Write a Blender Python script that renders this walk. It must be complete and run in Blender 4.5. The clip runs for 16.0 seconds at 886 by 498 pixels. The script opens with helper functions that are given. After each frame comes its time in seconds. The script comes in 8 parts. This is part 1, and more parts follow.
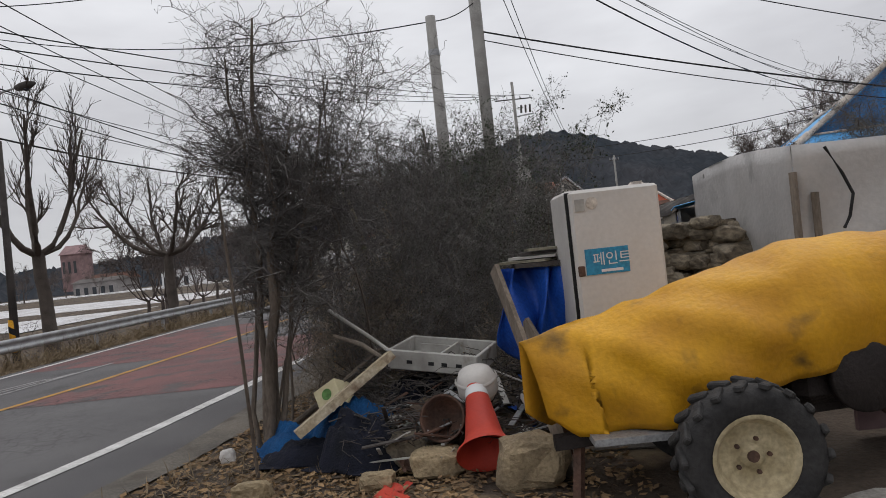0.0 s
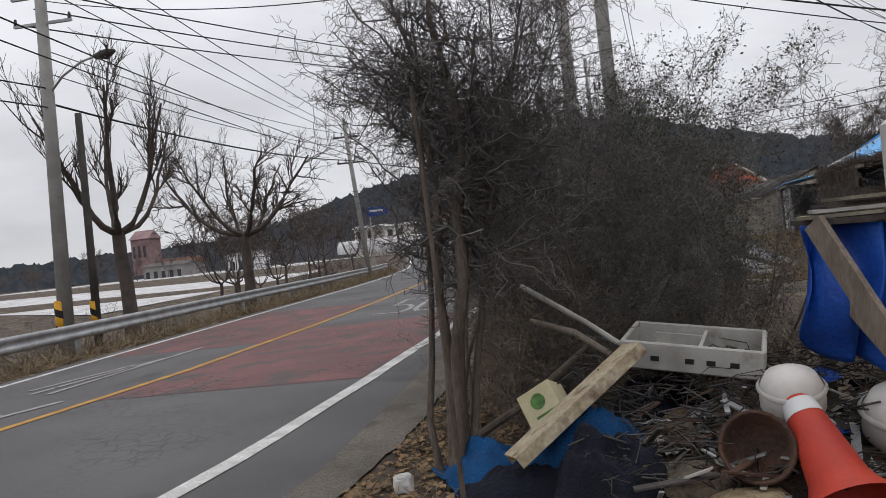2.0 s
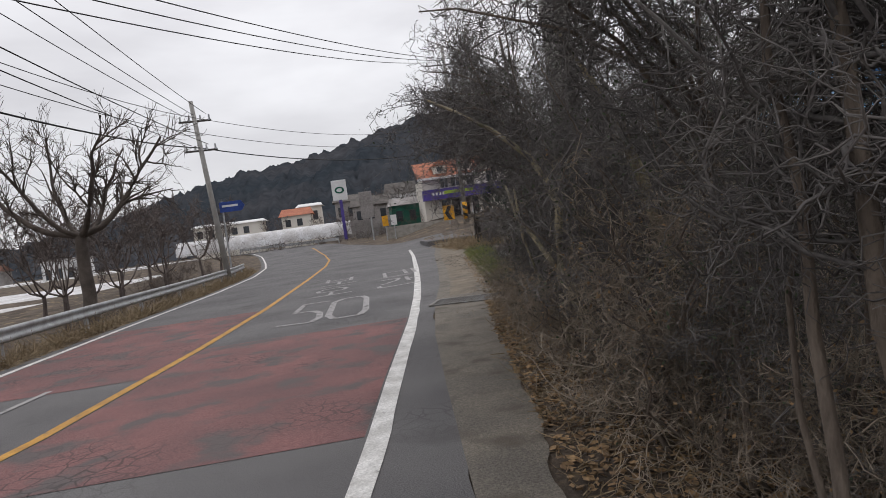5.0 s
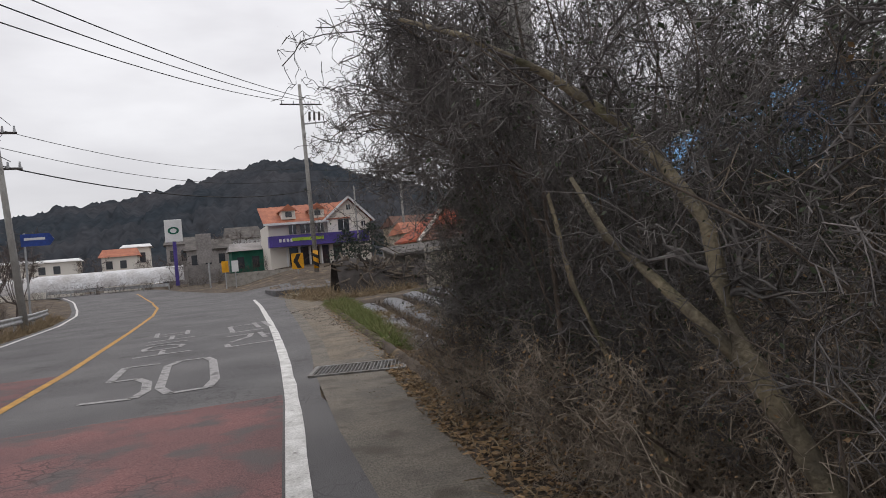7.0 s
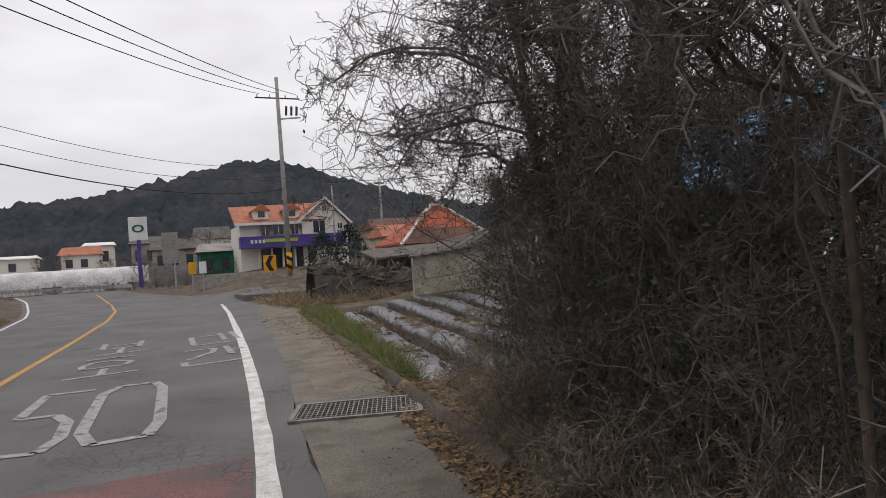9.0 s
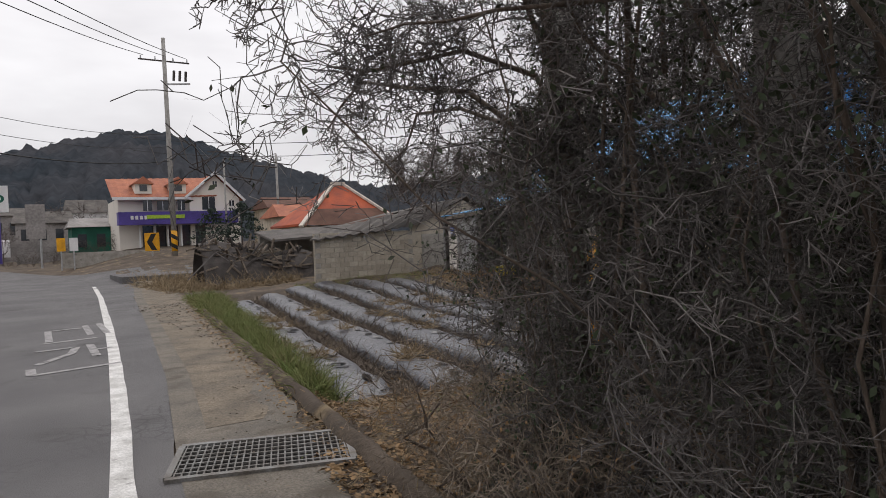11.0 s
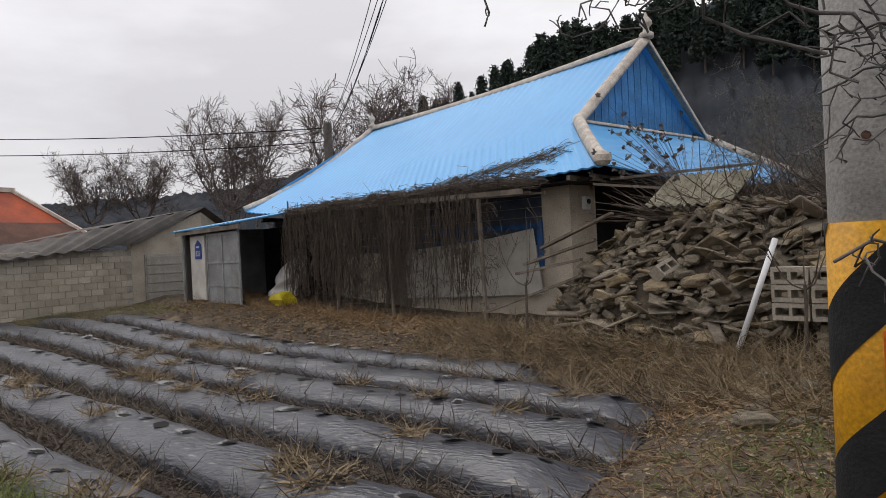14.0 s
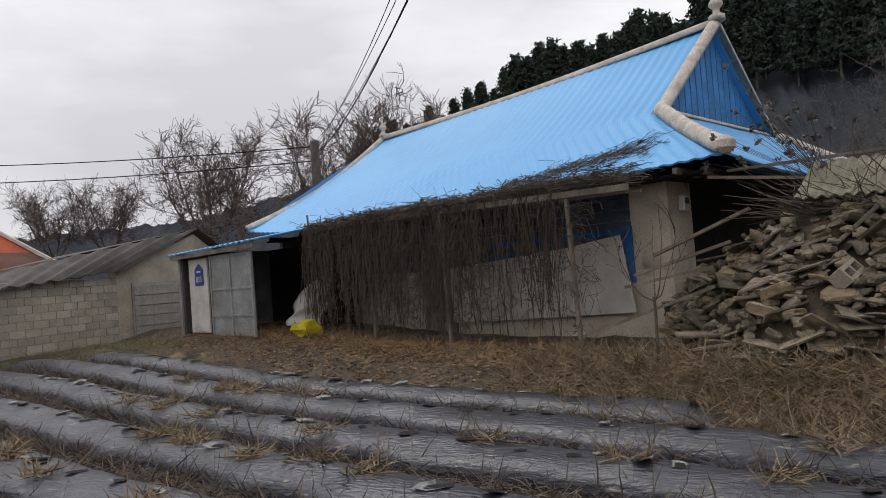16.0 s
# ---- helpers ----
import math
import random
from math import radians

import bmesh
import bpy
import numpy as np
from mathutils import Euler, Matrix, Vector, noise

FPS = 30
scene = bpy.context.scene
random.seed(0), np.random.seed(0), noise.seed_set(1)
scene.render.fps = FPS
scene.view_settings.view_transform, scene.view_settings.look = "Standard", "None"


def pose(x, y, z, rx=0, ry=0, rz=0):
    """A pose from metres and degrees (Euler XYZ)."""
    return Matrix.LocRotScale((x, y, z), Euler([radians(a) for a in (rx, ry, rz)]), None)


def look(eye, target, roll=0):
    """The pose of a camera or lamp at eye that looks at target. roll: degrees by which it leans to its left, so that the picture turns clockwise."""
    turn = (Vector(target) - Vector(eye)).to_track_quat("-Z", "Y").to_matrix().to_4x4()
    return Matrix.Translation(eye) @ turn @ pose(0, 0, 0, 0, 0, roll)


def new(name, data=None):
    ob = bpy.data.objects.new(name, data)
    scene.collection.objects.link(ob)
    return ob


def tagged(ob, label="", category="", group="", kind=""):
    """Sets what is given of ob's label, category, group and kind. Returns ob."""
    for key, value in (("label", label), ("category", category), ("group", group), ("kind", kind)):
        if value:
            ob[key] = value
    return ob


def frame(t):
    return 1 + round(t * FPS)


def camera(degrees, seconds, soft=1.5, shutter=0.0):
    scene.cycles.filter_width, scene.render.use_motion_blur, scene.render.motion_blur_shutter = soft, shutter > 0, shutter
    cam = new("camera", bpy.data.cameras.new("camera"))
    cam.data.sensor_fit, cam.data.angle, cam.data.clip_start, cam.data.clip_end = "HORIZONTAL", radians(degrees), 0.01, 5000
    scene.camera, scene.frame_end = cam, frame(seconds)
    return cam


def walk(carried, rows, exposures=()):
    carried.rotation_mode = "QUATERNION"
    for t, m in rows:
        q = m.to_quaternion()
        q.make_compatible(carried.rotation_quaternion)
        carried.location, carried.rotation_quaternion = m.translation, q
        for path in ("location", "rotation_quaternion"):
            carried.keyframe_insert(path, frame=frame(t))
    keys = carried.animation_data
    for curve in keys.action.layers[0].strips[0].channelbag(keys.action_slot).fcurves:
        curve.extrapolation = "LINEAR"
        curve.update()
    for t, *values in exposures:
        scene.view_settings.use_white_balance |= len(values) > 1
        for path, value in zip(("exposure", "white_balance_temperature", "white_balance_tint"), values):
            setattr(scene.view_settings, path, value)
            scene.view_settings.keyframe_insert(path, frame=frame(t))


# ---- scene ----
cam = camera(66.0, 16.0, 0.9)
PATH = [
    (0, (2.142, -1.854, 1.565), (2.103, 0.146, 1.576), -6.2),
    (0.5, (1.849, -1.431, 1.529), (1.688, 0.562, 1.52), -4.8),
    (1, (1.474, -1.125, 1.546), (1.323, 0.869, 1.508), -6.3),
    (1.5, (1.259, -0.606, 1.549), (1.124, 1.389, 1.505), -6.8),
    (2, (0.852, -0.259, 1.489), (0.649, 1.731, 1.477), -6.1),
    (2.5, (0.431, 0.124, 1.466), (0.24, 2.115, 1.43), -6.1),
    (3, (0.054, 0.55, 1.499), (-0.102, 2.542, 1.419), -5.1),
    (3.5, (-0.332, 0.966, 1.536), (-0.372, 2.963, 1.43), -7.2),
    (4, (-0.56, 1.30, 1.575), (-0.478, 3.295, 1.452), -8.5),
    (4.2, (-0.643, 1.44, 1.598), (-0.562, 3.435, 1.48), -7.4),
    (6.3, (-1.270, 4.849, 1.498), (-0.628, 6.743, 1.465), -8.1),
    (6.5, (-1.254, 5.113, 1.507), (-0.588, 6.999, 1.482), -6.5),
    (7, (-1.260, 5.764, 1.499), (-0.541, 7.631, 1.523), -5.2),
    (7.5, (-1.132, 6.430, 1.512), (-0.364, 8.276, 1.554), -6.9),
    (8, (-1.095, 7.098, 1.531), (-0.341, 8.949, 1.599), -5.4),
    (8.5, (-1.024, 7.706, 1.536), (-0.219, 9.536, 1.600), -5.5),
    (9, (-0.934, 8.357, 1.525), (-0.141, 10.193, 1.560), -4.0),
    (9.2, (-0.893, 8.658, 1.552), (-0.083, 10.487, 1.588), -4.3),
    (11.3, (-0.529, 10.606, 1.638), (0.563, 12.281, 1.593), -3.0),
    (11.5, (-0.519, 10.945, 1.629), (0.590, 12.608, 1.578), -3.9),
    (12, (-0.410, 11.914, 1.587), (0.805, 13.502, 1.536), -5.1),
    (12.5, (-0.173, 12.898, 1.554), (1.148, 14.399, 1.532), -2.9),
    (13, (0.148, 13.725, 1.524), (1.574, 15.127, 1.523), -3.6),
    (13.5, (0.471, 14.415, 1.557), (2.057, 15.635, 1.548), -3.9),
    (14, (0.548, 15.119, 1.57), (2.238, 16.189, 1.57), -2.8),
    (14.5, (0.78, 15.716, 1.551), (2.505, 16.727, 1.565), -5.6),
    (15, (1.05, 16.345, 1.554), (2.817, 17.281, 1.581), -2.7),
    (15.5, (1.28, 16.988, 1.562), (3.039, 17.939, 1.612), -5.5),
    (16, (1.475, 17.72, 1.487), (3.216, 18.701, 1.556), -4.4),
]
walk(cam, [(t, look(eye, target, roll)) for t, eye, target, roll in PATH],
     ((0, -0.12, 6450, 9.5), (1, -0.08, 6450, 9.5), (2, 0.03, 6400, 9.5), (4, 0.12, 6500, 10.5), (6, 0.06, 6500, 10.5), (9, 0.07, 6650, 11), (11.5, 0.17, 6650, 11), (13.5, 0.13, 6650, 11), (15, 0.2, 6550, 10), (16, 0.1, 6550, 10)))

# ---- light ----
world = bpy.data.worlds.new("overcast_sky")
scene.world = world
world.use_nodes = True
wn, wl = world.node_tree.nodes, world.node_tree.links
wn.clear()
w_out = wn.new("ShaderNodeOutputWorld")
w_bg = wn.new("ShaderNodeBackground")
w_sky = wn.new("ShaderNodeTexSky")
w_sky.sky_type, w_sky.sun_disc = "NISHITA", False
w_sky.sun_elevation, w_sky.sun_rotation = radians(55), radians(29)
w_co = wn.new("ShaderNodeTexCoord")
w_map = wn.new("ShaderNodeMapping")
w_map.inputs["Scale"].default_value = (1.0, 1.0, 3.2)
w_noise = wn.new("ShaderNodeTexNoise")
w_noise.inputs["Scale"].default_value, w_noise.inputs["Detail"].default_value = 2.3, 5
w_ramp = wn.new("ShaderNodeValToRGB")
w_ramp.color_ramp.elements[0].position, w_ramp.color_ramp.elements[0].color = 0.36, (6.7, 6.62, 6.92, 1)
w_ramp.color_ramp.elements[1].position, w_ramp.color_ramp.elements[1].color = 0.66, (9.4, 9.4, 9.7, 1)
w_sep = wn.new("ShaderNodeSeparateXYZ")
w_grad = wn.new("ShaderNodeMapRange")
w_grad.inputs["From Min"].default_value, w_grad.inputs["From Max"].default_value = 0.0, 1.0
w_grad.inputs["To Min"].default_value, w_grad.inputs["To Max"].default_value = 0.92, 1.75
w_mul = wn.new("ShaderNodeMix")
w_mul.data_type, w_mul.blend_type = "RGBA", "MULTIPLY"
w_mul.inputs["Factor"].default_value = 1.0
w_mix = wn.new("ShaderNodeMix")
w_mix.data_type = "RGBA"
w_mix.inputs["Factor"].default_value = 0.94
wl.new(w_co.outputs["Generated"], w_map.inputs["Vector"])
wl.new(w_map.outputs["Vector"], w_noise.inputs["Vector"])
wl.new(w_noise.outputs["Fac"], w_ramp.inputs["Fac"])
wl.new(w_co.outputs["Generated"], w_sep.inputs["Vector"])
wl.new(w_sep.outputs["Z"], w_grad.inputs["Value"])
wl.new(w_ramp.outputs["Color"], w_mul.inputs["A"])
wl.new(w_grad.outputs["Result"], w_mul.inputs["B"])
wl.new(w_sky.outputs["Color"], w_mix.inputs["A"])
wl.new(w_mul.outputs["Result"], w_mix.inputs["B"])
wl.new(w_mix.outputs["Result"], w_bg.inputs["Color"])
w_bg.inputs["Strength"].default_value = 0.085
wl.new(w_bg.outputs["Background"], w_out.inputs["Surface"])

sun = new("sun", bpy.data.lights.new("sun", "SUN"))
sun.data.energy, sun.data.angle, sun.data.color = 0.6, radians(25), (1.0, 0.97, 0.93)
sun.matrix_world = look((25, 45, 75), (0, 0, 0))


# ---- materials ----
def mat(name, col, rough=0.8, col2=None, scale=3.0, fine=45.0, bump=0.3, metal=0.0, rnd=0.0, spec=0.3, stain=None, stretch=(1, 1, 1), lo=0.35, hi=0.65, clear=0.0, grain=0.27, crack=0.0):
    """A surface with patches at one scale, grain at another, fine relief, and stains if asked."""
    m = bpy.data.materials.new(name)
    m.use_nodes = True
    n, l = m.node_tree.nodes, m.node_tree.links
    b = n["Principled BSDF"]
    co = n.new("ShaderNodeTexCoord")
    mp = n.new("ShaderNodeMapping")
    mp.inputs["Scale"].default_value = stretch
    l.new(co.outputs["Object"], mp.inputs["Vector"])
    info = n.new("ShaderNodeObjectInfo")
    add = n.new("ShaderNodeVectorMath")
    add.operation = "MULTIPLY_ADD"
    add.inputs[1].default_value, = ((37.0, 17.0, 53.0),)
    l.new(info.outputs["Random"], add.inputs[0])
    if rnd > 0:
        l.new(mp.outputs["Vector"], add.inputs[2])
        vec = add.outputs["Vector"]
    else:
        vec = mp.outputs["Vector"]
    if col2 is None:
        col2 = tuple(c * 0.62 for c in col)
    n1 = n.new("ShaderNodeTexNoise")
    n1.inputs["Scale"].default_value, n1.inputs["Detail"].default_value = scale, 6
    l.new(vec, n1.inputs["Vector"])
    r1 = n.new("ShaderNodeMapRange")
    r1.inputs["From Min"].default_value, r1.inputs["From Max"].default_value = lo, hi
    l.new(n1.outputs["Fac"], r1.inputs["Value"])
    mx = n.new("ShaderNodeMix")
    mx.data_type = "RGBA"
    mx.inputs["A"].default_value, mx.inputs["B"].default_value = (*col2, 1), (*col, 1)
    l.new(r1.outputs["Result"], mx.inputs["Factor"])
    n2 = n.new("ShaderNodeTexNoise")
    n2.inputs["Scale"].default_value, n2.inputs["Detail"].default_value = fine, 4
    l.new(vec, n2.inputs["Vector"])
    r2 = n.new("ShaderNodeMapRange")
    r2.inputs["From Min"].default_value, r2.inputs["From Max"].default_value = 0.25, 0.75
    r2.inputs["To Min"].default_value, r2.inputs["To Max"].default_value = 1 - grain, 1 + grain
    l.new(n2.outputs["Fac"], r2.inputs["Value"])
    mu = n.new("ShaderNodeMix")
    mu.data_type, mu.blend_type = "RGBA", "MULTIPLY"
    mu.inputs["Factor"].default_value = 1.0
    l.new(mx.outputs["Result"], mu.inputs["A"])
    l.new(r2.outputs["Result"], mu.inputs["B"])
    out = mu.outputs["Result"]
    if stain:
        n3 = n.new("ShaderNodeTexNoise")
        n3.inputs["Scale"].default_value, n3.inputs["Detail"].default_value = stain[1], 8
        l.new(vec, n3.inputs["Vector"])
        r3 = n.new("ShaderNodeMapRange")
        r3.inputs["From Min"].default_value, r3.inputs["From Max"].default_value = stain[2], stain[2] + 0.14
        l.new(n3.outputs["Fac"], r3.inputs["Value"])
        m3 = n.new("ShaderNodeMix")
        m3.data_type = "RGBA"
        m3.inputs["B"].default_value = (*stain[0], 1)
        l.new(out, m3.inputs["A"])
        l.new(r3.outputs["Result"], m3.inputs["Factor"])
        out = m3.outputs["Result"]
    if crack:
        dn = n.new("ShaderNodeTexNoise")
        dn.inputs["Scale"].default_value = 2.2
        l.new(vec, dn.inputs["Vector"])
        dm = n.new("ShaderNodeMix")
        dm.data_type = "VECTOR"
        dm.inputs["Factor"].default_value = 0.16
        l.new(vec, dm.inputs["A"])
        l.new(dn.outputs["Color"], dm.inputs["B"])
        vo = n.new("ShaderNodeTexVoronoi")
        vo.feature = "DISTANCE_TO_EDGE"
        vo.inputs["Scale"].default_value = 7.0
        l.new(dm.outputs["Result"], vo.inputs["Vector"])
        cr = n.new("ShaderNodeMapRange")
        cr.inputs["From Min"].default_value, cr.inputs["From Max"].default_value = 0.02, 0.07
        cr.inputs["To Min"].default_value, cr.inputs["To Max"].default_value = 1.0, 0.0
        l.new(vo.outputs["Distance"], cr.inputs["Value"])
        pn = n.new("ShaderNodeTexNoise")
        pn.inputs["Scale"].default_value = 0.45
        l.new(vec, pn.inputs["Vector"])
        pr = n.new("ShaderNodeMapRange")
        pr.inputs["From Min"].default_value, pr.inputs["From Max"].default_value = 0.5, 0.62
        pr.inputs["To Max"].default_value = crack
        l.new(pn.outputs["Fac"], pr.inputs["Value"])
        cm = n.new("ShaderNodeMath")
        cm.operation = "MULTIPLY"
        l.new(cr.outputs["Result"], cm.inputs[0])
        l.new(pr.outputs["Result"], cm.inputs[1])
        cx = n.new("ShaderNodeMix")
        cx.data_type = "RGBA"
        cx.inputs["B"].default_value = (0.03, 0.028, 0.027, 1)
        l.new(cm.outputs["Value"], cx.inputs["Factor"])
        l.new(out, cx.inputs["A"])
        out = cx.outputs["Result"]
    if rnd > 0:
        hs = n.new("ShaderNodeHueSaturation")
        rr = n.new("ShaderNodeMapRange")
        rr.inputs["To Min"].default_value, rr.inputs["To Max"].default_value = 1 - rnd, 1 + rnd
        l.new(info.outputs["Random"], rr.inputs["Value"])
        l.new(rr.outputs["Result"], hs.inputs["Value"])
        l.new(out, hs.inputs["Color"])
        out = hs.outputs["Color"]
    l.new(out, b.inputs["Base Color"])
    b.inputs["Roughness"].default_value, b.inputs["Metallic"].default_value = rough, metal
    b.inputs["Specular IOR Level"].default_value = spec
    if clear:
        b.inputs["Transmission Weight"].default_value = clear
    if bump:
        bp = n.new("ShaderNodeBump")
        bp.inputs["Strength"].default_value, bp.inputs["Distance"].default_value = bump, 0.02
        l.new(n2.outputs["Fac"], bp.inputs["Height"])
        l.new(bp.outputs["Normal"], b.inputs["Normal"])
    return m


M = {}
M["soil"] = mat("soil", (0.115, 0.088, 0.066), 0.95, (0.052, 0.040, 0.030), 0.9, 28, 0.9, stain=((0.20, 0.15, 0.09), 1.7, 0.56))
M["asphalt"] = mat("asphalt", (0.136, 0.131, 0.131), 0.85, (0.098, 0.094, 0.096), 0.5, 90, 0.5, stain=((0.078, 0.075, 0.074), 0.9, 0.6), crack=0.4, grain=0.5)
M["shoulder"] = mat("shoulder_concrete", (0.180, 0.158, 0.130), 0.9, (0.122, 0.110, 0.094), 1.3, 60, 0.7, stain=((0.10, 0.086, 0.068), 2.2, 0.53), grain=0.42)
M["dust"] = mat("sandy_dust", (0.205, 0.170, 0.128), 0.95, (0.125, 0.107, 0.086), 1.6, 45, 0.9, stain=((0.105, 0.085, 0.062), 3.5, 0.58), grain=0.4)
M["red"] = mat("red_paving", (0.205, 0.098, 0.094), 0.85, (0.14, 0.078, 0.077), 0.7, 70, 0.5, stain=((0.105, 0.088, 0.087), 1.6, 0.50), crack=0.6, grain=0.45)
M["white_paint"] = mat("white_road_paint", (0.66, 0.65, 0.63), 0.7, (0.45, 0.44, 0.42), 4, 60, 0.3, stain=((0.2, 0.19, 0.18), 9, 0.62))
M["worn_paint"] = mat("worn_road_paint", (0.42, 0.41, 0.40), 0.75, (0.22, 0.21, 0.21), 5, 60, 0.3, stain=((0.12, 0.115, 0.115), 5, 0.5))
M["yellow_paint"] = mat("yellow_road_paint", (0.50, 0.27, 0.05), 0.7, (0.34, 0.18, 0.05), 4, 60, 0.3, stain=((0.16, 0.12, 0.08), 8, 0.6))
M["concrete"] = mat("concrete", (0.36, 0.34, 0.31), 0.9, (0.24, 0.225, 0.20), 2.5, 40, 0.5, stain=((0.14, 0.13, 0.115), 3, 0.6))
M["pole"] = mat("pole_concrete", (0.34, 0.33, 0.31), 0.85, (0.25, 0.24, 0.225), 2.5, 60, 0.3)
M["dark_pole"] = mat("weathered_dark_pole", (0.085, 0.075, 0.07), 0.85, None, 3, 50, 0.4)
M["steel"] = mat("galvanised_steel", (0.42, 0.43, 0.44), 0.5, (0.30, 0.30, 0.30), 4, 60, 0.1, metal=0.5)
M["grate"] = mat("drain_steel", (0.22, 0.22, 0.215), 0.6, (0.13, 0.115, 0.10), 5, 60, 0.3, metal=0.5)
M["black"] = mat("black_rubber", (0.022, 0.022, 0.023), 0.7, None, 6, 60, 0.3)
M["film"] = mat("black_mulch_film", (0.042, 0.044, 0.057), 0.30, (0.020, 0.021, 0.028), 1.3, 9, 0.9, spec=0.6, stain=((0.30, 0.275, 0.245), 5.0, 0.62), stretch=(3.2, 1, 3.2), grain=0.06)
M["torn_film"] = mat("pale_torn_film", (0.30, 0.29, 0.28), 0.5, (0.10, 0.10, 0.105), 9, 40, 0.2)
M["straw"] = mat("dry_straw", (0.30, 0.23, 0.145), 0.95, (0.16, 0.12, 0.075), 3, 40, 0.3)
M["dry_leaf"] = mat("dead_leaves", (0.33, 0.215, 0.11), 0.9, (0.15, 0.10, 0.06), 5, 40, 0.2)
M["grass"] = mat("green_grass", (0.125, 0.165, 0.05), 0.85, (0.175, 0.16, 0.07), 1.5, 40, 0.2)
M["bark"] = mat("grey_brown_bark", (0.155, 0.125, 0.10), 0.95, (0.085, 0.068, 0.055), 6, 50, 0.8, stretch=(1, 1, 0.3))
M["pale_bark"] = mat("yellow_grey_bark", (0.21, 0.175, 0.115), 0.9, (0.11, 0.095, 0.07), 5, 45, 0.8, stain=((0.10, 0.11, 0.05), 4, 0.6))
M["twig"] = mat("dark_thorn_twigs", (0.168, 0.154, 0.146), 0.9, (0.074, 0.068, 0.066), 2, 50, 0.0)
M["pale_twig"] = mat("pale_dry_twigs", (0.31, 0.26, 0.205), 0.9, (0.15, 0.122, 0.095), 2, 50, 0.0)
M["hedge_twig"] = mat("grey_hedge_twigs", (0.190, 0.175, 0.158), 0.9, (0.088, 0.082, 0.075), 2, 50, 0.0)
M["tree_bark"] = mat("roadside_tree_bark", (0.12, 0.10, 0.086), 0.95, (0.07, 0.058, 0.05), 3, 50, 0.6)
M["far_twig"] = mat("far_tree_branches", (0.14, 0.115, 0.105), 0.95, None, 0.8, 20, 0.0)
M["dark_leaf"] = mat("dark_evergreen_leaves", (0.058, 0.082, 0.042), 0.7, (0.040, 0.042, 0.028), 3, 40, 0.0)
M["pine"] = mat("pine_needles", (0.042, 0.060, 0.046), 0.9, (0.024, 0.036, 0.029), 1.2, 20, 0.0)
# distance haze is mixed into this colour as a blue-grey lift
M["hill"] = mat("hazy_wooded_hillside", (0.034, 0.041, 0.049), 0.95, (0.056, 0.057, 0.063), 0.02, 0.22, 0.0, spec=0.0)
M["far_land"] = mat("far_scrub", (0.17, 0.135, 0.10), 0.95, (0.08, 0.07, 0.055), 0.2, 2.0, 0.2)
M["blue_roof"] = mat("sky_blue_painted_steel", (0.115, 0.40, 0.74), 0.45, (0.10, 0.36, 0.70), 0.8, 30, 0.05, stain=((0.09, 0.22, 0.36), 5, 0.70), grain=0.06)
M["blue_gable"] = mat("blue_painted_boards", (0.065, 0.26, 0.58), 0.6, None, 2, 30, 0.1)
M["ridge_trim"] = mat("cream_ridge_cap", (0.62, 0.56, 0.49), 0.7, (0.42, 0.37, 0.32), 5, 40, 0.3)
M["plaster"] = mat("cream_plaster", (0.60, 0.53, 0.43), 0.9, (0.45, 0.39, 0.31), 2, 40, 0.3, stain=((0.20, 0.17, 0.13), 2.5, 0.64))
M["white_wall"] = mat("white_panel", (0.62, 0.59, 0.54), 0.8, (0.45, 0.42, 0.37), 2, 30, 0.1, grain=0.06)
M["blue_wood"] = mat("blue_painted_wood", (0.03, 0.12, 0.32), 0.6, None, 4, 40, 0.2)
M["dark_blue"] = mat("blue_grey_planks", (0.075, 0.095, 0.135), 0.8, None, 4, 40, 0.3)
# near-black colour that stands in for shade in recesses, openings and eaves
M["void_shade"] = mat("painted_dark_shade", (0.02, 0.018, 0.017), 0.95, None, 4, 40, 0.2)
M["wood"] = mat("weathered_grey_wood", (0.25, 0.21, 0.17), 0.9, (0.14, 0.115, 0.09), 4, 60, 0.5, stretch=(1, 1, 0.25))
M["tin"] = mat("grey_sheet_metal", (0.36, 0.37, 0.37), 0.55, (0.24, 0.235, 0.225), 2, 40, 0.1, metal=0.3, stain=((0.17, 0.12, 0.08), 3, 0.66))
M["block"] = mat("cement_block", (0.42, 0.375, 0.31), 0.95, (0.30, 0.265, 0.215), 1.5, 40, 0.6, rnd=0.12)
M["slate"] = mat("dark_cement_roof", (0.135, 0.122, 0.112), 0.9, (0.08, 0.073, 0.068), 1.5, 40, 0.5, stain=((0.16, 0.145, 0.125), 3, 0.62))
M["red_roof"] = mat("orange_red_roof", (0.40, 0.085, 0.035), 0.75, (0.24, 0.06, 0.035), 1.2, 20, 0.2)
M["rust_roof"] = mat("rust_brown_roof", (0.14, 0.07, 0.05), 0.85, None, 1.5, 20, 0.2)
M["tile_roof"] = mat("terracotta_tiles", (0.42, 0.16, 0.09), 0.8, (0.30, 0.11, 0.07), 1.5, 14, 0.3)
M["store_wall"] = mat("cream_store_wall", (0.66, 0.62, 0.56), 0.85, None, 0.5, 20, 0.05, lo=0.1, hi=0.4, grain=0.06)
M["purple"] = mat("purple_fascia", (0.085, 0.06, 0.28), 0.6, None, 0.6, 10, 0.0)
M["lime"] = mat("lime_stripe", (0.35, 0.50, 0.05), 0.6, None, 0.6, 10, 0.0)
M["glass"] = mat("dark_window_glass", (0.035, 0.04, 0.048), 0.12, None, 0.6, 5, 0.0, spec=0.6)
M["sign_white"] = mat("white_sign_sheet", (0.70, 0.70, 0.70), 0.6, (0.58, 0.58, 0.58), 1, 10, 0.0, grain=0.06)
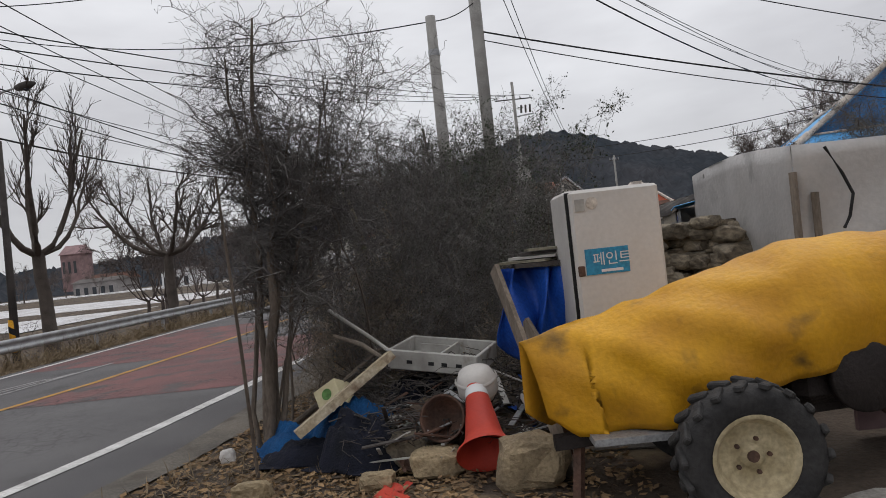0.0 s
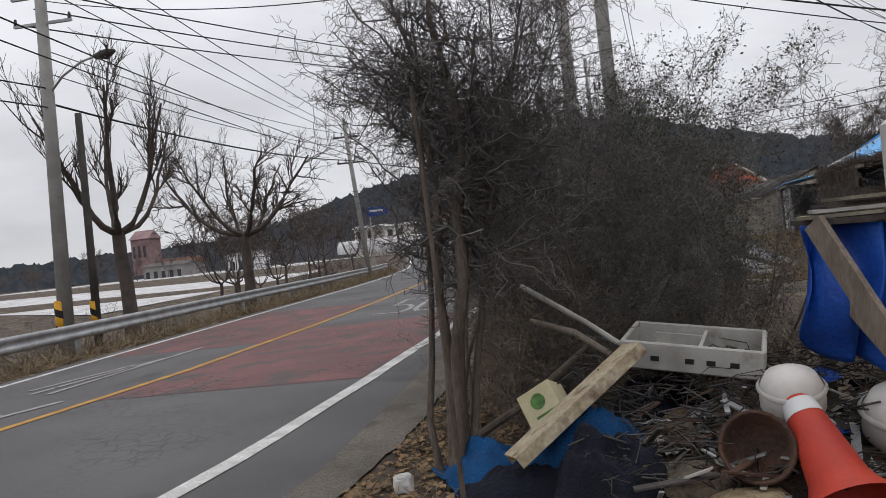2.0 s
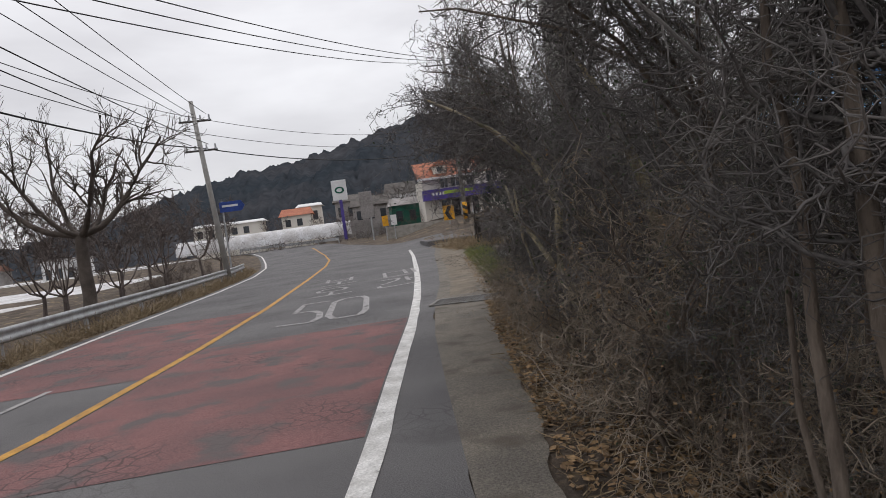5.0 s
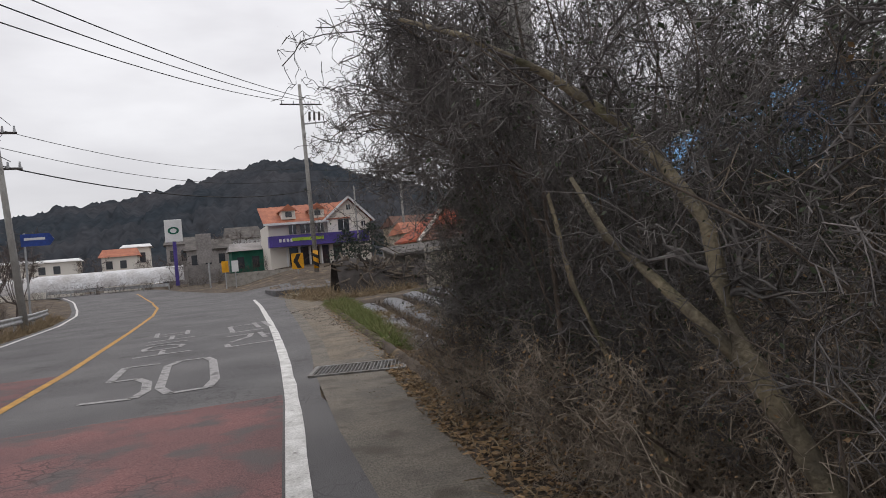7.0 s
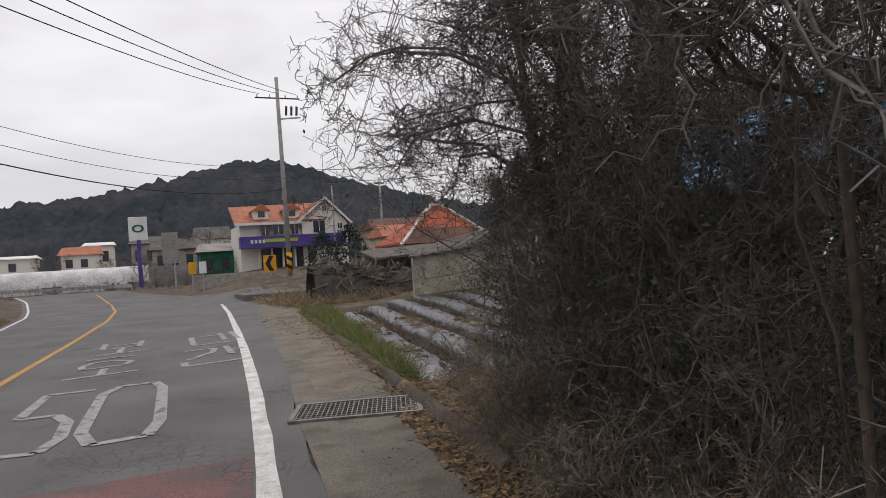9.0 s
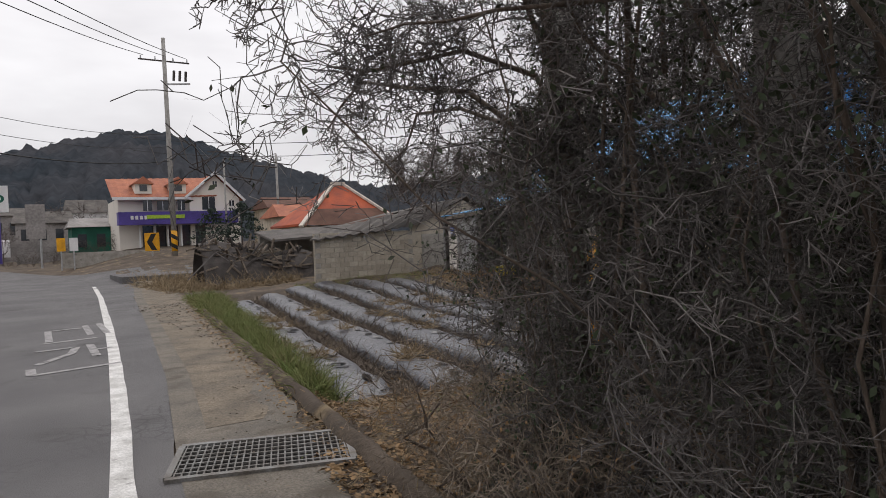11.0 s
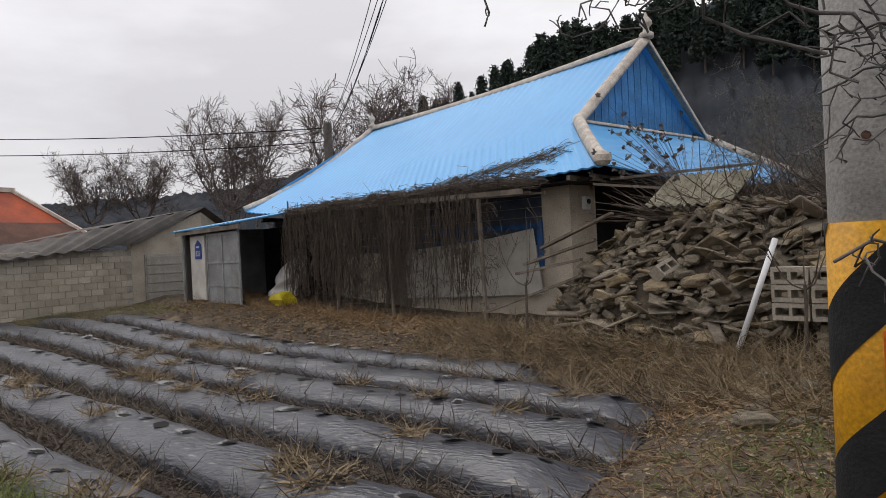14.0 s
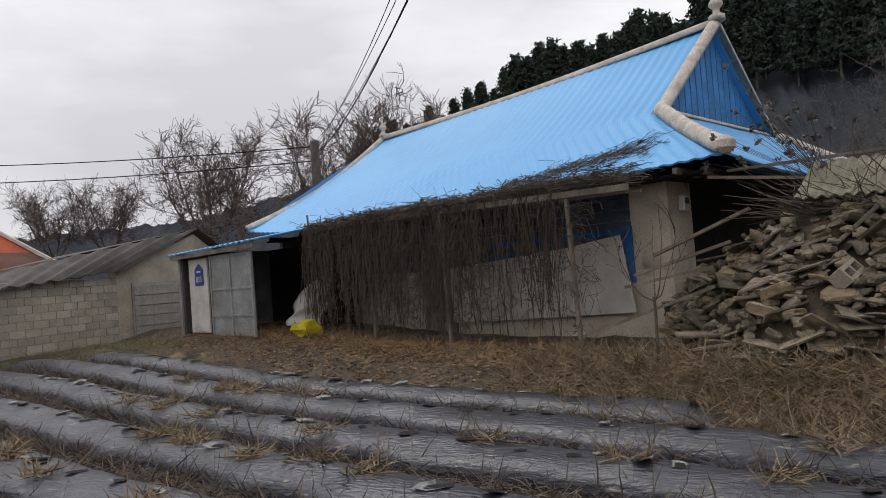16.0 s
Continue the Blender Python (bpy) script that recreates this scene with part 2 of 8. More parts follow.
M["sign_blue"] = mat("blue_road_sign", (0.03, 0.07, 0.30), 0.5, None, 1, 10, 0.0)
M["sign_green"] = mat("green_netting", (0.02, 0.13, 0.09), 0.8, None, 1, 10, 0.0)
M["amber"] = mat("amber_yellow_sheet", (0.72, 0.36, 0.012), 0.5, (0.55, 0.26, 0.015), 3, 50, 0.15, stain=((0.16, 0.10, 0.04), 6, 0.68))
M["tarp_yellow"] = mat("yellow_tarpaulin", (0.62, 0.315, 0.010), 0.55, (0.48, 0.225, 0.012), 2.2, 30, 0.35, grain=0.1, stain=((0.13, 0.075, 0.02), 3.2, 0.60))
M["tarp_blue"] = mat("blue_tarpaulin", (0.015, 0.085, 0.42), 0.5, (0.01, 0.05, 0.27), 3, 40, 0.3)
M["cloth_navy"] = mat("navy_cloth", (0.012, 0.014, 0.026), 0.95, (0.008, 0.009, 0.014), 4, 60, 0.6)
M["cloth_blue"] = mat("blue_cloth", (0.012, 0.085, 0.23), 0.95, (0.008, 0.05, 0.14), 4, 60, 0.6)
M["fridge"] = mat("off_white_enamel", (0.60, 0.575, 0.545), 0.45, (0.52, 0.495, 0.465), 1.5, 30, 0.05, stain=((0.32, 0.26, 0.20), 3, 0.70), grain=0.06)
M["old_plastic"] = mat("grey_white_plastic", (0.46, 0.45, 0.42), 0.6, (0.30, 0.285, 0.26), 4, 40, 0.15, stain=((0.15, 0.12, 0.09), 4, 0.62), grain=0.06)
M["cream_tin"] = mat("rusty_cream_enamel", (0.50, 0.44, 0.33), 0.7, (0.34, 0.27, 0.17), 5, 40, 0.2, stain=((0.12, 0.06, 0.03), 6, 0.53))
M["can_face"] = mat("cream_printed_label", (0.62, 0.56, 0.36), 0.6, (0.50, 0.44, 0.27), 4, 40, 0.1, grain=0.06)
M["leaf_green"] = mat("green_print", (0.10, 0.22, 0.06), 0.6, None, 10, 40, 0.0)
M["cone_red"] = mat("faded_red_plastic", (0.52, 0.055, 0.03), 0.6, (0.40, 0.045, 0.03), 4, 40, 0.1, stain=((0.20, 0.09, 0.06), 5, 0.66), grain=0.06)
M["rock"] = mat("tan_rock", (0.34, 0.265, 0.165), 0.95, (0.20, 0.155, 0.10), 4, 40, 0.9, rnd=0.25)
M["pale_rock"] = mat("pale_yellow_rock", (0.42, 0.33, 0.20), 0.95, (0.27, 0.21, 0.13), 4, 40, 0.9, rnd=0.15)
M["dark_stone"] = mat("dark_rubble_stone", (0.31, 0.262, 0.19), 0.95, (0.125, 0.105, 0.08), 4, 40, 0.9, rnd=0.35)
M["rust"] = mat("brown_rusty_iron", (0.12, 0.065, 0.045), 0.85, (0.07, 0.045, 0.035), 6, 50, 0.5)
M["rim"] = mat("cream_wheel_rim", (0.52, 0.44, 0.28), 0.6, (0.36, 0.29, 0.17), 6, 40, 0.2, stain=((0.15, 0.11, 0.07), 5, 0.62))
M["tyre"] = mat("dusty_tyre_rubber", (0.045, 0.043, 0.042), 0.85, (0.028, 0.027, 0.027), 6, 40, 0.4)
M["engine"] = mat("oily_dark_metal", (0.035, 0.028, 0.026), 0.6, None, 6, 40, 0.4, metal=0.3)
M["vinyl"] = mat("milky_greenhouse_film", (0.52, 0.50, 0.48), 0.45, (0.40, 0.385, 0.37), 1.5, 20, 0.3, stain=((0.25, 0.235, 0.22), 2, 0.60), grain=0.06)
M["far_white"] = mat("white_field_film", (0.62, 0.62, 0.63), 0.5, (0.42, 0.40, 0.39), 0.6, 6, 0.2)
M["pink_wall"] = mat("dull_pink_wall", (0.33, 0.22, 0.22), 0.9, None, 0.6, 6, 0.0)
M["grey_wall"] = mat("far_grey_wall", (0.30, 0.28, 0.27), 0.9, None, 0.6, 6, 0.0)
M["print_red"] = mat("red_print", (0.60, 0.05, 0.015), 0.6, None, 10, 40, 0.0)
M["orange"] = mat("orange_label", (0.75, 0.16, 0.01), 0.55, (0.65, 0.13, 0.01), 8, 40, 0.0)
M["sticker"] = mat("cyan_blue_sticker", (0.03, 0.26, 0.44), 0.5, (0.04, 0.20, 0.34), 8, 40, 0.0)
M["corrugated"] = mat("moss_grey_corrugated_sheet", (0.27, 0.25, 0.19), 0.9, (0.17, 0.155, 0.11), 3, 40, 0.4)


# ---- building tools ----
class Mesh:
    """Gathers faces for one mesh object."""

    def __init__(self):
        self.v, self.f = [], []

    def add(self, verts, faces):
        o = len(self.v)
        self.v += [tuple(p) for p in verts]
        self.f += [tuple(i + o for i in f) for f in faces]
        return self

    def box(self, c, s, m=None, bev=0.0):
        """A box with slightly chamfered upright edges where bev is given."""
        x, y, z = s[0] / 2, s[1] / 2, s[2] / 2
        if bev:
            b = min(bev, x * 0.9, y * 0.9)
            ring = [(x - b, -y), (x, -y + b), (x, y - b), (x - b, y), (-x + b, y), (-x, y - b), (-x, -y + b), (-x + b, -y)]
            ins = [(px * (1 - b / x), py * (1 - b / y)) for px, py in ring]
            hz = min(b, z * 0.9)
            vs = [(px, py, -z) for px, py in ins] + [(px, py, -z + hz) for px, py in ring] + [(px, py, z - hz) for px, py in ring] + [(px, py, z) for px, py in ins]
            fs = [tuple(reversed(range(8))), tuple(range(24, 32))]
            for k in range(3):
                fs += [(k * 8 + i, k * 8 + (i + 1) % 8, k * 8 + 8 + (i + 1) % 8, k * 8 + 8 + i) for i in range(8)]
        else:
            vs = [(a * x, b * y, d * z) for d in (-1, 1) for a, b in ((-1, -1), (1, -1), (1, 1), (-1, 1))]
            fs = [(3, 2, 1, 0), (4, 5, 6, 7), (0, 1, 5, 4), (1, 2, 6, 5), (2, 3, 7, 6), (3, 0, 4, 7)]
        m = m or Matrix.Identity(4)
        c = Vector(c)
        return self.add([m @ (Vector(p) + c) for p in vs], fs)

    def beam(self, p, q, w, h):
        """A squared bar from p to q."""
        p, q = Vector(p), Vector(q)
        d = q - p
        m = Matrix.Translation((p + q) / 2) @ d.to_track_quat("X", "Z").to_matrix().to_4x4()
        return self.box((0, 0, 0), (d.length, w, h), m, bev=0)

    def tube(self, pts, radii, k=8, cap=True):
        pts = [Vector(p) for p in pts]
        if not hasattr(radii, "__len__"):
            radii = [radii] * len(pts)
        vs, fs = [], []
        for i, p in enumerate(pts):
            d = (pts[min(i + 1, len(pts) - 1)] - pts[max(i - 1, 0)]).normalized()
            a = d.orthogonal() if abs(d.z) < 0.9 else d.cross(Vector((0, 1, 0)))
            a.normalize()
            b = d.cross(a)
            vs += [p + (a * math.cos(2 * math.pi * j / k) + b * math.sin(2 * math.pi * j / k)) * radii[i] for j in range(k)]
        for i in range(len(pts) - 1):
            fs += [(i * k + j, i * k + (j + 1) % k, (i + 1) * k + (j + 1) % k, (i + 1) * k + j) for j in range(k)]
        if cap:
            fs += [tuple(reversed(range(k))), tuple(range((len(pts) - 1) * k, len(pts) * k))]
        return self.add(vs, fs)

    def revolve(self, prof, k=24, m=None):
        """Turns a profile of (radius, height) round z."""
        m = m or Matrix.Identity(4)
        vs = [m @ Vector((r * math.cos(2 * math.pi * j / k), r * math.sin(2 * math.pi * j / k), z)) for r, z in prof for j in range(k)]
        fs = [(i * k + j, i * k + (j + 1) % k, (i + 1) * k + (j + 1) % k, (i + 1) * k + j) for i in range(len(prof) - 1) for j in range(k)]
        return self.add(vs, fs)

    def sheet(self, fn, nu, nv, thick=0.0):
        """A surface fn(s, t), s and t from 0 to 1, with a back side if thick."""
        vs = [Vector(fn(i / nu, j / nv)) for i in range(nu + 1) for j in range(nv + 1)]
        w = nv + 1
        fs = [(i * w + j, (i + 1) * w + j, (i + 1) * w + j + 1, i * w + j + 1) for i in range(nu) for j in range(nv)]
        n = len(vs)
        if thick:
            nrm = [Vector() for _ in vs]
            for f in fs:
                a = (vs[f[2]] - vs[f[0]]).cross(vs[f[3]] - vs[f[1]])
                for i in f:
                    nrm[i] += a
            back = [p - q.normalized() * thick for p, q in zip(vs, nrm)]
            rim = [i * w for i in range(nu + 1)] + [nu * w + j for j in range(1, nv + 1)] + [i * w + nv for i in range(nu - 1, -1, -1)] + [j for j in range(nv - 1, 0, -1)]
            fs = fs + [tuple(i + n for i in reversed(f)) for f in fs]
            fs += [(rim[(i + 1) % len(rim)], rim[i], rim[i] + n, rim[(i + 1) % len(rim)] + n) for i in range(len(rim))]
            vs += back
        return self.add(vs, fs)

    def slab(self, poly, z0, z1):
        """An upright prism over a polygon of (x, y)."""
        n = len(poly)
        return self.add([(x, y, z0) for x, y in poly] + [(x, y, z1) for x, y in poly],
                        [tuple(reversed(range(n))), tuple(range(n, 2 * n))] + [(i, (i + 1) % n, n + (i + 1) % n, n + i) for i in range(n)])

    def data(self, name, material, smooth=False):
        me = bpy.data.meshes.new(name)
        me.from_pydata(self.v, [], self.f)
        me.materials.append(material)
        if smooth:
            me.shade_smooth()
        return me


def thing(name, label, category, at=None, group="", kind=""):
    """An Empty at a thing's base, which parents its parts."""
    ob = new(name)
    ob.matrix_basis = at if at is not None else Matrix.Identity(4)
    return tagged(ob, label, category, group, kind)


def part(name, mesh, material, parent=None, label="", smooth=False, kind=""):
    ob = new(name, mesh.data(name, material, smooth))
    ob.parent = parent
    return tagged(ob, label, kind=kind)


def solid(name, mesh, material, label, category="", smooth=False, group="", kind=""):
    ob = new(name, mesh.data(name, material, smooth))
    return tagged(ob, label, category, group, kind)


def lettering(name, text, size, m, material, parent, label=""):
    """Flat letters with a little depth, standing in the x-z plane of m."""
    cu = bpy.data.curves.new(name, "FONT")
    cu.body, cu.size, cu.extrude, cu.align_x, cu.align_y = text, size, 0.001, "CENTER", "CENTER"
    tmp = bpy.data.objects.new(name, cu)
    me = bpy.data.meshes.new_from_object(tmp)
    bpy.data.objects.remove(tmp)
    me.transform(m @ pose(0, 0, 0, 90, 0, 0))
    me.materials.clear()
    me.materials.append(material)
    ob = new(name, me)
    ob.parent = parent
    return tagged(ob, label)


def fast_mesh(name, verts, quads, material):
    """A mesh from arrays of vertices and of three- or four-cornered faces."""
    me = bpy.data.meshes.new(name)
    k = quads.shape[1]
    me.vertices.add(len(verts))
    me.vertices.foreach_set("co", np.ascontiguousarray(verts, np.float32).ravel())
    me.loops.add(quads.size)
    me.loops.foreach_set("vertex_index", np.ascontiguousarray(quads, np.int32).ravel())
    me.polygons.add(len(quads))
    me.polygons.foreach_set("loop_start", np.arange(0, quads.size, k, dtype=np.int32))
    me.update(calc_edges=True)
    me.validate()
    me.materials.append(material)
    return me


def tubes(P, R, k=3):
    """Tubes along N polylines: P is N x n x 3, R is N x n."""
    N, n, _ = P.shape
    d = np.gradient(P, axis=1)
    d /= np.linalg.norm(d, axis=2, keepdims=True) + 1e-9
    ref = np.where(np.abs(d[..., 2:3]) < 0.8, np.array((0.0, 0.0, 1.0)), np.array((1.0, 0.0, 0.0)))
    a = np.cross(d, ref)
    a /= np.linalg.norm(a, axis=2, keepdims=True) + 1e-9
    b = np.cross(d, a)
    ang = np.arange(k) * 2 * np.pi / k
    V = P[:, :, None, :] + R[:, :, None, None] * (a[:, :, None, :] * np.cos(ang)[:, None] + b[:, :, None, :] * np.sin(ang)[:, None])
    base = (np.arange(N)[:, None, None] * n + np.arange(n - 1)[None, :, None]) * k
    j = np.arange(k)[None, None, :]
    F = np.stack([base + j, base + (j + 1) % k, base + k + (j + 1) % k, base + k + j], -1)
    return V.reshape(-1, 3), F.reshape(-1, 4)


def ribbons(P, R, rng):
    """Flat slender blades along N polylines."""
    N, n, _ = P.shape
    d = P[:, -1] - P[:, 0]
    side = np.cross(d, rng.normal(size=(N, 3)))
    side /= np.linalg.norm(side, axis=1, keepdims=True) + 1e-9
    V = np.stack([P - side[:, None] * R[..., None], P + side[:, None] * R[..., None]], 2)
    base = (np.arange(N)[:, None] * n + np.arange(n - 1)[None, :]) * 2
    F = np.stack([base, base + 1, base + 3, base + 2], -1)
    return V.reshape(-1, 3), F.reshape(-1, 4)


def joined(chunks):
    vs, fs, o = [], [], 0
    for v, f in chunks:
        vs.append(v)
        fs.append(f + o)
        o += len(v)
    return np.concatenate(vs), np.concatenate(fs)


def grow(rng, parentP, parentR, count, length, n, wander, up, spread, lo=0.25, hi=1.0, taper=0.6, thin=0.5, rmin=0.0016, zig=0.0):
    """Branches that spring from points along the parent polylines."""
    N, m, _ = parentP.shape
    who = rng.integers(0, N, count)
    s = rng.uniform(lo, hi, count) * (m - 1.001)
    i = s.astype(int)
    f = (s - i)[:, None]
    start = parentP[who, i] * (1 - f) + parentP[who, i + 1] * f
    rad = parentR[who, i] * thin
    tan = parentP[who, i + 1] - parentP[who, i]
    tan /= np.linalg.norm(tan, axis=1, keepdims=True) + 1e-9
    dirn = tan + spread * rng.normal(size=(count, 3))
    dirn[:, 2] += up
    dirn /= np.linalg.norm(dirn, axis=1, keepdims=True)
    L = rng.uniform(length[0], length[1], count)
    P = np.zeros((count, n, 3))
    P[:, 0] = start
    for q in range(1, n):
        dirn = dirn + wander * rng.normal(size=(count, 3))
        dirn[:, 2] += up * 0.15
        dirn /= np.linalg.norm(dirn, axis=1, keepdims=True)
        P[:, q] = P[:, q - 1] + dirn * (L / (n - 1))[:, None]
    if zig:
        side = np.cross(dirn, rng.normal(size=(count, 3)))
        side /= np.linalg.norm(side, axis=1, keepdims=True) + 1e-9
        P[:, 1::2] += (side * (zig * L / (n - 1))[:, None])[:, None, :]
    R = np.maximum(rad[:, None] * np.linspace(1, 1 - taper, n)[None, :], rmin)
    return P, R


def leaf_cloud(rng, centres, size, squash=1.0):
    """One small tilted quad at each centre."""
    n = len(centres)
    a = rng.normal(size=(n, 3))
    a /= np.linalg.norm(a, axis=1, keepdims=True)
    b = np.cross(a, rng.normal(size=(n, 3)))
    b /= np.linalg.norm(b, axis=1, keepdims=True)
    s = rng.uniform(size[0], size[1], n)[:, None]
    v = np.stack([centres - a * s, centres + b * s * 0.5 * squash, centres + a * s, centres - b * s * 0.5 * squash], 1).reshape(-1, 3)
    return v, np.arange(4 * n).reshape(n, 4)


def rock(rng, size, rough=0.25, level=2):
    """An angular stone of about that size (x, y, z), centred at its base."""
    bm = bmesh.new()
    bmesh.ops.create_icosphere(bm, subdivisions=level, radius=1.0)
    off = Vector(rng.uniform(-50, 50, 3))
    for v in bm.verts:
        p = v.co.copy()
        p = Vector([math.copysign(abs(c) ** 0.5, c) for c in p])
        p *= 1 + rough * noise.noise(p * 1.1 + off) + rough * 0.4 * noise.noise(p * 2.7 + off)
        v.co = Vector((p.x * size[0] / 2, p.y * size[1] / 2, p.z * size[2] / 2 + size[2] * 0.44))
    ms = Mesh()
    bm.verts.ensure_lookup_table()
    ms.add([v.co for v in bm.verts], [tuple(v.index for v in f.verts) for f in bm.faces])
    bm.free()
    return ms


def ss(x, a, b):
    t = np.clip((x - a) / (b - a), 0, 1)
    return t * t * (3 - 2 * t)


U, Vv = np.array((0.27, 0.963)), np.array((0.963, -0.27))


def W(u, v, z=0.0):
    """The world's place of a point in the plan of the field and the blue-roofed house."""
    return Vector((u * U[0] + v * Vv[0], u * U[1] + v * Vv[1], z))


HOUSE = Matrix(((U[0], Vv[0], 0, 0), (U[1], Vv[1], 0, 0), (0, 0, 1, 0), (0, 0, 0, 1)))


def ground_z(x, y):
    """The ground's height: a level verge, the sunken field, the rise to the houses and the low land beyond the rail."""
    x, y = np.asarray(x, float), np.asarray(y, float)
    u, v = x * U[0] + y * U[1], x * Vv[0] + y * Vv[1]
    fx = x - 0.178 * (y - 17)
    field = ss(y, 16.3, 17.2) * (1 - ss(y, 33.0, 34.5)) * ss(fx, 2.0, 2.5) * (1 - ss(fx, 8.4, 9.2))
    z = -0.17 * field
    z = z + (0.22 * ss(v, 3.0, 4.6) + 0.30 * ss(u, 25, 33) * ss(v, -3.5, 1.5)) * ss(u, 10, 17)
    z = z + 1.3 * ss(y, 48, 64) * ss(x, 1, 9)
    z = z + 0.9 * ss(y, 55, 80)
    z = z - 0.9 * (1 - ss(x, -12.0, -8.6)) * (1 - ss(y, 40, 60))
    z = z + 0.02 * np.sin(x * 3.1 + y * 1.7) * np.sin(y * 2.3 - x) * ss(x, 0.6, 1.6) * ss(v, 3.0, 5.0)
    return z - 0.012


# ---- ground and road ----
KY = np.array((-80, -40, -10, 0, 3.8, 5, 7.5, 9.8, 14, 17.5, 22, 27, 38, 47.5))
KX = np.array((-40, -16, -5.2, -2.72, -1.66, -1.40, -1.03, -0.74, -0.16, 0.24, 0.68, 1.12, 2.0, 2.6))
YY = np.array((-80, -40, -10, 0, 7, 9.6, 14.5, 20, 30, 40, 50, 60, 72, 86, 110))
YX = np.array((-43.5, -19.5, -8.9, -6.4, -4.75, -4.25, -3.75, -3.35, -2.95, -2.65, -2.75, -3.4, -5.0, -8.5, -20))
LY = np.array((-80, -40, -10, 0, 9, 14, 20, 30, 40, 51, 60, 69, 78, 90, 110))
LX = np.array((-47, -23, -12.3, -9.5, -7.35, -7.15, -6.95, -6.5, -6.45, -7.2, -8.3, -9.65, -11.8, -16, -26))
PY = np.array((-80, -40, -10, 0, 4.4, 9, 12, 15.5, 19.6, 25.5, 36, 42, 50))
PX = np.array((-39, -15, -4.2, -1.7, -0.62, -0.26, 0.0, 0.42, 1.05, 1.75, 2.9, 3.7, 4.6))


def white_x(y): return np.interp(y, KY, KX)
def yellow_x(y): return np.interp(y, YY, YX)
def left_x(y): return np.interp(y, LY, LX)
def pave_x(y): return np.interp(y, PY, PX)


def ribbon(ys, xa, xb, lift, cols=1, jag=0.0):
    """A strip of paving between two edges, that follows the ground."""
    ms = Mesh()
    rows = []
    for y in ys:
        a, b = float(xa(y)), float(xb(y))
        b += jag * (noise.noise(Vector((y * 0.7, 3.3, 1.1))) + 0.5 * noise.noise(Vector((y * 2.9, 7.3, 4.1))))
        rows.append([(a + (b - a) * c / cols, y, float(ground_z(a + (b - a) * c / cols, y)) + 0.012 + lift) for c in range(cols + 1)])
    n = cols + 1
    vs = [p for r in rows for p in r]
    fs = [(i * n + c, i * n + c + 1, (i + 1) * n + c + 1, (i + 1) * n + c) for i in range(len(rows) - 1) for c in range(cols)]
    return ms.add(vs, fs)


def spaced(lo, hi, near0, near1, fine, coarse):
    a = [near0]
    step = fine
    while a[0] > lo:
        step *= coarse
        a.insert(0, a[0] - step)
    b = list(np.arange(near0, near1, fine))[1:]
    step, top = fine, [near1]
    while top[-1] < hi:
        step *= coarse
        top.append(top[-1] + step)
    return np.array(a + b + top)


gx, gy = spaced(-3000, 3000, -13, 16, 0.28, 1.35), spaced(-3000, 3000, -4, 44, 0.28, 1.35)
GX, GY = np.meshgrid(gx, gy, indexing="ij")
GZ = ground_z(GX, GY) - 0.02 * ((GX < pave_x(GY)) & (GX > left_x(GY) - 0.4))
rng = np.random.default_rng(5)
GZ += rng.normal(size=GZ.shape) * 0.012 * ((GX > pave_x(GY) + 0.8) & (GX < 17))
idx = np.arange(GX.size).reshape(GX.shape)
gq = np.stack([idx[:-1, :-1], idx[1:, :-1], idx[1:, 1:], idx[:-1, 1:]], -1).reshape(-1, 4)
ground = new("ground", fast_mesh("ground", np.stack([GX, GY, GZ], -1).reshape(-1, 3), gq, M["soil"]))
ground.data.shade_smooth()
tagged(ground, "brown winter soil with dry grass patches and litter", "ground", kind="structure")

ys = np.concatenate([np.arange(-80, -6, 4.0), np.arange(-6, 60, 0.6), np.arange(60, 111, 2.5)])
ys_r = ys[ys <= 49.5]
road = solid("road", ribbon(ys, lambda y: left_x(y) - 0.35, lambda y: pave_x(y) - 0.02 if y < 49 else np.interp(y, (49, 52, 60, 70, 110), (9, 14, 3.0, -1.5, -12)), 0.0, 10, 0.08), M["asphalt"],
             "worn grey asphalt country road with a yellow centre line", "road", kind="structure")
tagged(solid("side_road", Mesh().slab([(4, 48.5), (40, 50), (40, 55), (8, 56), (4, 54)], -0.2, 0.35), M["asphalt"], "grey asphalt side road joining the country road", "road", kind="structure"))
shoulder = solid("pavement", ribbon(np.arange(-6, 46, 0.15), lambda y: pave_x(y) - 0.03, lambda y: pave_x(y) + np.interp(y, (-6, 0, 4, 6, 10, 14, 17, 25, 40, 46), (0.2, 0.25, 0.35, 0.45, 0.7, 0.95, 1.15, 1.2, 1.3, 1.6)), 0.006, 2, 0.12), M["shoulder"],
                 "dusty cracked concrete shoulder beside the road", "shoulder", kind="structure")
solid("pavement", ribbon(np.arange(16.6, 44, 0.15), lambda y: pave_x(y) + 0.25, lambda y: pave_x(y) + np.interp(y, (16.6, 20, 30, 44), (0.8, 1.1, 1.3, 1.8)), 0.010, 2, 0.3), M["dust"],
      "yellowish sandy dust washed over the shoulder", "shoulder", kind="structure")

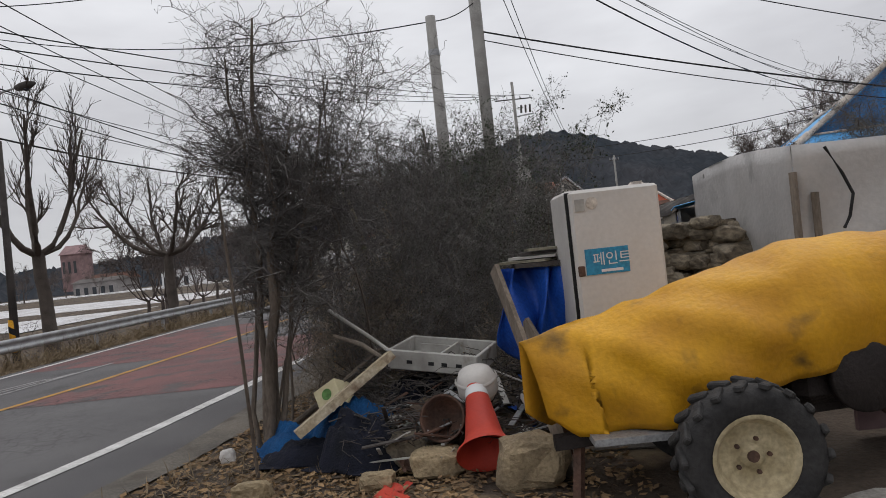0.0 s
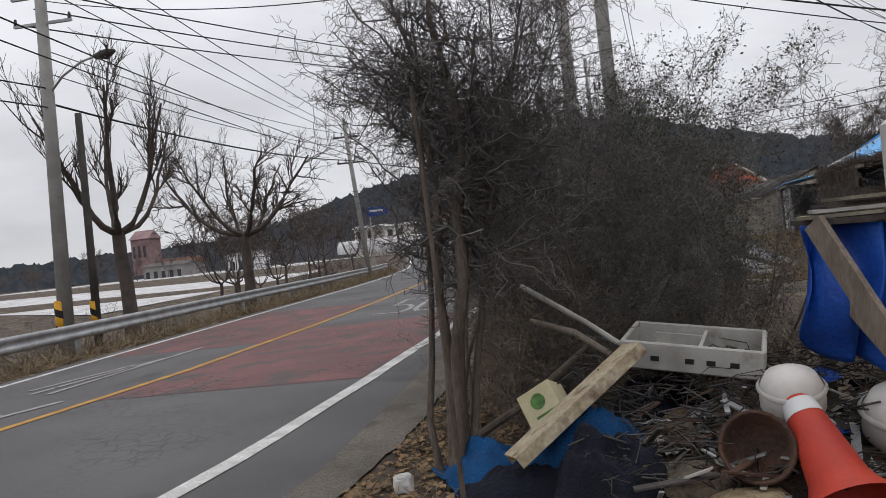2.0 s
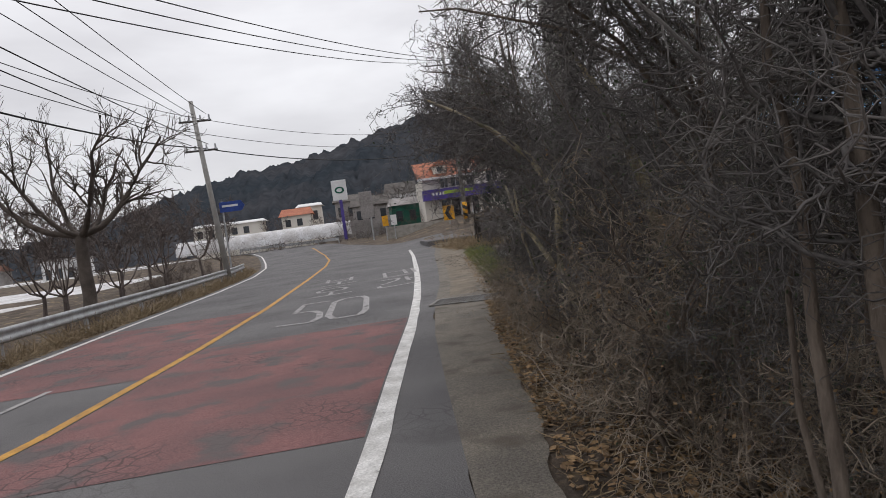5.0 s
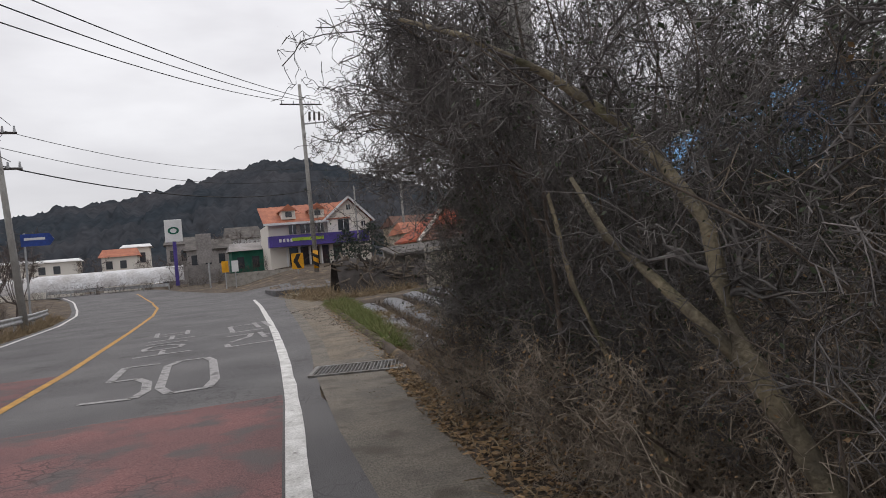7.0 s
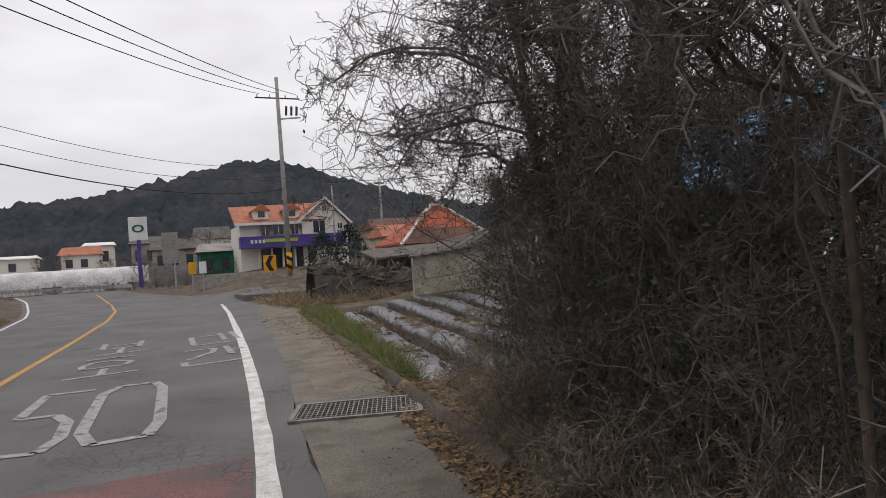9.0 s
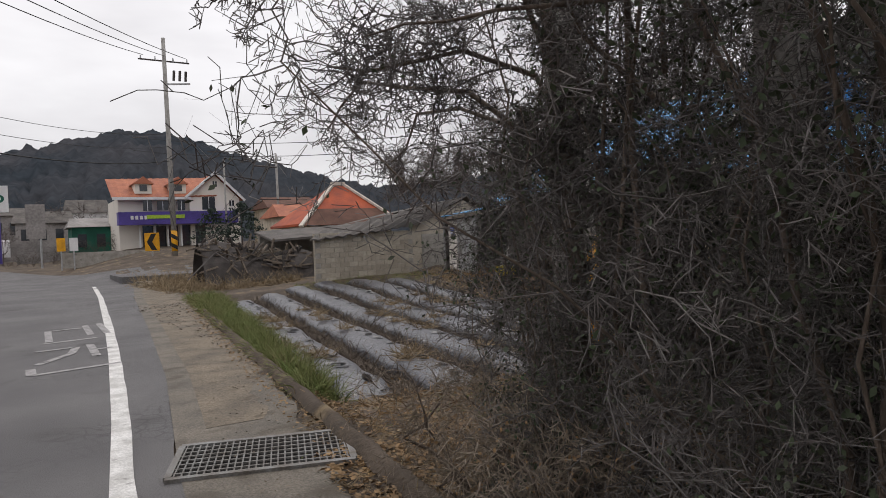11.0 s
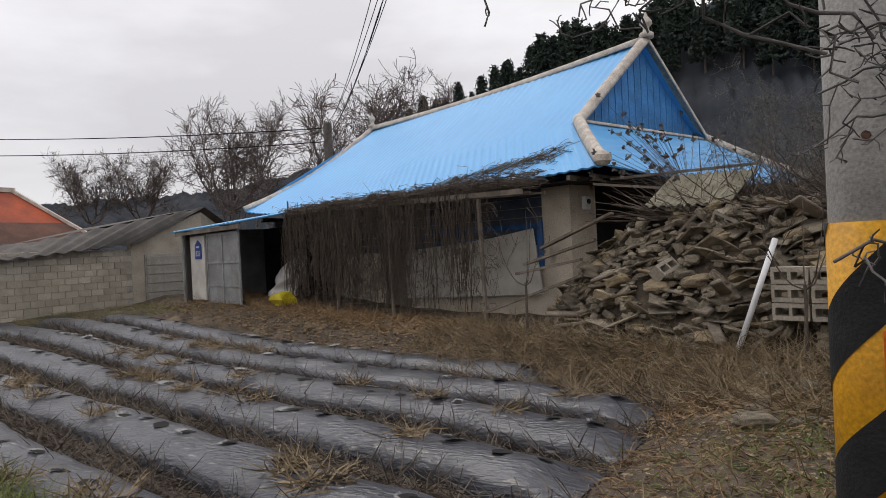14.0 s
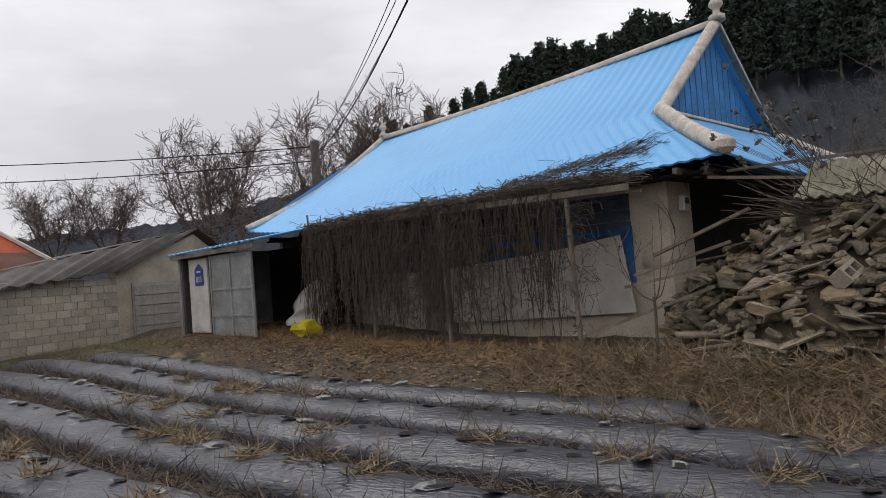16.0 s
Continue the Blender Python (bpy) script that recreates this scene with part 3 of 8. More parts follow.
solid("road_line", ribbon(ys_r[(ys_r < 45)], lambda y: white_x(y) - 0.085, lambda y: white_x(y) + 0.085, 0.007, 1, 0.02), M["white_paint"], "worn solid white edge line", "road line", kind="structure")
solid("road_line", ribbon(np.arange(45.6, 47.5, 0.6), lambda y: white_x(y) - 0.085, lambda y: white_x(y) + 0.085, 0.007), M["white_paint"], "short white dash at the junction", "road line", kind="structure")
solid("road_line", ribbon(ys[ys < 78], lambda y: left_x(y) - 0.07, lambda y: left_x(y) + 0.07, 0.007), M["white_paint"], "thin white edge line by the guard rail", "road line", kind="structure")
solid("road_line", ribbon(ys[ys < 74], lambda y: yellow_x(y) - 0.07, lambda y: yellow_x(y) + 0.07, 0.007), M["yellow_paint"], "worn yellow centre line", "road line", kind="structure")
solid("red_paving", ribbon(np.arange(7.8, 14.3, 0.5), lambda y: yellow_x(y) + 0.1, lambda y: white_x(y) - 0.11, 0.004, 6), M["red"], "faded dark red road surfacing", "red paving", kind="structure")
solid("red_paving", ribbon(np.arange(12.2, 19.8, 0.5), lambda y: left_x(y) + 0.1, lambda y: yellow_x(y) - 0.1, 0.004, 6), M["red"], "faded dark red road surfacing", "red paving", kind="structure")


def stroke(ms, pts, w=0.14, z=0.008):
    """A painted stroke along plan points."""
    for (x0, y0), (x1, y1) in zip(pts, pts[1:]):
        d = Vector((x1 - x0, y1 - y0))
        n = Vector((-d.y, d.x)).normalized() * w / 2
        q = [(x0 + n.x, y0 + n.y), (x1 + n.x, y1 + n.y), (x1 - n.x, y1 - n.y), (x0 - n.x, y0 - n.y)]
        ms.add([(a, b, float(ground_z(a, b)) + 0.012 + z) for a, b in q], [(3, 2, 1, 0)])


def marking(label, strokes, w=0.14):
    ms = Mesh()
    for k, s in enumerate(strokes):
        stroke(ms, s, w, 0.008 + 0.0006 * k)
    return solid("road_marking", ms, M["worn_paint"], label, "road marking", kind="structure")


marking("large white digit 5 painted on the road", [[(-2.66, 15.9), (-2.0, 15.75), (-1.86, 16.3), (-1.88, 17.2), (-2.05, 17.75), (-2.45, 17.8), (-2.35, 19.6), (-1.75, 19.55)]])
marking("large white digit 0 painted on the road", [[(-1.55, 15.75), (-1.05, 15.8), (-0.92, 16.5), (-0.85, 19.0), (-0.95, 19.6), (-1.4, 19.6), (-1.62, 19.0), (-1.68, 16.4), (-1.55, 15.75)]])
for label, ox, oy, glyph in (
        ("worn white letters painted on the road", -2.35, 21.2, [[(0, 0), (1.15, 0.2)], [(0.55, 0.1), (0.58, 1.0)], [(0.2, 1.2), (0.9, 1.3), (1.0, 1.9), (0.7, 2.3), (0.3, 2.2), (0.15, 1.7), (0.2, 1.2)], [(0.15, 2.8), (1.1, 2.9)]]),
        ("worn white letters painted on the road", -2.2, 24.9, [[(0, 0), (1.15, 0.2)], [(0.55, 0.1), (0.58, 1.2)], [(0.15, 1.3), (0.95, 1.4), (1.0, 2.9)], [(0.15, 1.3), (0.15, 2.9)], [(0.15, 2.1), (0.98, 2.2)]]),
        ("worn white letters painted on the road", -0.45, 21.1, [[(0, 0.6), (0, 0), (1.15, 0.25)], [(0.1, 1.0), (0.6, 1.9), (0.72, 2.7), (0.1, 2.6)], [(0.92, 1.3), (0.95, 2.9)], [(0.95, 2.1), (1.25, 2.15)]]),
        ("worn white letters painted on the road", -0.2, 24.8, [[(0, 0), (0.9, 0.2)], [(0.1, 0.2), (0.15, 2.3), (0.8, 2.4)], [(0.85, 0.8), (0.9, 2.9)], [(1.15, 0.8), (1.2, 3.1)]])):
    marking(label, [[(ox + px, oy + py) for px, py in s] for s in glyph], 0.13)
marking("faint white bars painted on the far lane", [[(-6.35, 9.0), (-5.75, 10.9)], [(-6.1, 8.7), (-5.5, 11.3)], [(-5.75, 8.6), (-5.32, 12.4)]], 0.10)
marking("faint white bars painted on the far lane", [[(-6.0, 5.9), (-5.1, 7.95)], [(-5.9, 5.7), (-5.5, 7.4)]], 0.12)

# drain across the shoulder
drain = thing("storm_drain", "rusty steel grating over a storm drain in the shoulder", "drain grate", Matrix(((0.86, 0.10, 0, 1.03), (-0.57, 1.15, 0, 15.50), (0, 0, 1, 0.016), (0, 0, 0, 1))), kind="structure")
fr = Mesh()
for c, s in (((0, 0.36, 0), (1.3, 0.05, 0.03)), ((0, -0.36, 0), (1.3, 0.05, 0.03)), ((0.64, 0, 0), (0.05, 0.68, 0.03)), ((-0.64, 0, 0), (0.05, 0.68, 0.03))):
    fr.box(c, s)
part("drain_frame", fr, M["grate"], drain)
# shallow near-black plate painted as the shade down in the pit
part("pit", Mesh().box((0, 0, -0.010), (1.24, 0.67, 0.008)), M["void_shade"], drain)
bar_x, bar_y = Mesh().box((0, 0, 0), (0.010, 0.67, 0.016)).data("bar", M["grate"]), Mesh().box((0, 0, 0), (1.23, 0.014, 0.012)).data("bar", M["grate"])
for i in range(25):
    ob = new("bar", bar_x)
    ob.parent, ob.location = drain, (-0.6 + i * 0.05, 0, 0.003)
for i in range(7):
    ob = new("bar", bar_y)
    ob.parent, ob.location = drain, (0, -0.27 + i * 0.09, 0.006)

# low concrete edging between the shoulder and the field
solid("kerb", Mesh().sheet(lambda s, t: (1.28 + 0.135 * (15.5 * s - 0.1) + 0.03 * noise.noise(Vector((s * 30, 1, 2))) + t * 0.20, 12.7 + s * 15.5, 0.0 + 0.10 * math.sin(math.pi * (0.05 + 0.85 * t)) + 0.018 * noise.noise(Vector((s * 40, t * 3, 5))) - 0.02 * (t > 0.95)), 110, 6), M["soil"],
      "low earth-covered concrete edging along the sandy shoulder", "kerb", smooth=True, kind="structure")

# ---- the far hills and woods ----
AZ = np.array((-75, -60, -40, -25, -18, -13, -8.6, -4, 1, 7, 10.5, 15, 19, 22, 27, 33, 40, 48, 55, 61, 70, 78, 95, 120, 150, 180))
EL = np.array((1.2, 1.5, 1.6, 2.2, 3.6, 5.2, 6.2, 6.7, 7.8, 9.3, 9.2, 7.6, 6.5, 5.6, 4.5, 5.0, 5.6, 7.5, 10.5, 13.0, 16.5, 18.2, 19, 17, 10, 3))
RR = np.array((600, 600, 600, 550, 480, 450, 430, 420, 420, 420, 420, 420, 420, 420, 520, 520, 480, 330, 190, 130, 105, 100, 95, 90, 90, 90))


def hillside(name, a0, a1, label):
    az = np.arange(a0, a1 + 0.01, 0.3)
    rad = np.linspace(0, 1.25, 46)
    A, T = np.meshgrid(az, rad, indexing="ij")
    R = np.interp(A, AZ, RR)
    H = np.interp(A, AZ, EL)
    D = R * (0.42 + 0.58 * T)
    prof = np.where(T <= 1, ss(T, -0.15, 1.12), 1.0 - 0.5 * (T - 1))
    X, Y = D * np.sin(np.radians(A)), 8 + D * np.cos(np.radians(A))
    Z = 1.5 + (R * np.tan(np.radians(H))) * prof - 2.0 * (1 - ss(T, 0, 0.2)) - 0.6
    g = np.random.default_rng(11)
    Z += g.normal(size=Z.shape) * R * 0.0022 * ss(T, 0.1, 0.3)
    Z += np.sin(A * 2.1 + T * 7) * R * 0.002 + np.sin(A * 5.3 - T * 11) * R * 0.0015
    i = np.arange(A.size).reshape(A.shape)
    q = np.stack([i[:-1, :-1], i[:-1, 1:], i[1:, 1:], i[1:, :-1]], -1).reshape(-1, 4)
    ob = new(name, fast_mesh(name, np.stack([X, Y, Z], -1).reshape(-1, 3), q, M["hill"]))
    return tagged(ob, label, "hill", kind="structure")


hillside("backdrop", -75, 180, "dark wooded hills, tinted with haze, under a grey sky")


# ---- shrubs and trees ----
def shrub_meshes(seed, height, spread, counts, leaves, twig="twig", leaf="dark_leaf", leaf_size=(0.007, 0.018)):
    """A dense thorny shrub: contorted stems, a crown of zigzag twigs set with thorns, and small leaves inside."""
    g = np.random.default_rng(seed)
    n0, n1, n2, n3 = counts
    base = g.normal(size=(n0, 2)) * spread * 0.22
    P = np.zeros((n0, 11, 3))
    out = base / (np.linalg.norm(base, axis=1, keepdims=True) + 0.1) + g.normal(size=(n0, 2)) * 0.4
    t = np.linspace(0, 1, 11)
    hh = g.uniform(0.6, 1.0, n0) * height
    lean = g.uniform(0.3, 1.0, n0) * spread
    for a in range(2):
        P[:, :, a] = base[:, a:a + 1] + out[:, a:a + 1] * lean[:, None] * t[None, :] ** 1.4 + np.cumsum(g.normal(size=(n0, 11)) * 0.075, 1) * (t > 0)
    P[:, :, 2] = hh[:, None] * t[None, :] ** 0.9 - 0.05
    R = g.uniform(0.008, 0.021, n0)[:, None] * (1 - 0.8 * t)[None, :]
    P1, R1 = grow(g, P, R, n1, (0.4 * spread, 1.0 * spread), 9, 0.5, 0.0, 1.0, 0.06, 1.0, 0.7, 0.3, 0.003, 0.35)
    P2, R2 = grow(g, P1, R1, n2, (0.16, 0.5), 7, 0.6, 0.02, 1.1, 0.05, 1.0, 0.6, 0.75, 0.0024, 0.5)
    P3, R3 = grow(g, P2, R2, n3, (0.03, 0.12), 2, 0.0, 0.02, 1.4, 0.03, 1.0, 0.7, 0.9, 0.0020)
    for q in (P1, P2, P3):
        q[:, :, 2] = np.maximum(q[:, :, 2], 0.02)
    stems = []
    for i in range(n0):
        me = fast_mesh("stem", *tubes(P[i:i + 1], R[i:i + 1], 6), M["bark"])
        me.shade_smooth()
        stems.append(me)
    tw = fast_mesh("crown", *joined([tubes(P1, R1, 3), tubes(P2, R2 * 0.7, 3), ribbons(P3, R3 * 0.8, g)]), M[twig])
    pick = P2.reshape(-1, 3)[g.integers(0, P2.shape[0] * 7, leaves)]
    lv = fast_mesh("foliage", *leaf_cloud(g, pick + g.normal(size=(leaves, 3)) * 0.06, leaf_size, 1.1), M[leaf])
    return stems, tw, lv


def shrub(name, meshes, m, label, group):
    ob = thing(name, label, "shrub", m, group)
    for me in meshes[0]:
        new("stem", me).parent = ob
    for nm, me in zip(("crown", "foliage"), meshes[1:]):
        p = new(nm, me)
        p.parent = ob
        tagged(p, kind="stuff")
    return ob


def bare_tree(seed, height, spread, trunk_r, trunk_h, counts, material, spread_k=0.5, up=0.3, rmin=0.006, sides=4):
    """A leafless tree: trunk, limbs, then finer and finer branches."""
    g = np.random.default_rng(seed)
    n0, n1, n2, n3 = counts
    P = np.zeros((1, 6, 3))
    P[0, :, 2] = np.linspace(-0.15, trunk_h, 6)
    P[0, :, :2] = np.cumsum(g.normal(size=(6, 2)) * trunk_h * 0.012, 0)
    R = trunk_r * np.array([[1.25, 1.0, 0.92, 0.88, 0.86, 0.84]])
    crown = height - trunk_h
    ang = np.arange(n0) * 2 * np.pi / n0 + g.normal(size=n0) * 0.3
    P0 = np.zeros((n0, 9, 3))
    tt = np.linspace(0, 1, 9)
    reach = g.uniform(0.55, 1.0, n0) * spread
    top = g.uniform(0.75, 1.0, n0) * crown
    for i in range(n0):
        wob = np.cumsum(g.normal(size=(9, 2)) * spread * 0.03, 0)
        P0[i, :, 0] = P[0, -1, 0] + np.cos(ang[i]) * reach[i] * tt ** 0.6 + wob[:, 0] * tt
        P0[i, :, 1] = P[0, -1, 1] + np.sin(ang[i]) * reach[i] * tt ** 0.6 + wob[:, 1] * tt
        P0[i, :, 2] = trunk_h - 0.05 + top[i] * tt ** 1.25
    R0 = trunk_r * g.uniform(0.34, 0.5, n0)[:, None] * (1 - 0.72 * tt)[None, :]
    P1, R1 = grow(g, P0, R0, n1, (crown * 0.22, crown * 0.5), 6, 0.16, up, spread_k, 0.25, 1.0, 0.7, 0.6, rmin)
    P2, R2 = grow(g, P1, R1, n2, (crown * 0.12, crown * 0.28), 5, 0.2, up, spread_k, 0.2, 1.0, 0.6, 0.65, rmin)
    P3, R3 = grow(g, P2, R2, n3, (crown * 0.06, crown * 0.16), 3, 0.2, up, spread_k, 0.2, 1.0, 0.6, 0.8, rmin * 0.8)
    trunk = fast_mesh("trunk", *tubes(P, R, 10), material)
    trunk.shade_smooth()
    limbs = []
    for i in range(n0):
        limbs.append(fast_mesh("limb", *tubes(P0[i:i + 1], R0[i:i + 1], 6), material))
        limbs[-1].shade_smooth()
    crown_me = fast_mesh("crown", *joined([tubes(P1, R1, sides), tubes(P2, R2, 3), ribbons(P3, R3 * 1.3, g)]), material)
    return trunk, limbs, crown_me


def tree(name, meshes, m, label, group=""):
    ob = thing(name, label, "tree", m, group)
    new("trunk", meshes[0]).parent = ob
    for me in meshes[1]:
        new("limb", me).parent = ob
    p = new("crown", meshes[2])
    p.parent = ob
    tagged(p, kind="stuff")
    return ob


def conifer(seed, h, r, clumps):
    """A pine: a tapered trunk and ragged layers of needle clumps."""
    g = np.random.default_rng(seed)
    t = np.linspace(0, 1, 7)
    P = np.zeros((1, 7, 3))
    P[0, :, 2] = t * h
    trunk = fast_mesh("trunk", *tubes(P, (0.16 * h / 9 * (1 - 0.85 * t))[None, :], 7), M["tree_bark"])
    z = h * g.uniform(0.25, 1.0, clumps) ** 0.8
    a = np.round(g.uniform(0, 9, clumps)) * 0.7 + g.normal(size=clumps) * 0.22 + z
    rr = r * (1.05 - z / h) ** 0.7 * np.sqrt(g.uniform(0.05, 1, clumps))
    c = np.stack([rr * np.cos(a), rr * np.sin(a), np.round(z / h * 11) / 11 * h - rr * 0.1 + g.normal(size=clumps) * 0.02 * h], 1)
    c = np.repeat(c, 5, 0) + g.normal(size=(clumps * 5, 3)) * np.array((0.035, 0.035, 0.012)) * h
    crown = fast_mesh("crown", *leaf_cloud(g, c, (0.02 * h, 0.05 * h), 0.8), M["pine"])
    return trunk, crown


SHRUBS = [shrub_meshes(21 + i, 3.9 + 0.3 * i, 1.35, (8, 170, 2300, 17000), 3500) for i in range(3)]
GREEN = [shrub_meshes(61 + i, 4.4, 1.15, (7, 110, 1200, 7500), 6000, "hedge_twig", "dark_leaf", (0.012, 0.032)) for i in range(2)]
NARROW = [shrub_meshes(65 + i, 4.2 + 0.3 * i, 0.85, (7, 110, 1150, 8500), 5000, "twig", "dark_leaf", (0.010, 0.022)) for i in range(2)]
INNER = [shrub_meshes(27 + i, 4.0, 1.35, (7, 110, 1100, 7000), 1500, "hedge_twig") for i in range(2)]
BRAMBLE = shrub_meshes(33, 1.75, 0.95, (10, 90, 620, 5200), 700, "pale_twig", "dry_leaf")
LOW = shrub_meshes(31, 1.15, 0.75, (9, 70, 520, 4200), 500, "pale_twig", "dry_leaf")
FAR_LOW = shrub_meshes(32, 1.15, 0.75, (6, 30, 130, 700), 60, "far_twig", "dry_leaf")
rng = np.random.default_rng(8)
shrub_rows = [(1.25, 5.3, 0, 0.78), (2.3, 5.2, 1, 0.58), (1.25, 6.4, 1, 0.80), (2.3, 6.4, 0, 0.62), (1.6, 9.0, 2, 0.84), (1.6, 7.7, 0, 0.84), (1.75, 10.2, 0, 0.82), (1.95, 11.3, 1, 0.80), (2.1, 12.3, 2, 0.72)]
green_rows = [(2.6, 7.5, 0, 0.72), (2.5, 8.7, 1, 0.8), (2.7, 9.9, 0, 0.9), (2.8, 11.0, 1, 0.78), (2.6, 12.1, 0, 0.66), (3.4, 12.0, 1, 0.72), (3.5, 9.2, 1, 0.9), (3.9, 13.6, 0, 0.72)]
narrow_rows = [(1.55, 10.0, 0, 0.98), (1.7, 10.9, 1, 0.98), (1.85, 11.8, 0, 0.96), (2.0, 12.7, 1, 0.9), (2.35, 12.8, 0, 0.85), (1.65, 12.8, 0, 0.58)]
low_rows = [(1.1, 8.6), (1.15, 9.4), (1.25, 10.2), (1.35, 11.0), (1.5, 11.8), (1.6, 12.6), (1.5, 12.9), (1.75, 13.4), (2.3, 13.7), (1.0, 5.2), (2.2, 4.8), (3.0, 5.4), (3.5, 14.3)]
bramble_rows = [(0.95, 5.9, 0.95), (0.95, 6.5, 1.05), (1.2, 7.3, 0.9), (1.5, 8.3, 0.8)]


def standing(x, y, s):
    return Matrix.Translation((x, y, float(ground_z(x, y)))) @ pose(0, 0, 0, 0, 0, float(rng.uniform(0, 360))) @ Matrix.Scale(s, 4)


for x, y, k, s in shrub_rows:
    shrub("thorn_shrub", SHRUBS[k], standing(x, y, s), "tall dense leafless thorn shrub with dark tangled twigs beside the road", "roadside thorn shrubs")
for x, y, k, s in green_rows:
    shrub("evergreen_shrub", GREEN[k], standing(x, y, s), "tall tangled shrub with small dark green leaves in the hedge", "evergreen hedge shrubs")
for x, y, k, s in narrow_rows:
    shrub("thorn_shrub", NARROW[k], standing(x, y, s), "tall upright leafless thorn shrub with tangled twigs at the hedge end", "roadside thorn shrubs")
for x, y, s in bramble_rows:
    shrub("bramble_bush", BRAMBLE, standing(x, y, s), "pale dry bramble bush with crooked thorny shoots before the hedge", "bramble bushes")
for x, y in low_rows:
    shrub("low_shrub", LOW, standing(x, y, float(rng.uniform(0.7, 1.05))), "low tangle of dry brown twigs at the foot of the hedge", "low dry shrubs")

# the thorn tree whose limbs reach over the verge at the hedge's end
gt = np.random.default_rng(39)
thorn = thing("thorn_tree", "dark thorny bare tree with contorted limbs reaching over the verge", "tree")
limb_paths = [((1.95, 12.85, -0.05), (1.93, 12.84, 0.9), (1.88, 12.82, 1.7), (1.84, 12.86, 2.4), (1.78, 12.95, 3.4), (1.7, 13.0, 4.3)),
              ((1.85, 12.85, 2.2), (1.5, 13.1, 2.5), (1.15, 13.3, 2.62), (0.9, 13.5, 2.66), (0.72, 13.66, 2.6), (0.6, 13.75, 2.5)),
              ((1.86, 12.84, 2.0), (1.75, 13.4, 2.45), (1.6, 13.9, 2.66), (1.5, 14.4, 2.7), (1.5, 14.8, 2.62), (1.5, 15.1, 2.5)),
              ((1.84, 12.86, 2.4), (1.3, 13.0, 2.95), (0.9, 13.2, 3.15), (0.55, 13.35, 3.25), (0.3, 13.4, 3.2), (0.1, 13.5, 3.1)),
              ((1.86, 12.83, 1.9), (2.0, 13.5, 2.3), (2.05, 14.1, 2.5), (2.1, 14.6, 2.5), (2.15, 15.0, 2.42), (2.2, 15.4, 2.3)),
              ((1.8, 12.93, 3.2), (1.3, 12.5, 3.6), (0.95, 12.3, 3.8), (0.65, 12.1, 3.9), (0.45, 12.0, 3.9), (0.3, 11.9, 3.85)),
              ((1.83, 12.9, 2.8), (1.45, 13.5, 3.2), (1.2, 14.0, 3.4), (1.05, 14.4, 3.5), (1.0, 14.8, 3.5), (0.9, 15.1, 3.4)),
              ((1.9, 12.84, 1.3), (2.3, 13.3, 1.7), (2.6, 13.8, 2.0), (2.8, 14.3, 2.1), (3.0, 14.6, 2.1), (3.2, 14.9, 2.0)),
              ((1.92, 12.84, 0.9), (2.05, 13.2, 1.15), (2.2, 13.6, 1.25), (2.35, 13.9, 1.2), (2.5, 14.2, 1.1), (2.65, 14.45, 0.9)),
              ((1.93, 12.84, 0.6), (2.2, 13.1, 0.75), (2.45, 13.4, 0.8), (2.7, 13.7, 0.75), (2.9, 14.0, 0.65), (3.05, 14.3, 0.5)),
              ((1.9, 12.84, 1.2), (2.1, 13.2, 1.55), (2.3, 13.6, 1.8), (2.45, 14.0, 1.9), (2.6, 14.4, 1.85), (2.7, 14.7, 1.7))]
LP = np.array(limb_paths)
LP[(1, 3, 5), 1:, 0] += 0.42
LP[1:, 1:] += gt.normal(size=(10, 5, 3)) * 0.05
LR = np.array((0.06, 0.018, 0.018, 0.017, 0.018, 0.017, 0.016, 0.016, 0.013, 0.013, 0.014))[:, None] * np.linspace(1, 0.32, 6)[None, :]
A1, B1 = grow(gt, LP, LR, 230, (0.35, 0.8), 9, 0.4, 0.0, 0.9, 0.25, 1.0, 0.6, 0.45, 0.0042, 0.4)
A2, B2 = grow(gt, A1, B1, 1600, (0.10, 0.34), 6, 0.5, 0.0, 1.1, 0.05, 1.0, 0.5, 0.8, 0.0032, 0.5)
A3, B3 = grow(gt, A2, B2, 7000, (0.025, 0.075), 3, 0.5, 0.0, 1.3, 0.02, 1.0, 0.6, 0.9, 0.0022)
for i in range(11):
    ob = new("trunk" if i == 0 else "limb", fast_mesh("limb", *tubes(LP[i:i + 1], LR[i:i + 1], 8), M["bark"]))
    ob.data.shade_smooth()
    ob.parent = thorn
ob = new("crown", fast_mesh("crown", *joined([tubes(A1, B1, 4), tubes(A2, B2, 3), tubes(A3, B3, 3)]), M["twig"]))
ob.parent = thorn
tagged(ob, kind="stuff")


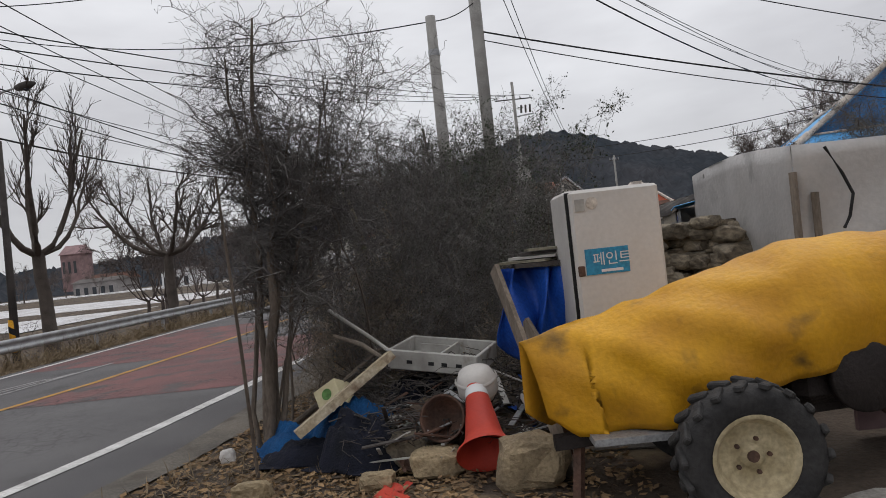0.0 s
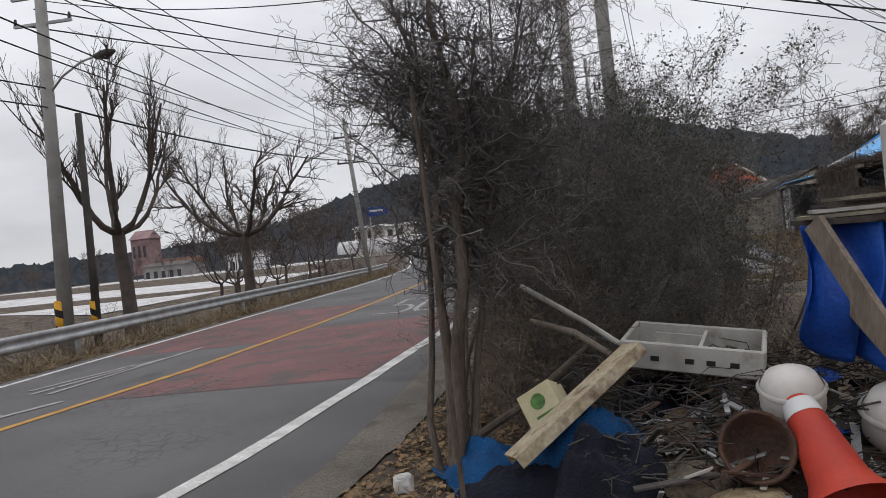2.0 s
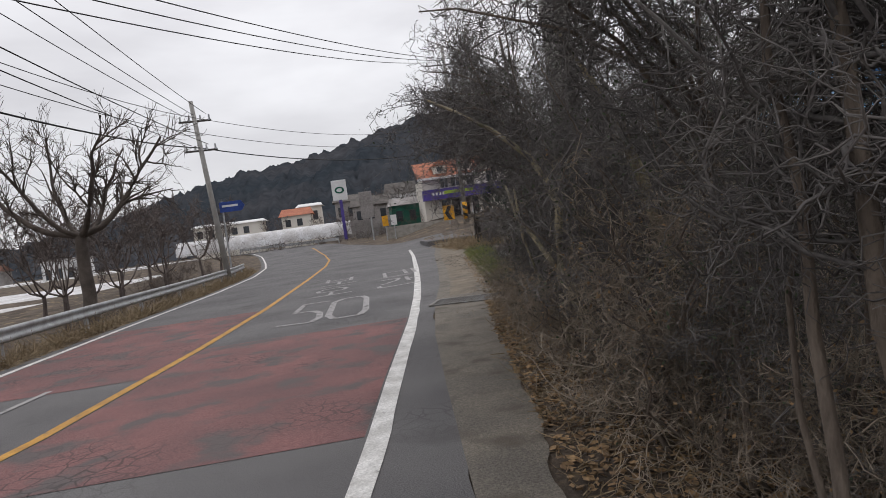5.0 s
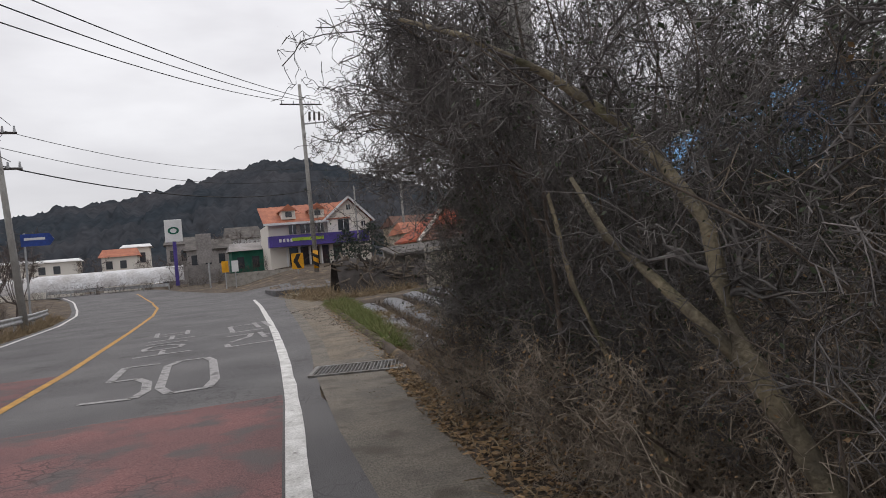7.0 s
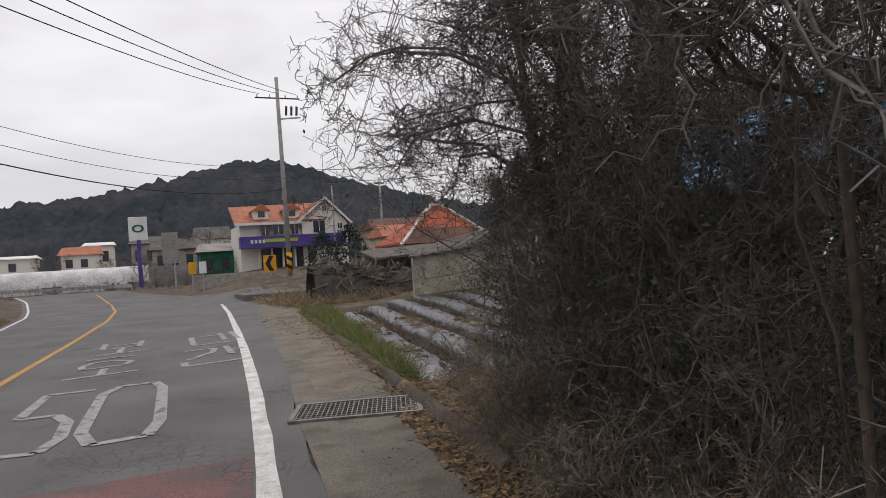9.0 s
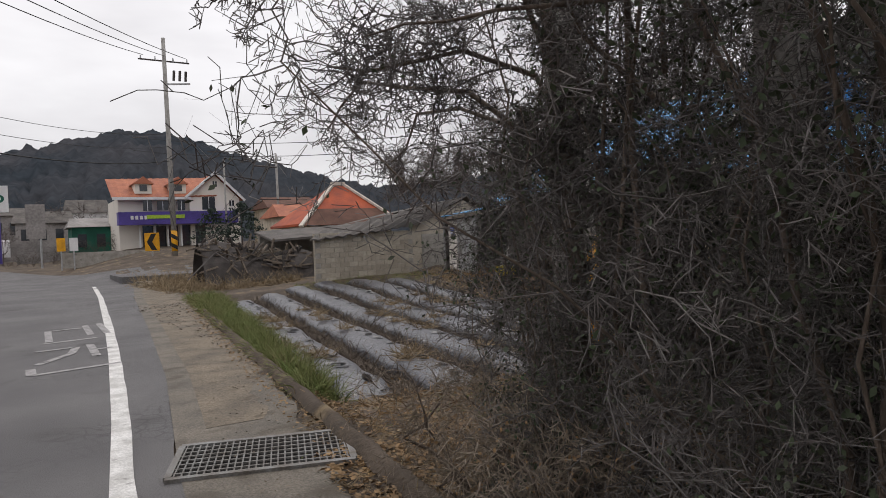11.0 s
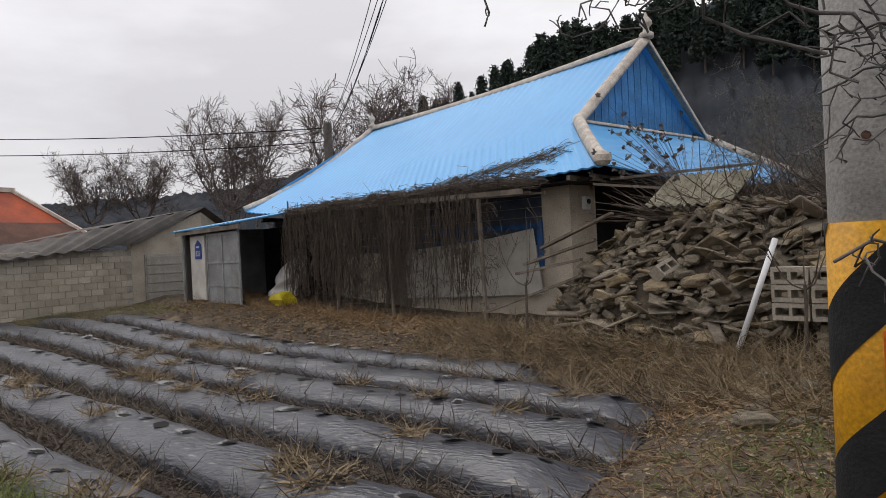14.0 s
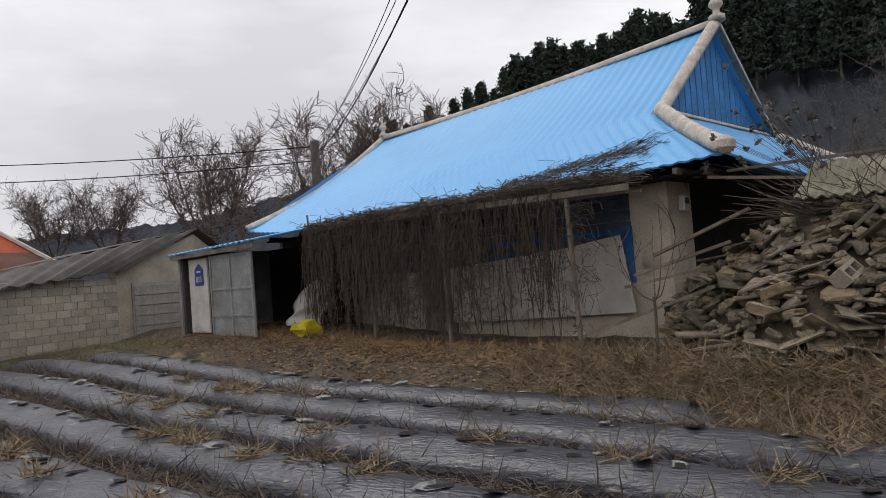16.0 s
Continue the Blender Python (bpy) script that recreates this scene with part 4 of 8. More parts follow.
def overhanging_tree(seed, x, y, reach, z_low, z_high, limbs):
    """A thorn tree in the hedge whose contorted limbs lean out over the verge."""
    g = np.random.default_rng(seed)
    ob = thing("thorn_tree", "dark contorted thorn tree leaning out of the hedge over the verge", "tree", None, "thorn trees in the hedge")
    q = np.linspace(0, 1, 7)
    P = np.zeros((limbs + 1, 7, 3))
    P[0] = np.stack([x + np.cumsum(g.normal(0, 0.03, 7)), y + np.cumsum(g.normal(0, 0.03, 7)), q * (z_high + 0.4) - 0.05], 1)
    for i in range(limbs):
        z0 = z_low - 0.5 + (z_high - z_low) * g.random()
        z1 = z_low + (z_high - z_low) * g.random()
        out = reach * g.uniform(0.6, 1.0)
        P[i + 1, :, 0] = x - out * q ** 0.9 + np.cumsum(g.normal(0, 0.04, 7)) * (q > 0)
        P[i + 1, :, 1] = y + g.uniform(-1.0, 1.0) * q + np.cumsum(g.normal(0, 0.05, 7)) * (q > 0)
        P[i + 1, :, 2] = z0 + (z1 - z0) * q ** 0.7 + np.cumsum(g.normal(0, 0.03, 7)) * (q > 0)
    R = np.where(np.arange(limbs + 1) == 0, 0.024, 0.014)[:, None] * (1 - 0.7 * q)[None, :]
    a1, r1 = grow(g, P[1:], R[1:], limbs * 14, (0.3, 0.75), 8, 0.4, 0.02, 0.9, 0.2, 1.0, 0.6, 0.45, 0.0036, 0.4)
    a2, r2 = grow(g, a1, r1, limbs * 130, (0.10, 0.36), 6, 0.5, 0.02, 1.1, 0.05, 1.0, 0.5, 0.8, 0.0026, 0.5)
    a3, r3 = grow(g, a2, r2, limbs * 560, (0.025, 0.09), 2, 0.0, 0.0, 1.4, 0.03, 1.0, 0.6, 0.9, 0.0020)
    for i in range(limbs + 1):
        p = new("limb" if i else "trunk", fast_mesh("limb", *tubes(P[i:i + 1], R[i:i + 1], 7), M["bark"]))
        p.data.shade_smooth()
        p.parent = ob
    p = new("crown", fast_mesh("crown", *joined([tubes(a1, r1, 3), tubes(a2, r2 * 0.8, 3), ribbons(a3, r3 * 0.8, g)]), M["twig"]))
    p.parent = ob
    tagged(p, kind="stuff")


overhanging_tree(501, 0.85, 5.7, 1.35, 2.1, 3.3, 10)
overhanging_tree(502, 1.10, 9.9, 1.15, 2.1, 3.4, 10)
overhanging_tree(503, 1.75, 12.1, 1.0, 2.4, 3.6, 6)

ROADSIDE = [bare_tree(41, 7.2, 2.5, 0.22, 3.2, (5, 34, 240, 800), M["tree_bark"], 0.34, 0.5, 0.0065), bare_tree(44, 6.4, 3.2, 0.22, 3.0, (6, 52, 400, 1500), M["tree_bark"], 0.55, 0.16, 0.0065)]
tree("street_tree", ROADSIDE[0], Matrix.Translation((-10.45, 18.8, -0.35)), "leafless pruned street tree with upright branches behind the guard rail", "roadside trees")
tree("street_tree", ROADSIDE[1], Matrix.Translation((-9.45, 25.2, -0.3)), "leafless spreading street tree behind the guard rail", "roadside trees")


# ---- the blue-roofed farmhouse ----
house = thing("farmhouse", "old cream farmhouse with a sky-blue hipped roof and overgrown front lattice", "house", HOUSE)
HU0, HU1, HV0, RV = 21.25, 34.2, 5.95, 10.33


def house_part(name, ms, material, label="", parent=None, smooth=False):
    return part(name, ms, material, parent or house, label, smooth)


def eave_z(u):
    s = (u - HU0) / (HU1 - HU0)
    return 2.74 + (0.28 if s > 0.5 else 0.06) * (2 * s - 1) ** 4 + 0.03 * (1 - s)


RZ, GU = 6.0, 23.0
RE = 33.4


def roof_surface(s, t):
    k = 0.41
    lo = HU0 + (GU - HU0) * min(t / k, 1.0)
    hi = HU1 + (RE - HU1) * t
    u = lo + (hi - lo) * s
    ue = HU0 + (HU1 - HU0) * s
    z = eave_z(ue) + (RZ - 0.3 * s - eave_z(ue)) * (t * 0.80 + 0.20 * t * t)
    return (u, HV0 + (RV - HV0) * t, z + 0.011 * math.sin(u * 2 * math.pi / 0.24))


roof = house_part("roof", Mesh().sheet(roof_surface, 260, 16, 0.03), M["blue_roof"], "sky-blue corrugated steel roof")
house_part("roof_back", Mesh().sheet(lambda s, t: (roof_surface(s, t)[0], 2 * RV - roof_surface(s, t)[1], roof_surface(s, t)[2]), 40, 8, 0.03), M["blue_roof"])
gz = roof_surface(0, 0.41)[2]
# the hip under the gable
def hip_right(s, t):
    v = HV0 + 2 * (RV - HV0) * s
    tt = 0.41 * t
    vv = HV0 + (RV - HV0) * tt
    v = vv + (2 * (RV - vv)) * s
    c = abs(2 * s - 1)
    z0 = roof_surface(0, tt)[2]
    return (HU0 + (GU - HU0) * t, v, z0 - 0.16 * (1 - c ** 3) * (1 - t) + 0.010 * math.sin(v * 2 * math.pi / 0.24))
house_part("hip_roof", Mesh().sheet(hip_right, 8, 120, 0.03), M["blue_roof"])
house_part("hip_roof", Mesh().add([(HU1, HV0, eave_z(HU1)), (RE, RV, RZ - 0.3), (HU1, 2 * RV - HV0, eave_z(HU1))], [(0, 1, 2)]), M["blue_roof"])
gw = RV - (HV0 + (RV - HV0) * 0.41)
gable = house_part("gable", Mesh().add([(GU + 0.12, RV - gw, gz), (GU + 0.12, RV + gw, gz), (GU + 0.12, RV, RZ - 0.05), (GU + 0.2, RV - gw, gz), (GU + 0.2, RV + gw, gz), (GU + 0.2, RV, RZ - 0.05)],
                                       [(0, 2, 1), (3, 4, 5), (0, 1, 4, 3), (1, 2, 5, 4), (2, 0, 3, 5)]), M["blue_gable"], "blue boarded gable")
slat = Mesh().box((0, 0, 0), (0.02, 0.03, 1.0)).data("batten", M["blue_gable"])
for i in range(-9, 10):
    hgt = (RZ - 0.1 - gz) * (1 - abs(i) / 9.6)
    if hgt > 0.15:
        ob = new("batten", slat)
        ob.parent, ob.location, ob.scale = gable, (GU + 0.115, RV + i * gw / 9.8, gz + hgt / 2), (1, 1, hgt)


def cap(p, q, w=0.2, h=0.17, name="ridge_cap", bend=0.0):
    """A cream mortar cap with a rounded top along a ridge or hip."""
    p, q = Vector(p), Vector(q)
    d = (q - p)
    side = d.cross(Vector((0, 0, 1))).normalized()
    up = side.cross(d).normalized()
    def f(s, t):
        a = math.pi * (t * 1.16 - 0.08)
        c = p + d * s + Vector((0, 0, -bend * math.sin(math.pi * s)))
        return c + side * (math.cos(a) * w / 2) + up * (max(math.sin(a), -0.2) * h + 0.01)
    return house_part(name, Mesh().sheet(f, 24, 8, 0.02), M["ridge_trim"], "cream mortar ridge cap", smooth=True)


top = (GU, RV, RZ + 0.02)
cap((GU - 0.1, RV, RZ + 0.03), (RE, RV, RZ - 0.28), 0.2, 0.14, bend=0.12)
cap((GU - 0.02, RV - gw, gz), (GU - 0.02, RV, RZ + 0.02), 0.24, 0.14, "verge_cap")
cap((GU - 0.02, RV + gw, gz), (GU - 0.02, RV, RZ + 0.02), 0.24, 0.14, "verge_cap")
cap((HU0 - 0.05, HV0 - 0.05, eave_z(HU0) + 0.02), (GU, RV - gw, gz + 0.02), 0.24, 0.17, "hip_cap", 0.05)
cap((HU0 - 0.05, 2 * RV - HV0 + 0.05, eave_z(HU0) + 0.02), (GU, RV + gw, gz + 0.02), 0.24, 0.17, "hip_cap", 0.05)
cap((HU1, HV0, eave_z(HU1) + 0.02), (RE, RV, RZ - 0.28), 0.18, 0.12, "hip_cap", 0.28)
cap((GU - 0.02, RV - gw, gz + 0.02), (GU - 0.02, RV + gw, gz + 0.02), 0.08, 0.06, "gable_foot")
house_part("hip_end_tile", Mesh().box((HU0 - 0.05, HV0 - 0.05, eave_z(HU0) + 0.10), (0.24, 0.30, 0.24), bev=0.07), M["ridge_trim"], "grey-cream rounded end tile")
for u, z, k in ((GU - 0.08, RZ + 0.1, 1.0), (RE, RZ - 0.2, 0.85)):
    house_part("finial", Mesh().revolve([(0.0, 0.0), (0.16 * k, 0.0), (0.16 * k, 0.1 * k), (0.07 * k, 0.16 * k), (0.07 * k, 0.24 * k), (0.14 * k, 0.31 * k), (0.13 * k, 0.38 * k), (0.04 * k, 0.5 * k), (0.0, 0.64 * k)], 12, Matrix.Translation((u, RV, z))), M["ridge_trim"], "cream turned roof finial", smooth=True)
# walls
WV = 6.6
house_part("wall", Mesh().box((28.07, WV + 0.1, 1.35), (11.26, 0.2, 2.7)), M["plaster"], "cream plastered front wall")
house_part("wall", Mesh().box((22.545, 7.05, 1.35), (0.2, 0.7, 2.7)), M["plaster"])
# shade of the open recess is put into this wall's colour
house_part("wall", Mesh().box((23.4, 10.5, 1.35), (0.2, 7.0, 2.7)), M["void_shade"], "store wall under the hip, painted as dark recess shade")
house_part("wall", Mesh().box((33.6, 10.3, 1.35), (0.2, 7.4, 2.7)), M["plaster"])
house_part("wall", Mesh().box((27.9, 14.0, 1.35), (11.6, 0.2, 2.7)), M["plaster"])
# shade under the eaves is put into the soffit's colour
house_part("soffit", Mesh().box((27.7, 10.3, 2.66), (12.0, 8.2, 0.04)), M["void_shade"], "eaves soffit painted dark as shade")
# blue-grey plank cladding, blue framed window band, leaning white panel
# dark planks run the wall's full length to stand in for eave shade
for i in range(6):
    house_part("plank", Mesh().box((28.3, WV - 0.02 - 0.004 * (i % 2), 1.64 + i * 0.185), (10.4, 0.03, 0.175)), M["dark_blue"], "dark blue-grey horizontal plank, doubling as eave shade")
for c, s in (((23.14, WV - 0.045, 1.55), (0.12, 0.05, 0.9)), ((24.6, WV - 0.05, 1.93), (3.0, 0.05, 0.09)), ((24.6, WV - 0.05, 1.7), (3.0, 0.05, 0.07))):
    house_part("window_frame", Mesh().box(c, s), M["blue_wood"], "blue painted window frame")
house_part("panel", Mesh().add([(23.06, WV - 0.14, 0.62), (24.4, WV - 0.10, 0.55), (27.2, WV - 0.10, 0.45), (27.2, WV - 0.10, 1.55), (24.4, WV - 0.10, 1.74), (23.25, WV - 0.14, 1.88),
                                 (23.06, WV - 0.11, 0.62), (24.4, WV - 0.07, 0.55), (27.2, WV - 0.07, 0.45), (27.2, WV - 0.07, 1.55), (24.4, WV - 0.07, 1.74), (23.25, WV - 0.11, 1.88)],
                                [(5, 4, 3, 2, 1, 0), (6, 7, 8, 9, 10, 11), (0, 1, 7, 6), (1, 2, 8, 7), (2, 3, 9, 8), (3, 4, 10, 9), (4, 5, 11, 10), (5, 0, 6, 11)]), M["white_wall"], "warped cream wall panel with a torn edge")
house_part("door", Mesh().box((27.6, WV - 0.03, 1.2), (0.9, 0.04, 1.9)), M["wood"], "old plank door behind the vines")
for i in range(9):
    house_part("rafter", Mesh().beam((22.0 + i * 1.4, WV + 0.2, 2.68), (22.0 + i * 1.4, HV0 + 0.06, 2.70), 0.07, 0.09), M["wood"])
house_part("eave_beam", Mesh().beam((21.7, HV0 + 0.35, 2.68), (22.6, 12.5, 2.70), 0.09, 0.11), M["wood"])
meter = house_part("electric_meter", Mesh().box((22.4, WV + 0.45, 2.3), (0.10, 0.18, 0.26), bev=0.02), M["sign_white"], "small electric meter box")
house_part("dial", Mesh().revolve([(0.0, 0.0), (0.05, 0.0), (0.05, 0.02), (0.0, 0.02)], 12, Matrix.Translation((22.35, WV + 0.45, 2.33)) @ pose(0, 0, 0, 0, -90, 0)), M["glass"], parent=meter)

# vine-grown lattice in front
lattice = thing("vine_lattice", "pole lattice overgrown with dry brown vines before the house", "lattice", HOUSE)
for u, v, z0, z1 in ((23.15, 5.0, 0.2, 2.42), (25.8, 5.0, 0.2, 2.5), (27.9, 5.05, 0.3, 2.6), (29.85, 5.0, 0.4, 2.95)):
    part("post", Mesh().beam((u, v, z0 - 0.1), (u + 0.06, v, z1), 0.055 if u < 29 else 0.03, 0.055 if u < 29 else 0.03), M["wood"], lattice, "weathered wooden post")
part("rail", Mesh().beam((22.2, 5.0, 2.46), (29.9, 5.03, 2.66), 0.07, 0.09), M["wood"], lattice, "weathered top rail")
for v in (5.3, 5.7, 6.1):
    part("rail", Mesh().beam((22.6, v, 2.50), (30.0, v, 2.68), 0.04, 0.04), M["wood"], lattice)
g = np.random.default_rng(51)
n = 640
vp = np.zeros((n, 9, 3))
u0 = np.where(g.random(n) < 0.3, g.uniform(23.3, 26.2, n), np.clip(g.normal(28.1, 1.2, n), 25.2, 30.0))
tt = np.linspace(0, 1, 9)
vp[:, :, 0] = u0[:, None] + np.cumsum(g.normal(size=(n, 9)) * 0.035, 1)
vp[:, :, 1] = 5.0 + g.normal(size=(n, 1)) * 0.06 + np.cumsum(g.normal(size=(n, 9)) * 0.015, 1)
vp[:, :, 2] = 2.62 + g.normal(size=(n, 1)) * 0.10 - tt[None, :] * g.uniform(0.5, 2.3, n)[:, None]
vp[:, :, 2] = np.maximum(vp[:, :, 2], 0.22)
vr = np.repeat(g.uniform(0.003, 0.010, n)[:, None], 9, 1)
vines = new("vine_curtain", fast_mesh("vine_curtain", *tubes(vp, vr, 3), M["pale_twig"]))
vines.data.materials[0] = M["bark"]
vines.parent = lattice
tagged(vines, "hanging dry brown vines", kind="stuff")
n = 1700
vp = np.zeros((n, 6, 3))
vp[:, 0, 0] = np.where(g.random(n) < 0.25, g.uniform(22.8, 26.0, n), g.uniform(25.0, 30.0, n))
vp[:, 0, 1] = 4.98 + g.normal(size=n) * 0.07
vp[:, 0, 2] = 0.35 + 2.25 * g.random(n) ** 0.75
for q in range(1, 6):
    vp[:, q] = vp[:, q - 1] + g.normal(size=(n, 3)) * np.array((0.09, 0.035, 0.09))
vp[:, :, 2] = np.maximum(vp[:, :, 2], 0.25)
net = new("vine_net", fast_mesh("vine_net", *tubes(vp, np.repeat(g.uniform(0.0025, 0.006, n)[:, None], 6, 1), 3), M["bark"]))
net.parent = lattice
tagged(net, "criss-crossing dry vine shoots", kind="stuff")
n = 2600
vp = np.zeros((n, 6, 3))
u0 = g.uniform(22.6, 30.0, n)
vp[:, 0, 0], vp[:, 0, 1] = u0, g.uniform(4.85, 6.3, n)
vp[:, 0, 2] = 2.62 + 0.10 * g.random(n) + (vp[:, 0, 1] > 5.9) * 0.16
for q in range(1, 6):
    vp[:, q] = vp[:, q - 1] + g.normal(size=(n, 3)) * np.array((0.13, 0.08, 0.035))
vp[:, :, 2] = np.maximum(vp[:, :, 2], 2.56)
vr = np.repeat(g.uniform(0.003, 0.008, n)[:, None], 6, 1)
tangle = new("vine_tangle", fast_mesh("vine_tangle", *tubes(vp, vr, 3), M["bark"]))
tangle.parent = lattice
tagged(tangle, "matted dry vines over the lattice top", kind="stuff")
# a spray of vine climbing the roof
n = 260
vp = np.zeros((n, 6, 3))
s0 = g.uniform(0, 1, n)
uu = 25.5 - 3.0 * s0
vp[:, 0, 0], vp[:, 0, 1] = uu, HV0 + 0.25 + 0.55 * s0 * g.uniform(0.5, 1.3, n) + 0.1 * g.random(n)
for q in range(1, 6):
    vp[:, q] = vp[:, q - 1] + g.normal(size=(n, 3)) * np.array((0.10, 0.07, 0.0))
for i in range(n):
    for q in range(6):
        tq = max(0.0, (vp[i, q, 1] - HV0) / (RV - HV0))
        sq = min(max((vp[i, q, 0] - HU0) / (HU1 - HU0), 0), 1)
        vp[i, q, 2] = roof_surface(sq, tq)[2] + 0.03 + 0.02 * g.random()
spray = new("vine_spray", fast_mesh("vine_spray", *tubes(vp, np.full((n, 6), 0.004), 3), M["bark"]))
spray.parent = lattice
tagged(spray, "thin vines spread over the roof edge", kind="stuff")

# tin annex with an open door
annex = thing("lean_to", "tin lean-to with a blue tin roof, open side and leaning door", "shed", HOUSE)
part("roof", Mesh().sheet(lambda s, t: (34.3 - 4.2 * s, 3.75 + 2.6 * t, 2.40 + 0.05 * s + 0.42 * t + 0.012 * math.sin(s * 110)), 120, 3, 0.03), M["blue_roof"], annex, "blue corrugated tin roof")
part("fascia", Mesh().beam((34.2, 3.8, 2.34), (30.2, 3.82, 2.36), 0.05, 0.10), M["wood"], annex)
part("wall", Mesh().box((34.0, 5.2, 1.4), (0.1, 2.6, 2.1)), M["tin"], annex)
# near-black wall paints the shade inside the open lean-to
part("wall", Mesh().box((32.2, 6.45, 1.4), (3.8, 0.1, 2.1)), M["void_shade"], annex, "back wall painted dark as interior shade")
part("post", Mesh().box((33.95, 4.0, 1.4), (0.18, 0.12, 2.1)), M["dark_pole"], annex, "dark timber corner post")
part("panel", Mesh().box((33.15, 4.0, 1.38), (0.95, 0.04, 1.75)), M["white_wall"], annex, "white painted board")
door = part("door", Mesh().box((31.55, 4.0, 1.36), (1.9, 0.03, 1.84)), M["tin"], annex, "grey sheet-metal door leaf")
for c, s in (((31.55, 3.975, 2.24), (1.9, 0.03, 0.05)), ((31.55, 3.975, 1.5), (1.9, 0.03, 0.05)), ((31.55, 3.975, 0.9), (1.9, 0.03, 0.05)), ((31.55, 3.975, 1.36), (0.05, 0.035, 1.8)), ((30.62, 3.975, 1.36), (0.05, 0.035, 1.84)), ((32.48, 3.975, 1.36), (0.05, 0.035, 1.84))):
    part("door_rail", Mesh().box(c, s), M["steel"], door)
plate = part("number_plate", Mesh().add([(33.28, 3.96, 1.62), (32.86, 3.96, 1.62), (32.86, 3.96, 2.0), (33.07, 3.96, 2.14), (33.28, 3.96, 2.0), (33.28, 3.975, 1.62), (32.86, 3.975, 1.62), (32.86, 3.975, 2.0), (33.07, 3.975, 2.14), (33.28, 3.975, 2.0)],
                                        [(0, 1, 2, 3, 4), (9, 8, 7, 6, 5), (0, 5, 6, 1), (1, 6, 7, 2), (2, 7, 8, 3), (3, 8, 9, 4), (4, 9, 5, 0)]), M["sign_blue"], annex, "dark blue house number plate")
lettering("digits", "835", 0.2, Matrix.Translation((33.07, 3.955, 1.76)) @ pose(0, 0, 0, 0, 0, 180), M["sign_white"], plate)
part("bar", Mesh().box((33.07, 3.955, 1.95), (0.2, 0.006, 0.035)), M["sign_white"], plate)
# clutter inside the lean-to
sack = Mesh().sheet(lambda s, t: (29.6 + 0.9 * s + 0.1 * math.sin(9 * t), 4.9 + 0.25 * math.sin(5 * s) + 0.3 * t, 0.6 + 1.0 * t * (0.7 + 0.3 * math.sin(4 * s))), 14, 10, 0.02)
solid("grey_sheet", Mesh().add([HOUSE @ Vector(p) for p in sack.v], sack.f), M["vinyl"], "crumpled grey plastic sheet inside the open lean-to", "plastic sheet", smooth=True)
ys_ = rock(np.random.default_rng(3), (0.55, 0.4, 0.35), 0.5)
yl = new("yellow_sack", ys_.data("yellow_sack", mat("bright_yellow_sack", (0.62, 0.50, 0.02), 0.6)))
yl.matrix_basis = Matrix.Translation(W(29.55, 4.55, 0.40))
tagged(yl, "crumpled bright yellow sack on the ground by the lean-to", "sack")

# ---- cement-block shed ----
shed = thing("block_shed", "grey cement-block shed with a dark sloping roof", "shed")
part("wall", Mesh().slab([(8.9, 34.32), (13.25, 34.62), (13.25, 34.8), (8.9, 34.5)], 0.1, 2.0), M["block"], shed, "rendered grey block wall")
part("wall", Mesh().add([(13.25, 34.62, 0.2), (15.6, 34.2, 0.3), (15.6, 34.2, 3.2), (13.25, 34.62, 2.2), (13.25, 34.8, 0.2), (15.6, 34.4, 0.3), (15.6, 34.4, 3.2), (13.25, 34.8, 2.2)],
                        [(0, 1, 2, 3), (7, 6, 5, 4), (0, 4, 5, 1), (1, 5, 6, 2), (2, 6, 7, 3), (3, 7, 4, 0)]), M["block"], shed, "block gable wall")
part("wall", Mesh().add([(15.6, 34.2, 0.3), (17.6, 35.0, 0.3), (17.6, 35.0, 2.4), (15.6, 34.2, 3.2)], [(0, 1, 2, 3)]), M["block"], shed)
part("roof", Mesh().sheet(lambda s, t: (8.6 + (13.3 - 8.6) * s + (1.1 + 1.25 * s) * t, 34.05 + 0.3 * s + (1.6 - 1.9 * s) * t + 0.0, 1.78 + 0.42 * s + (0.34 + 0.83 * s) * t + 0.03 * math.sin(s * 60)), 60, 6, 0.06), M["slate"], shed, "dark grey corrugated cement roof")
part("roof", Mesh().add([(15.65, 34.05, 3.37), (18.2, 35.2, 2.5), (14.0, 38.5, 2.9), (10.0, 36.2, 2.2)], [(0, 1, 2, 3)]), M["slate"], shed)
swall = part("block_face", Mesh().slab([(8.9, 34.30), (13.25, 34.60), (13.25, 34.61), (8.9, 34.31)], 0.12, 1.98), M["concrete"], shed, "mortar face")
sb = Mesh().box((0, 0, 0), (0.385, 0.03, 0.182), bev=0.006).data("cement_block", M["block"])
for r in range(10):
    for c in range(12):
        f = (c * 0.395 + (0.2 if r % 2 else 0.0) + 0.2) / 4.36
        if f < 0.985:
            ob = new("cement_block", sb)
            ob.parent = swall
            ob.matrix_basis = Matrix.Translation((8.9 + 4.35 * f, 34.297 + 0.30 * f, 0.22 + 0.19 * r)) @ pose(0, 0, 0, 0, 0, 3.95)
sp_ = Mesh().box((0, 0, 0), (1.7, 0.03, 0.27), bev=0.008).data("panel_board", M["concrete"])
for r in range(5):
    ob = new("panel_board", sp_)
    ob.parent = shed
    ob.matrix_basis = Matrix.Translation((14.5, 34.30, 0.50 + 0.285 * r)) @ pose(0, 0, 0, 0, 0, -10.2)
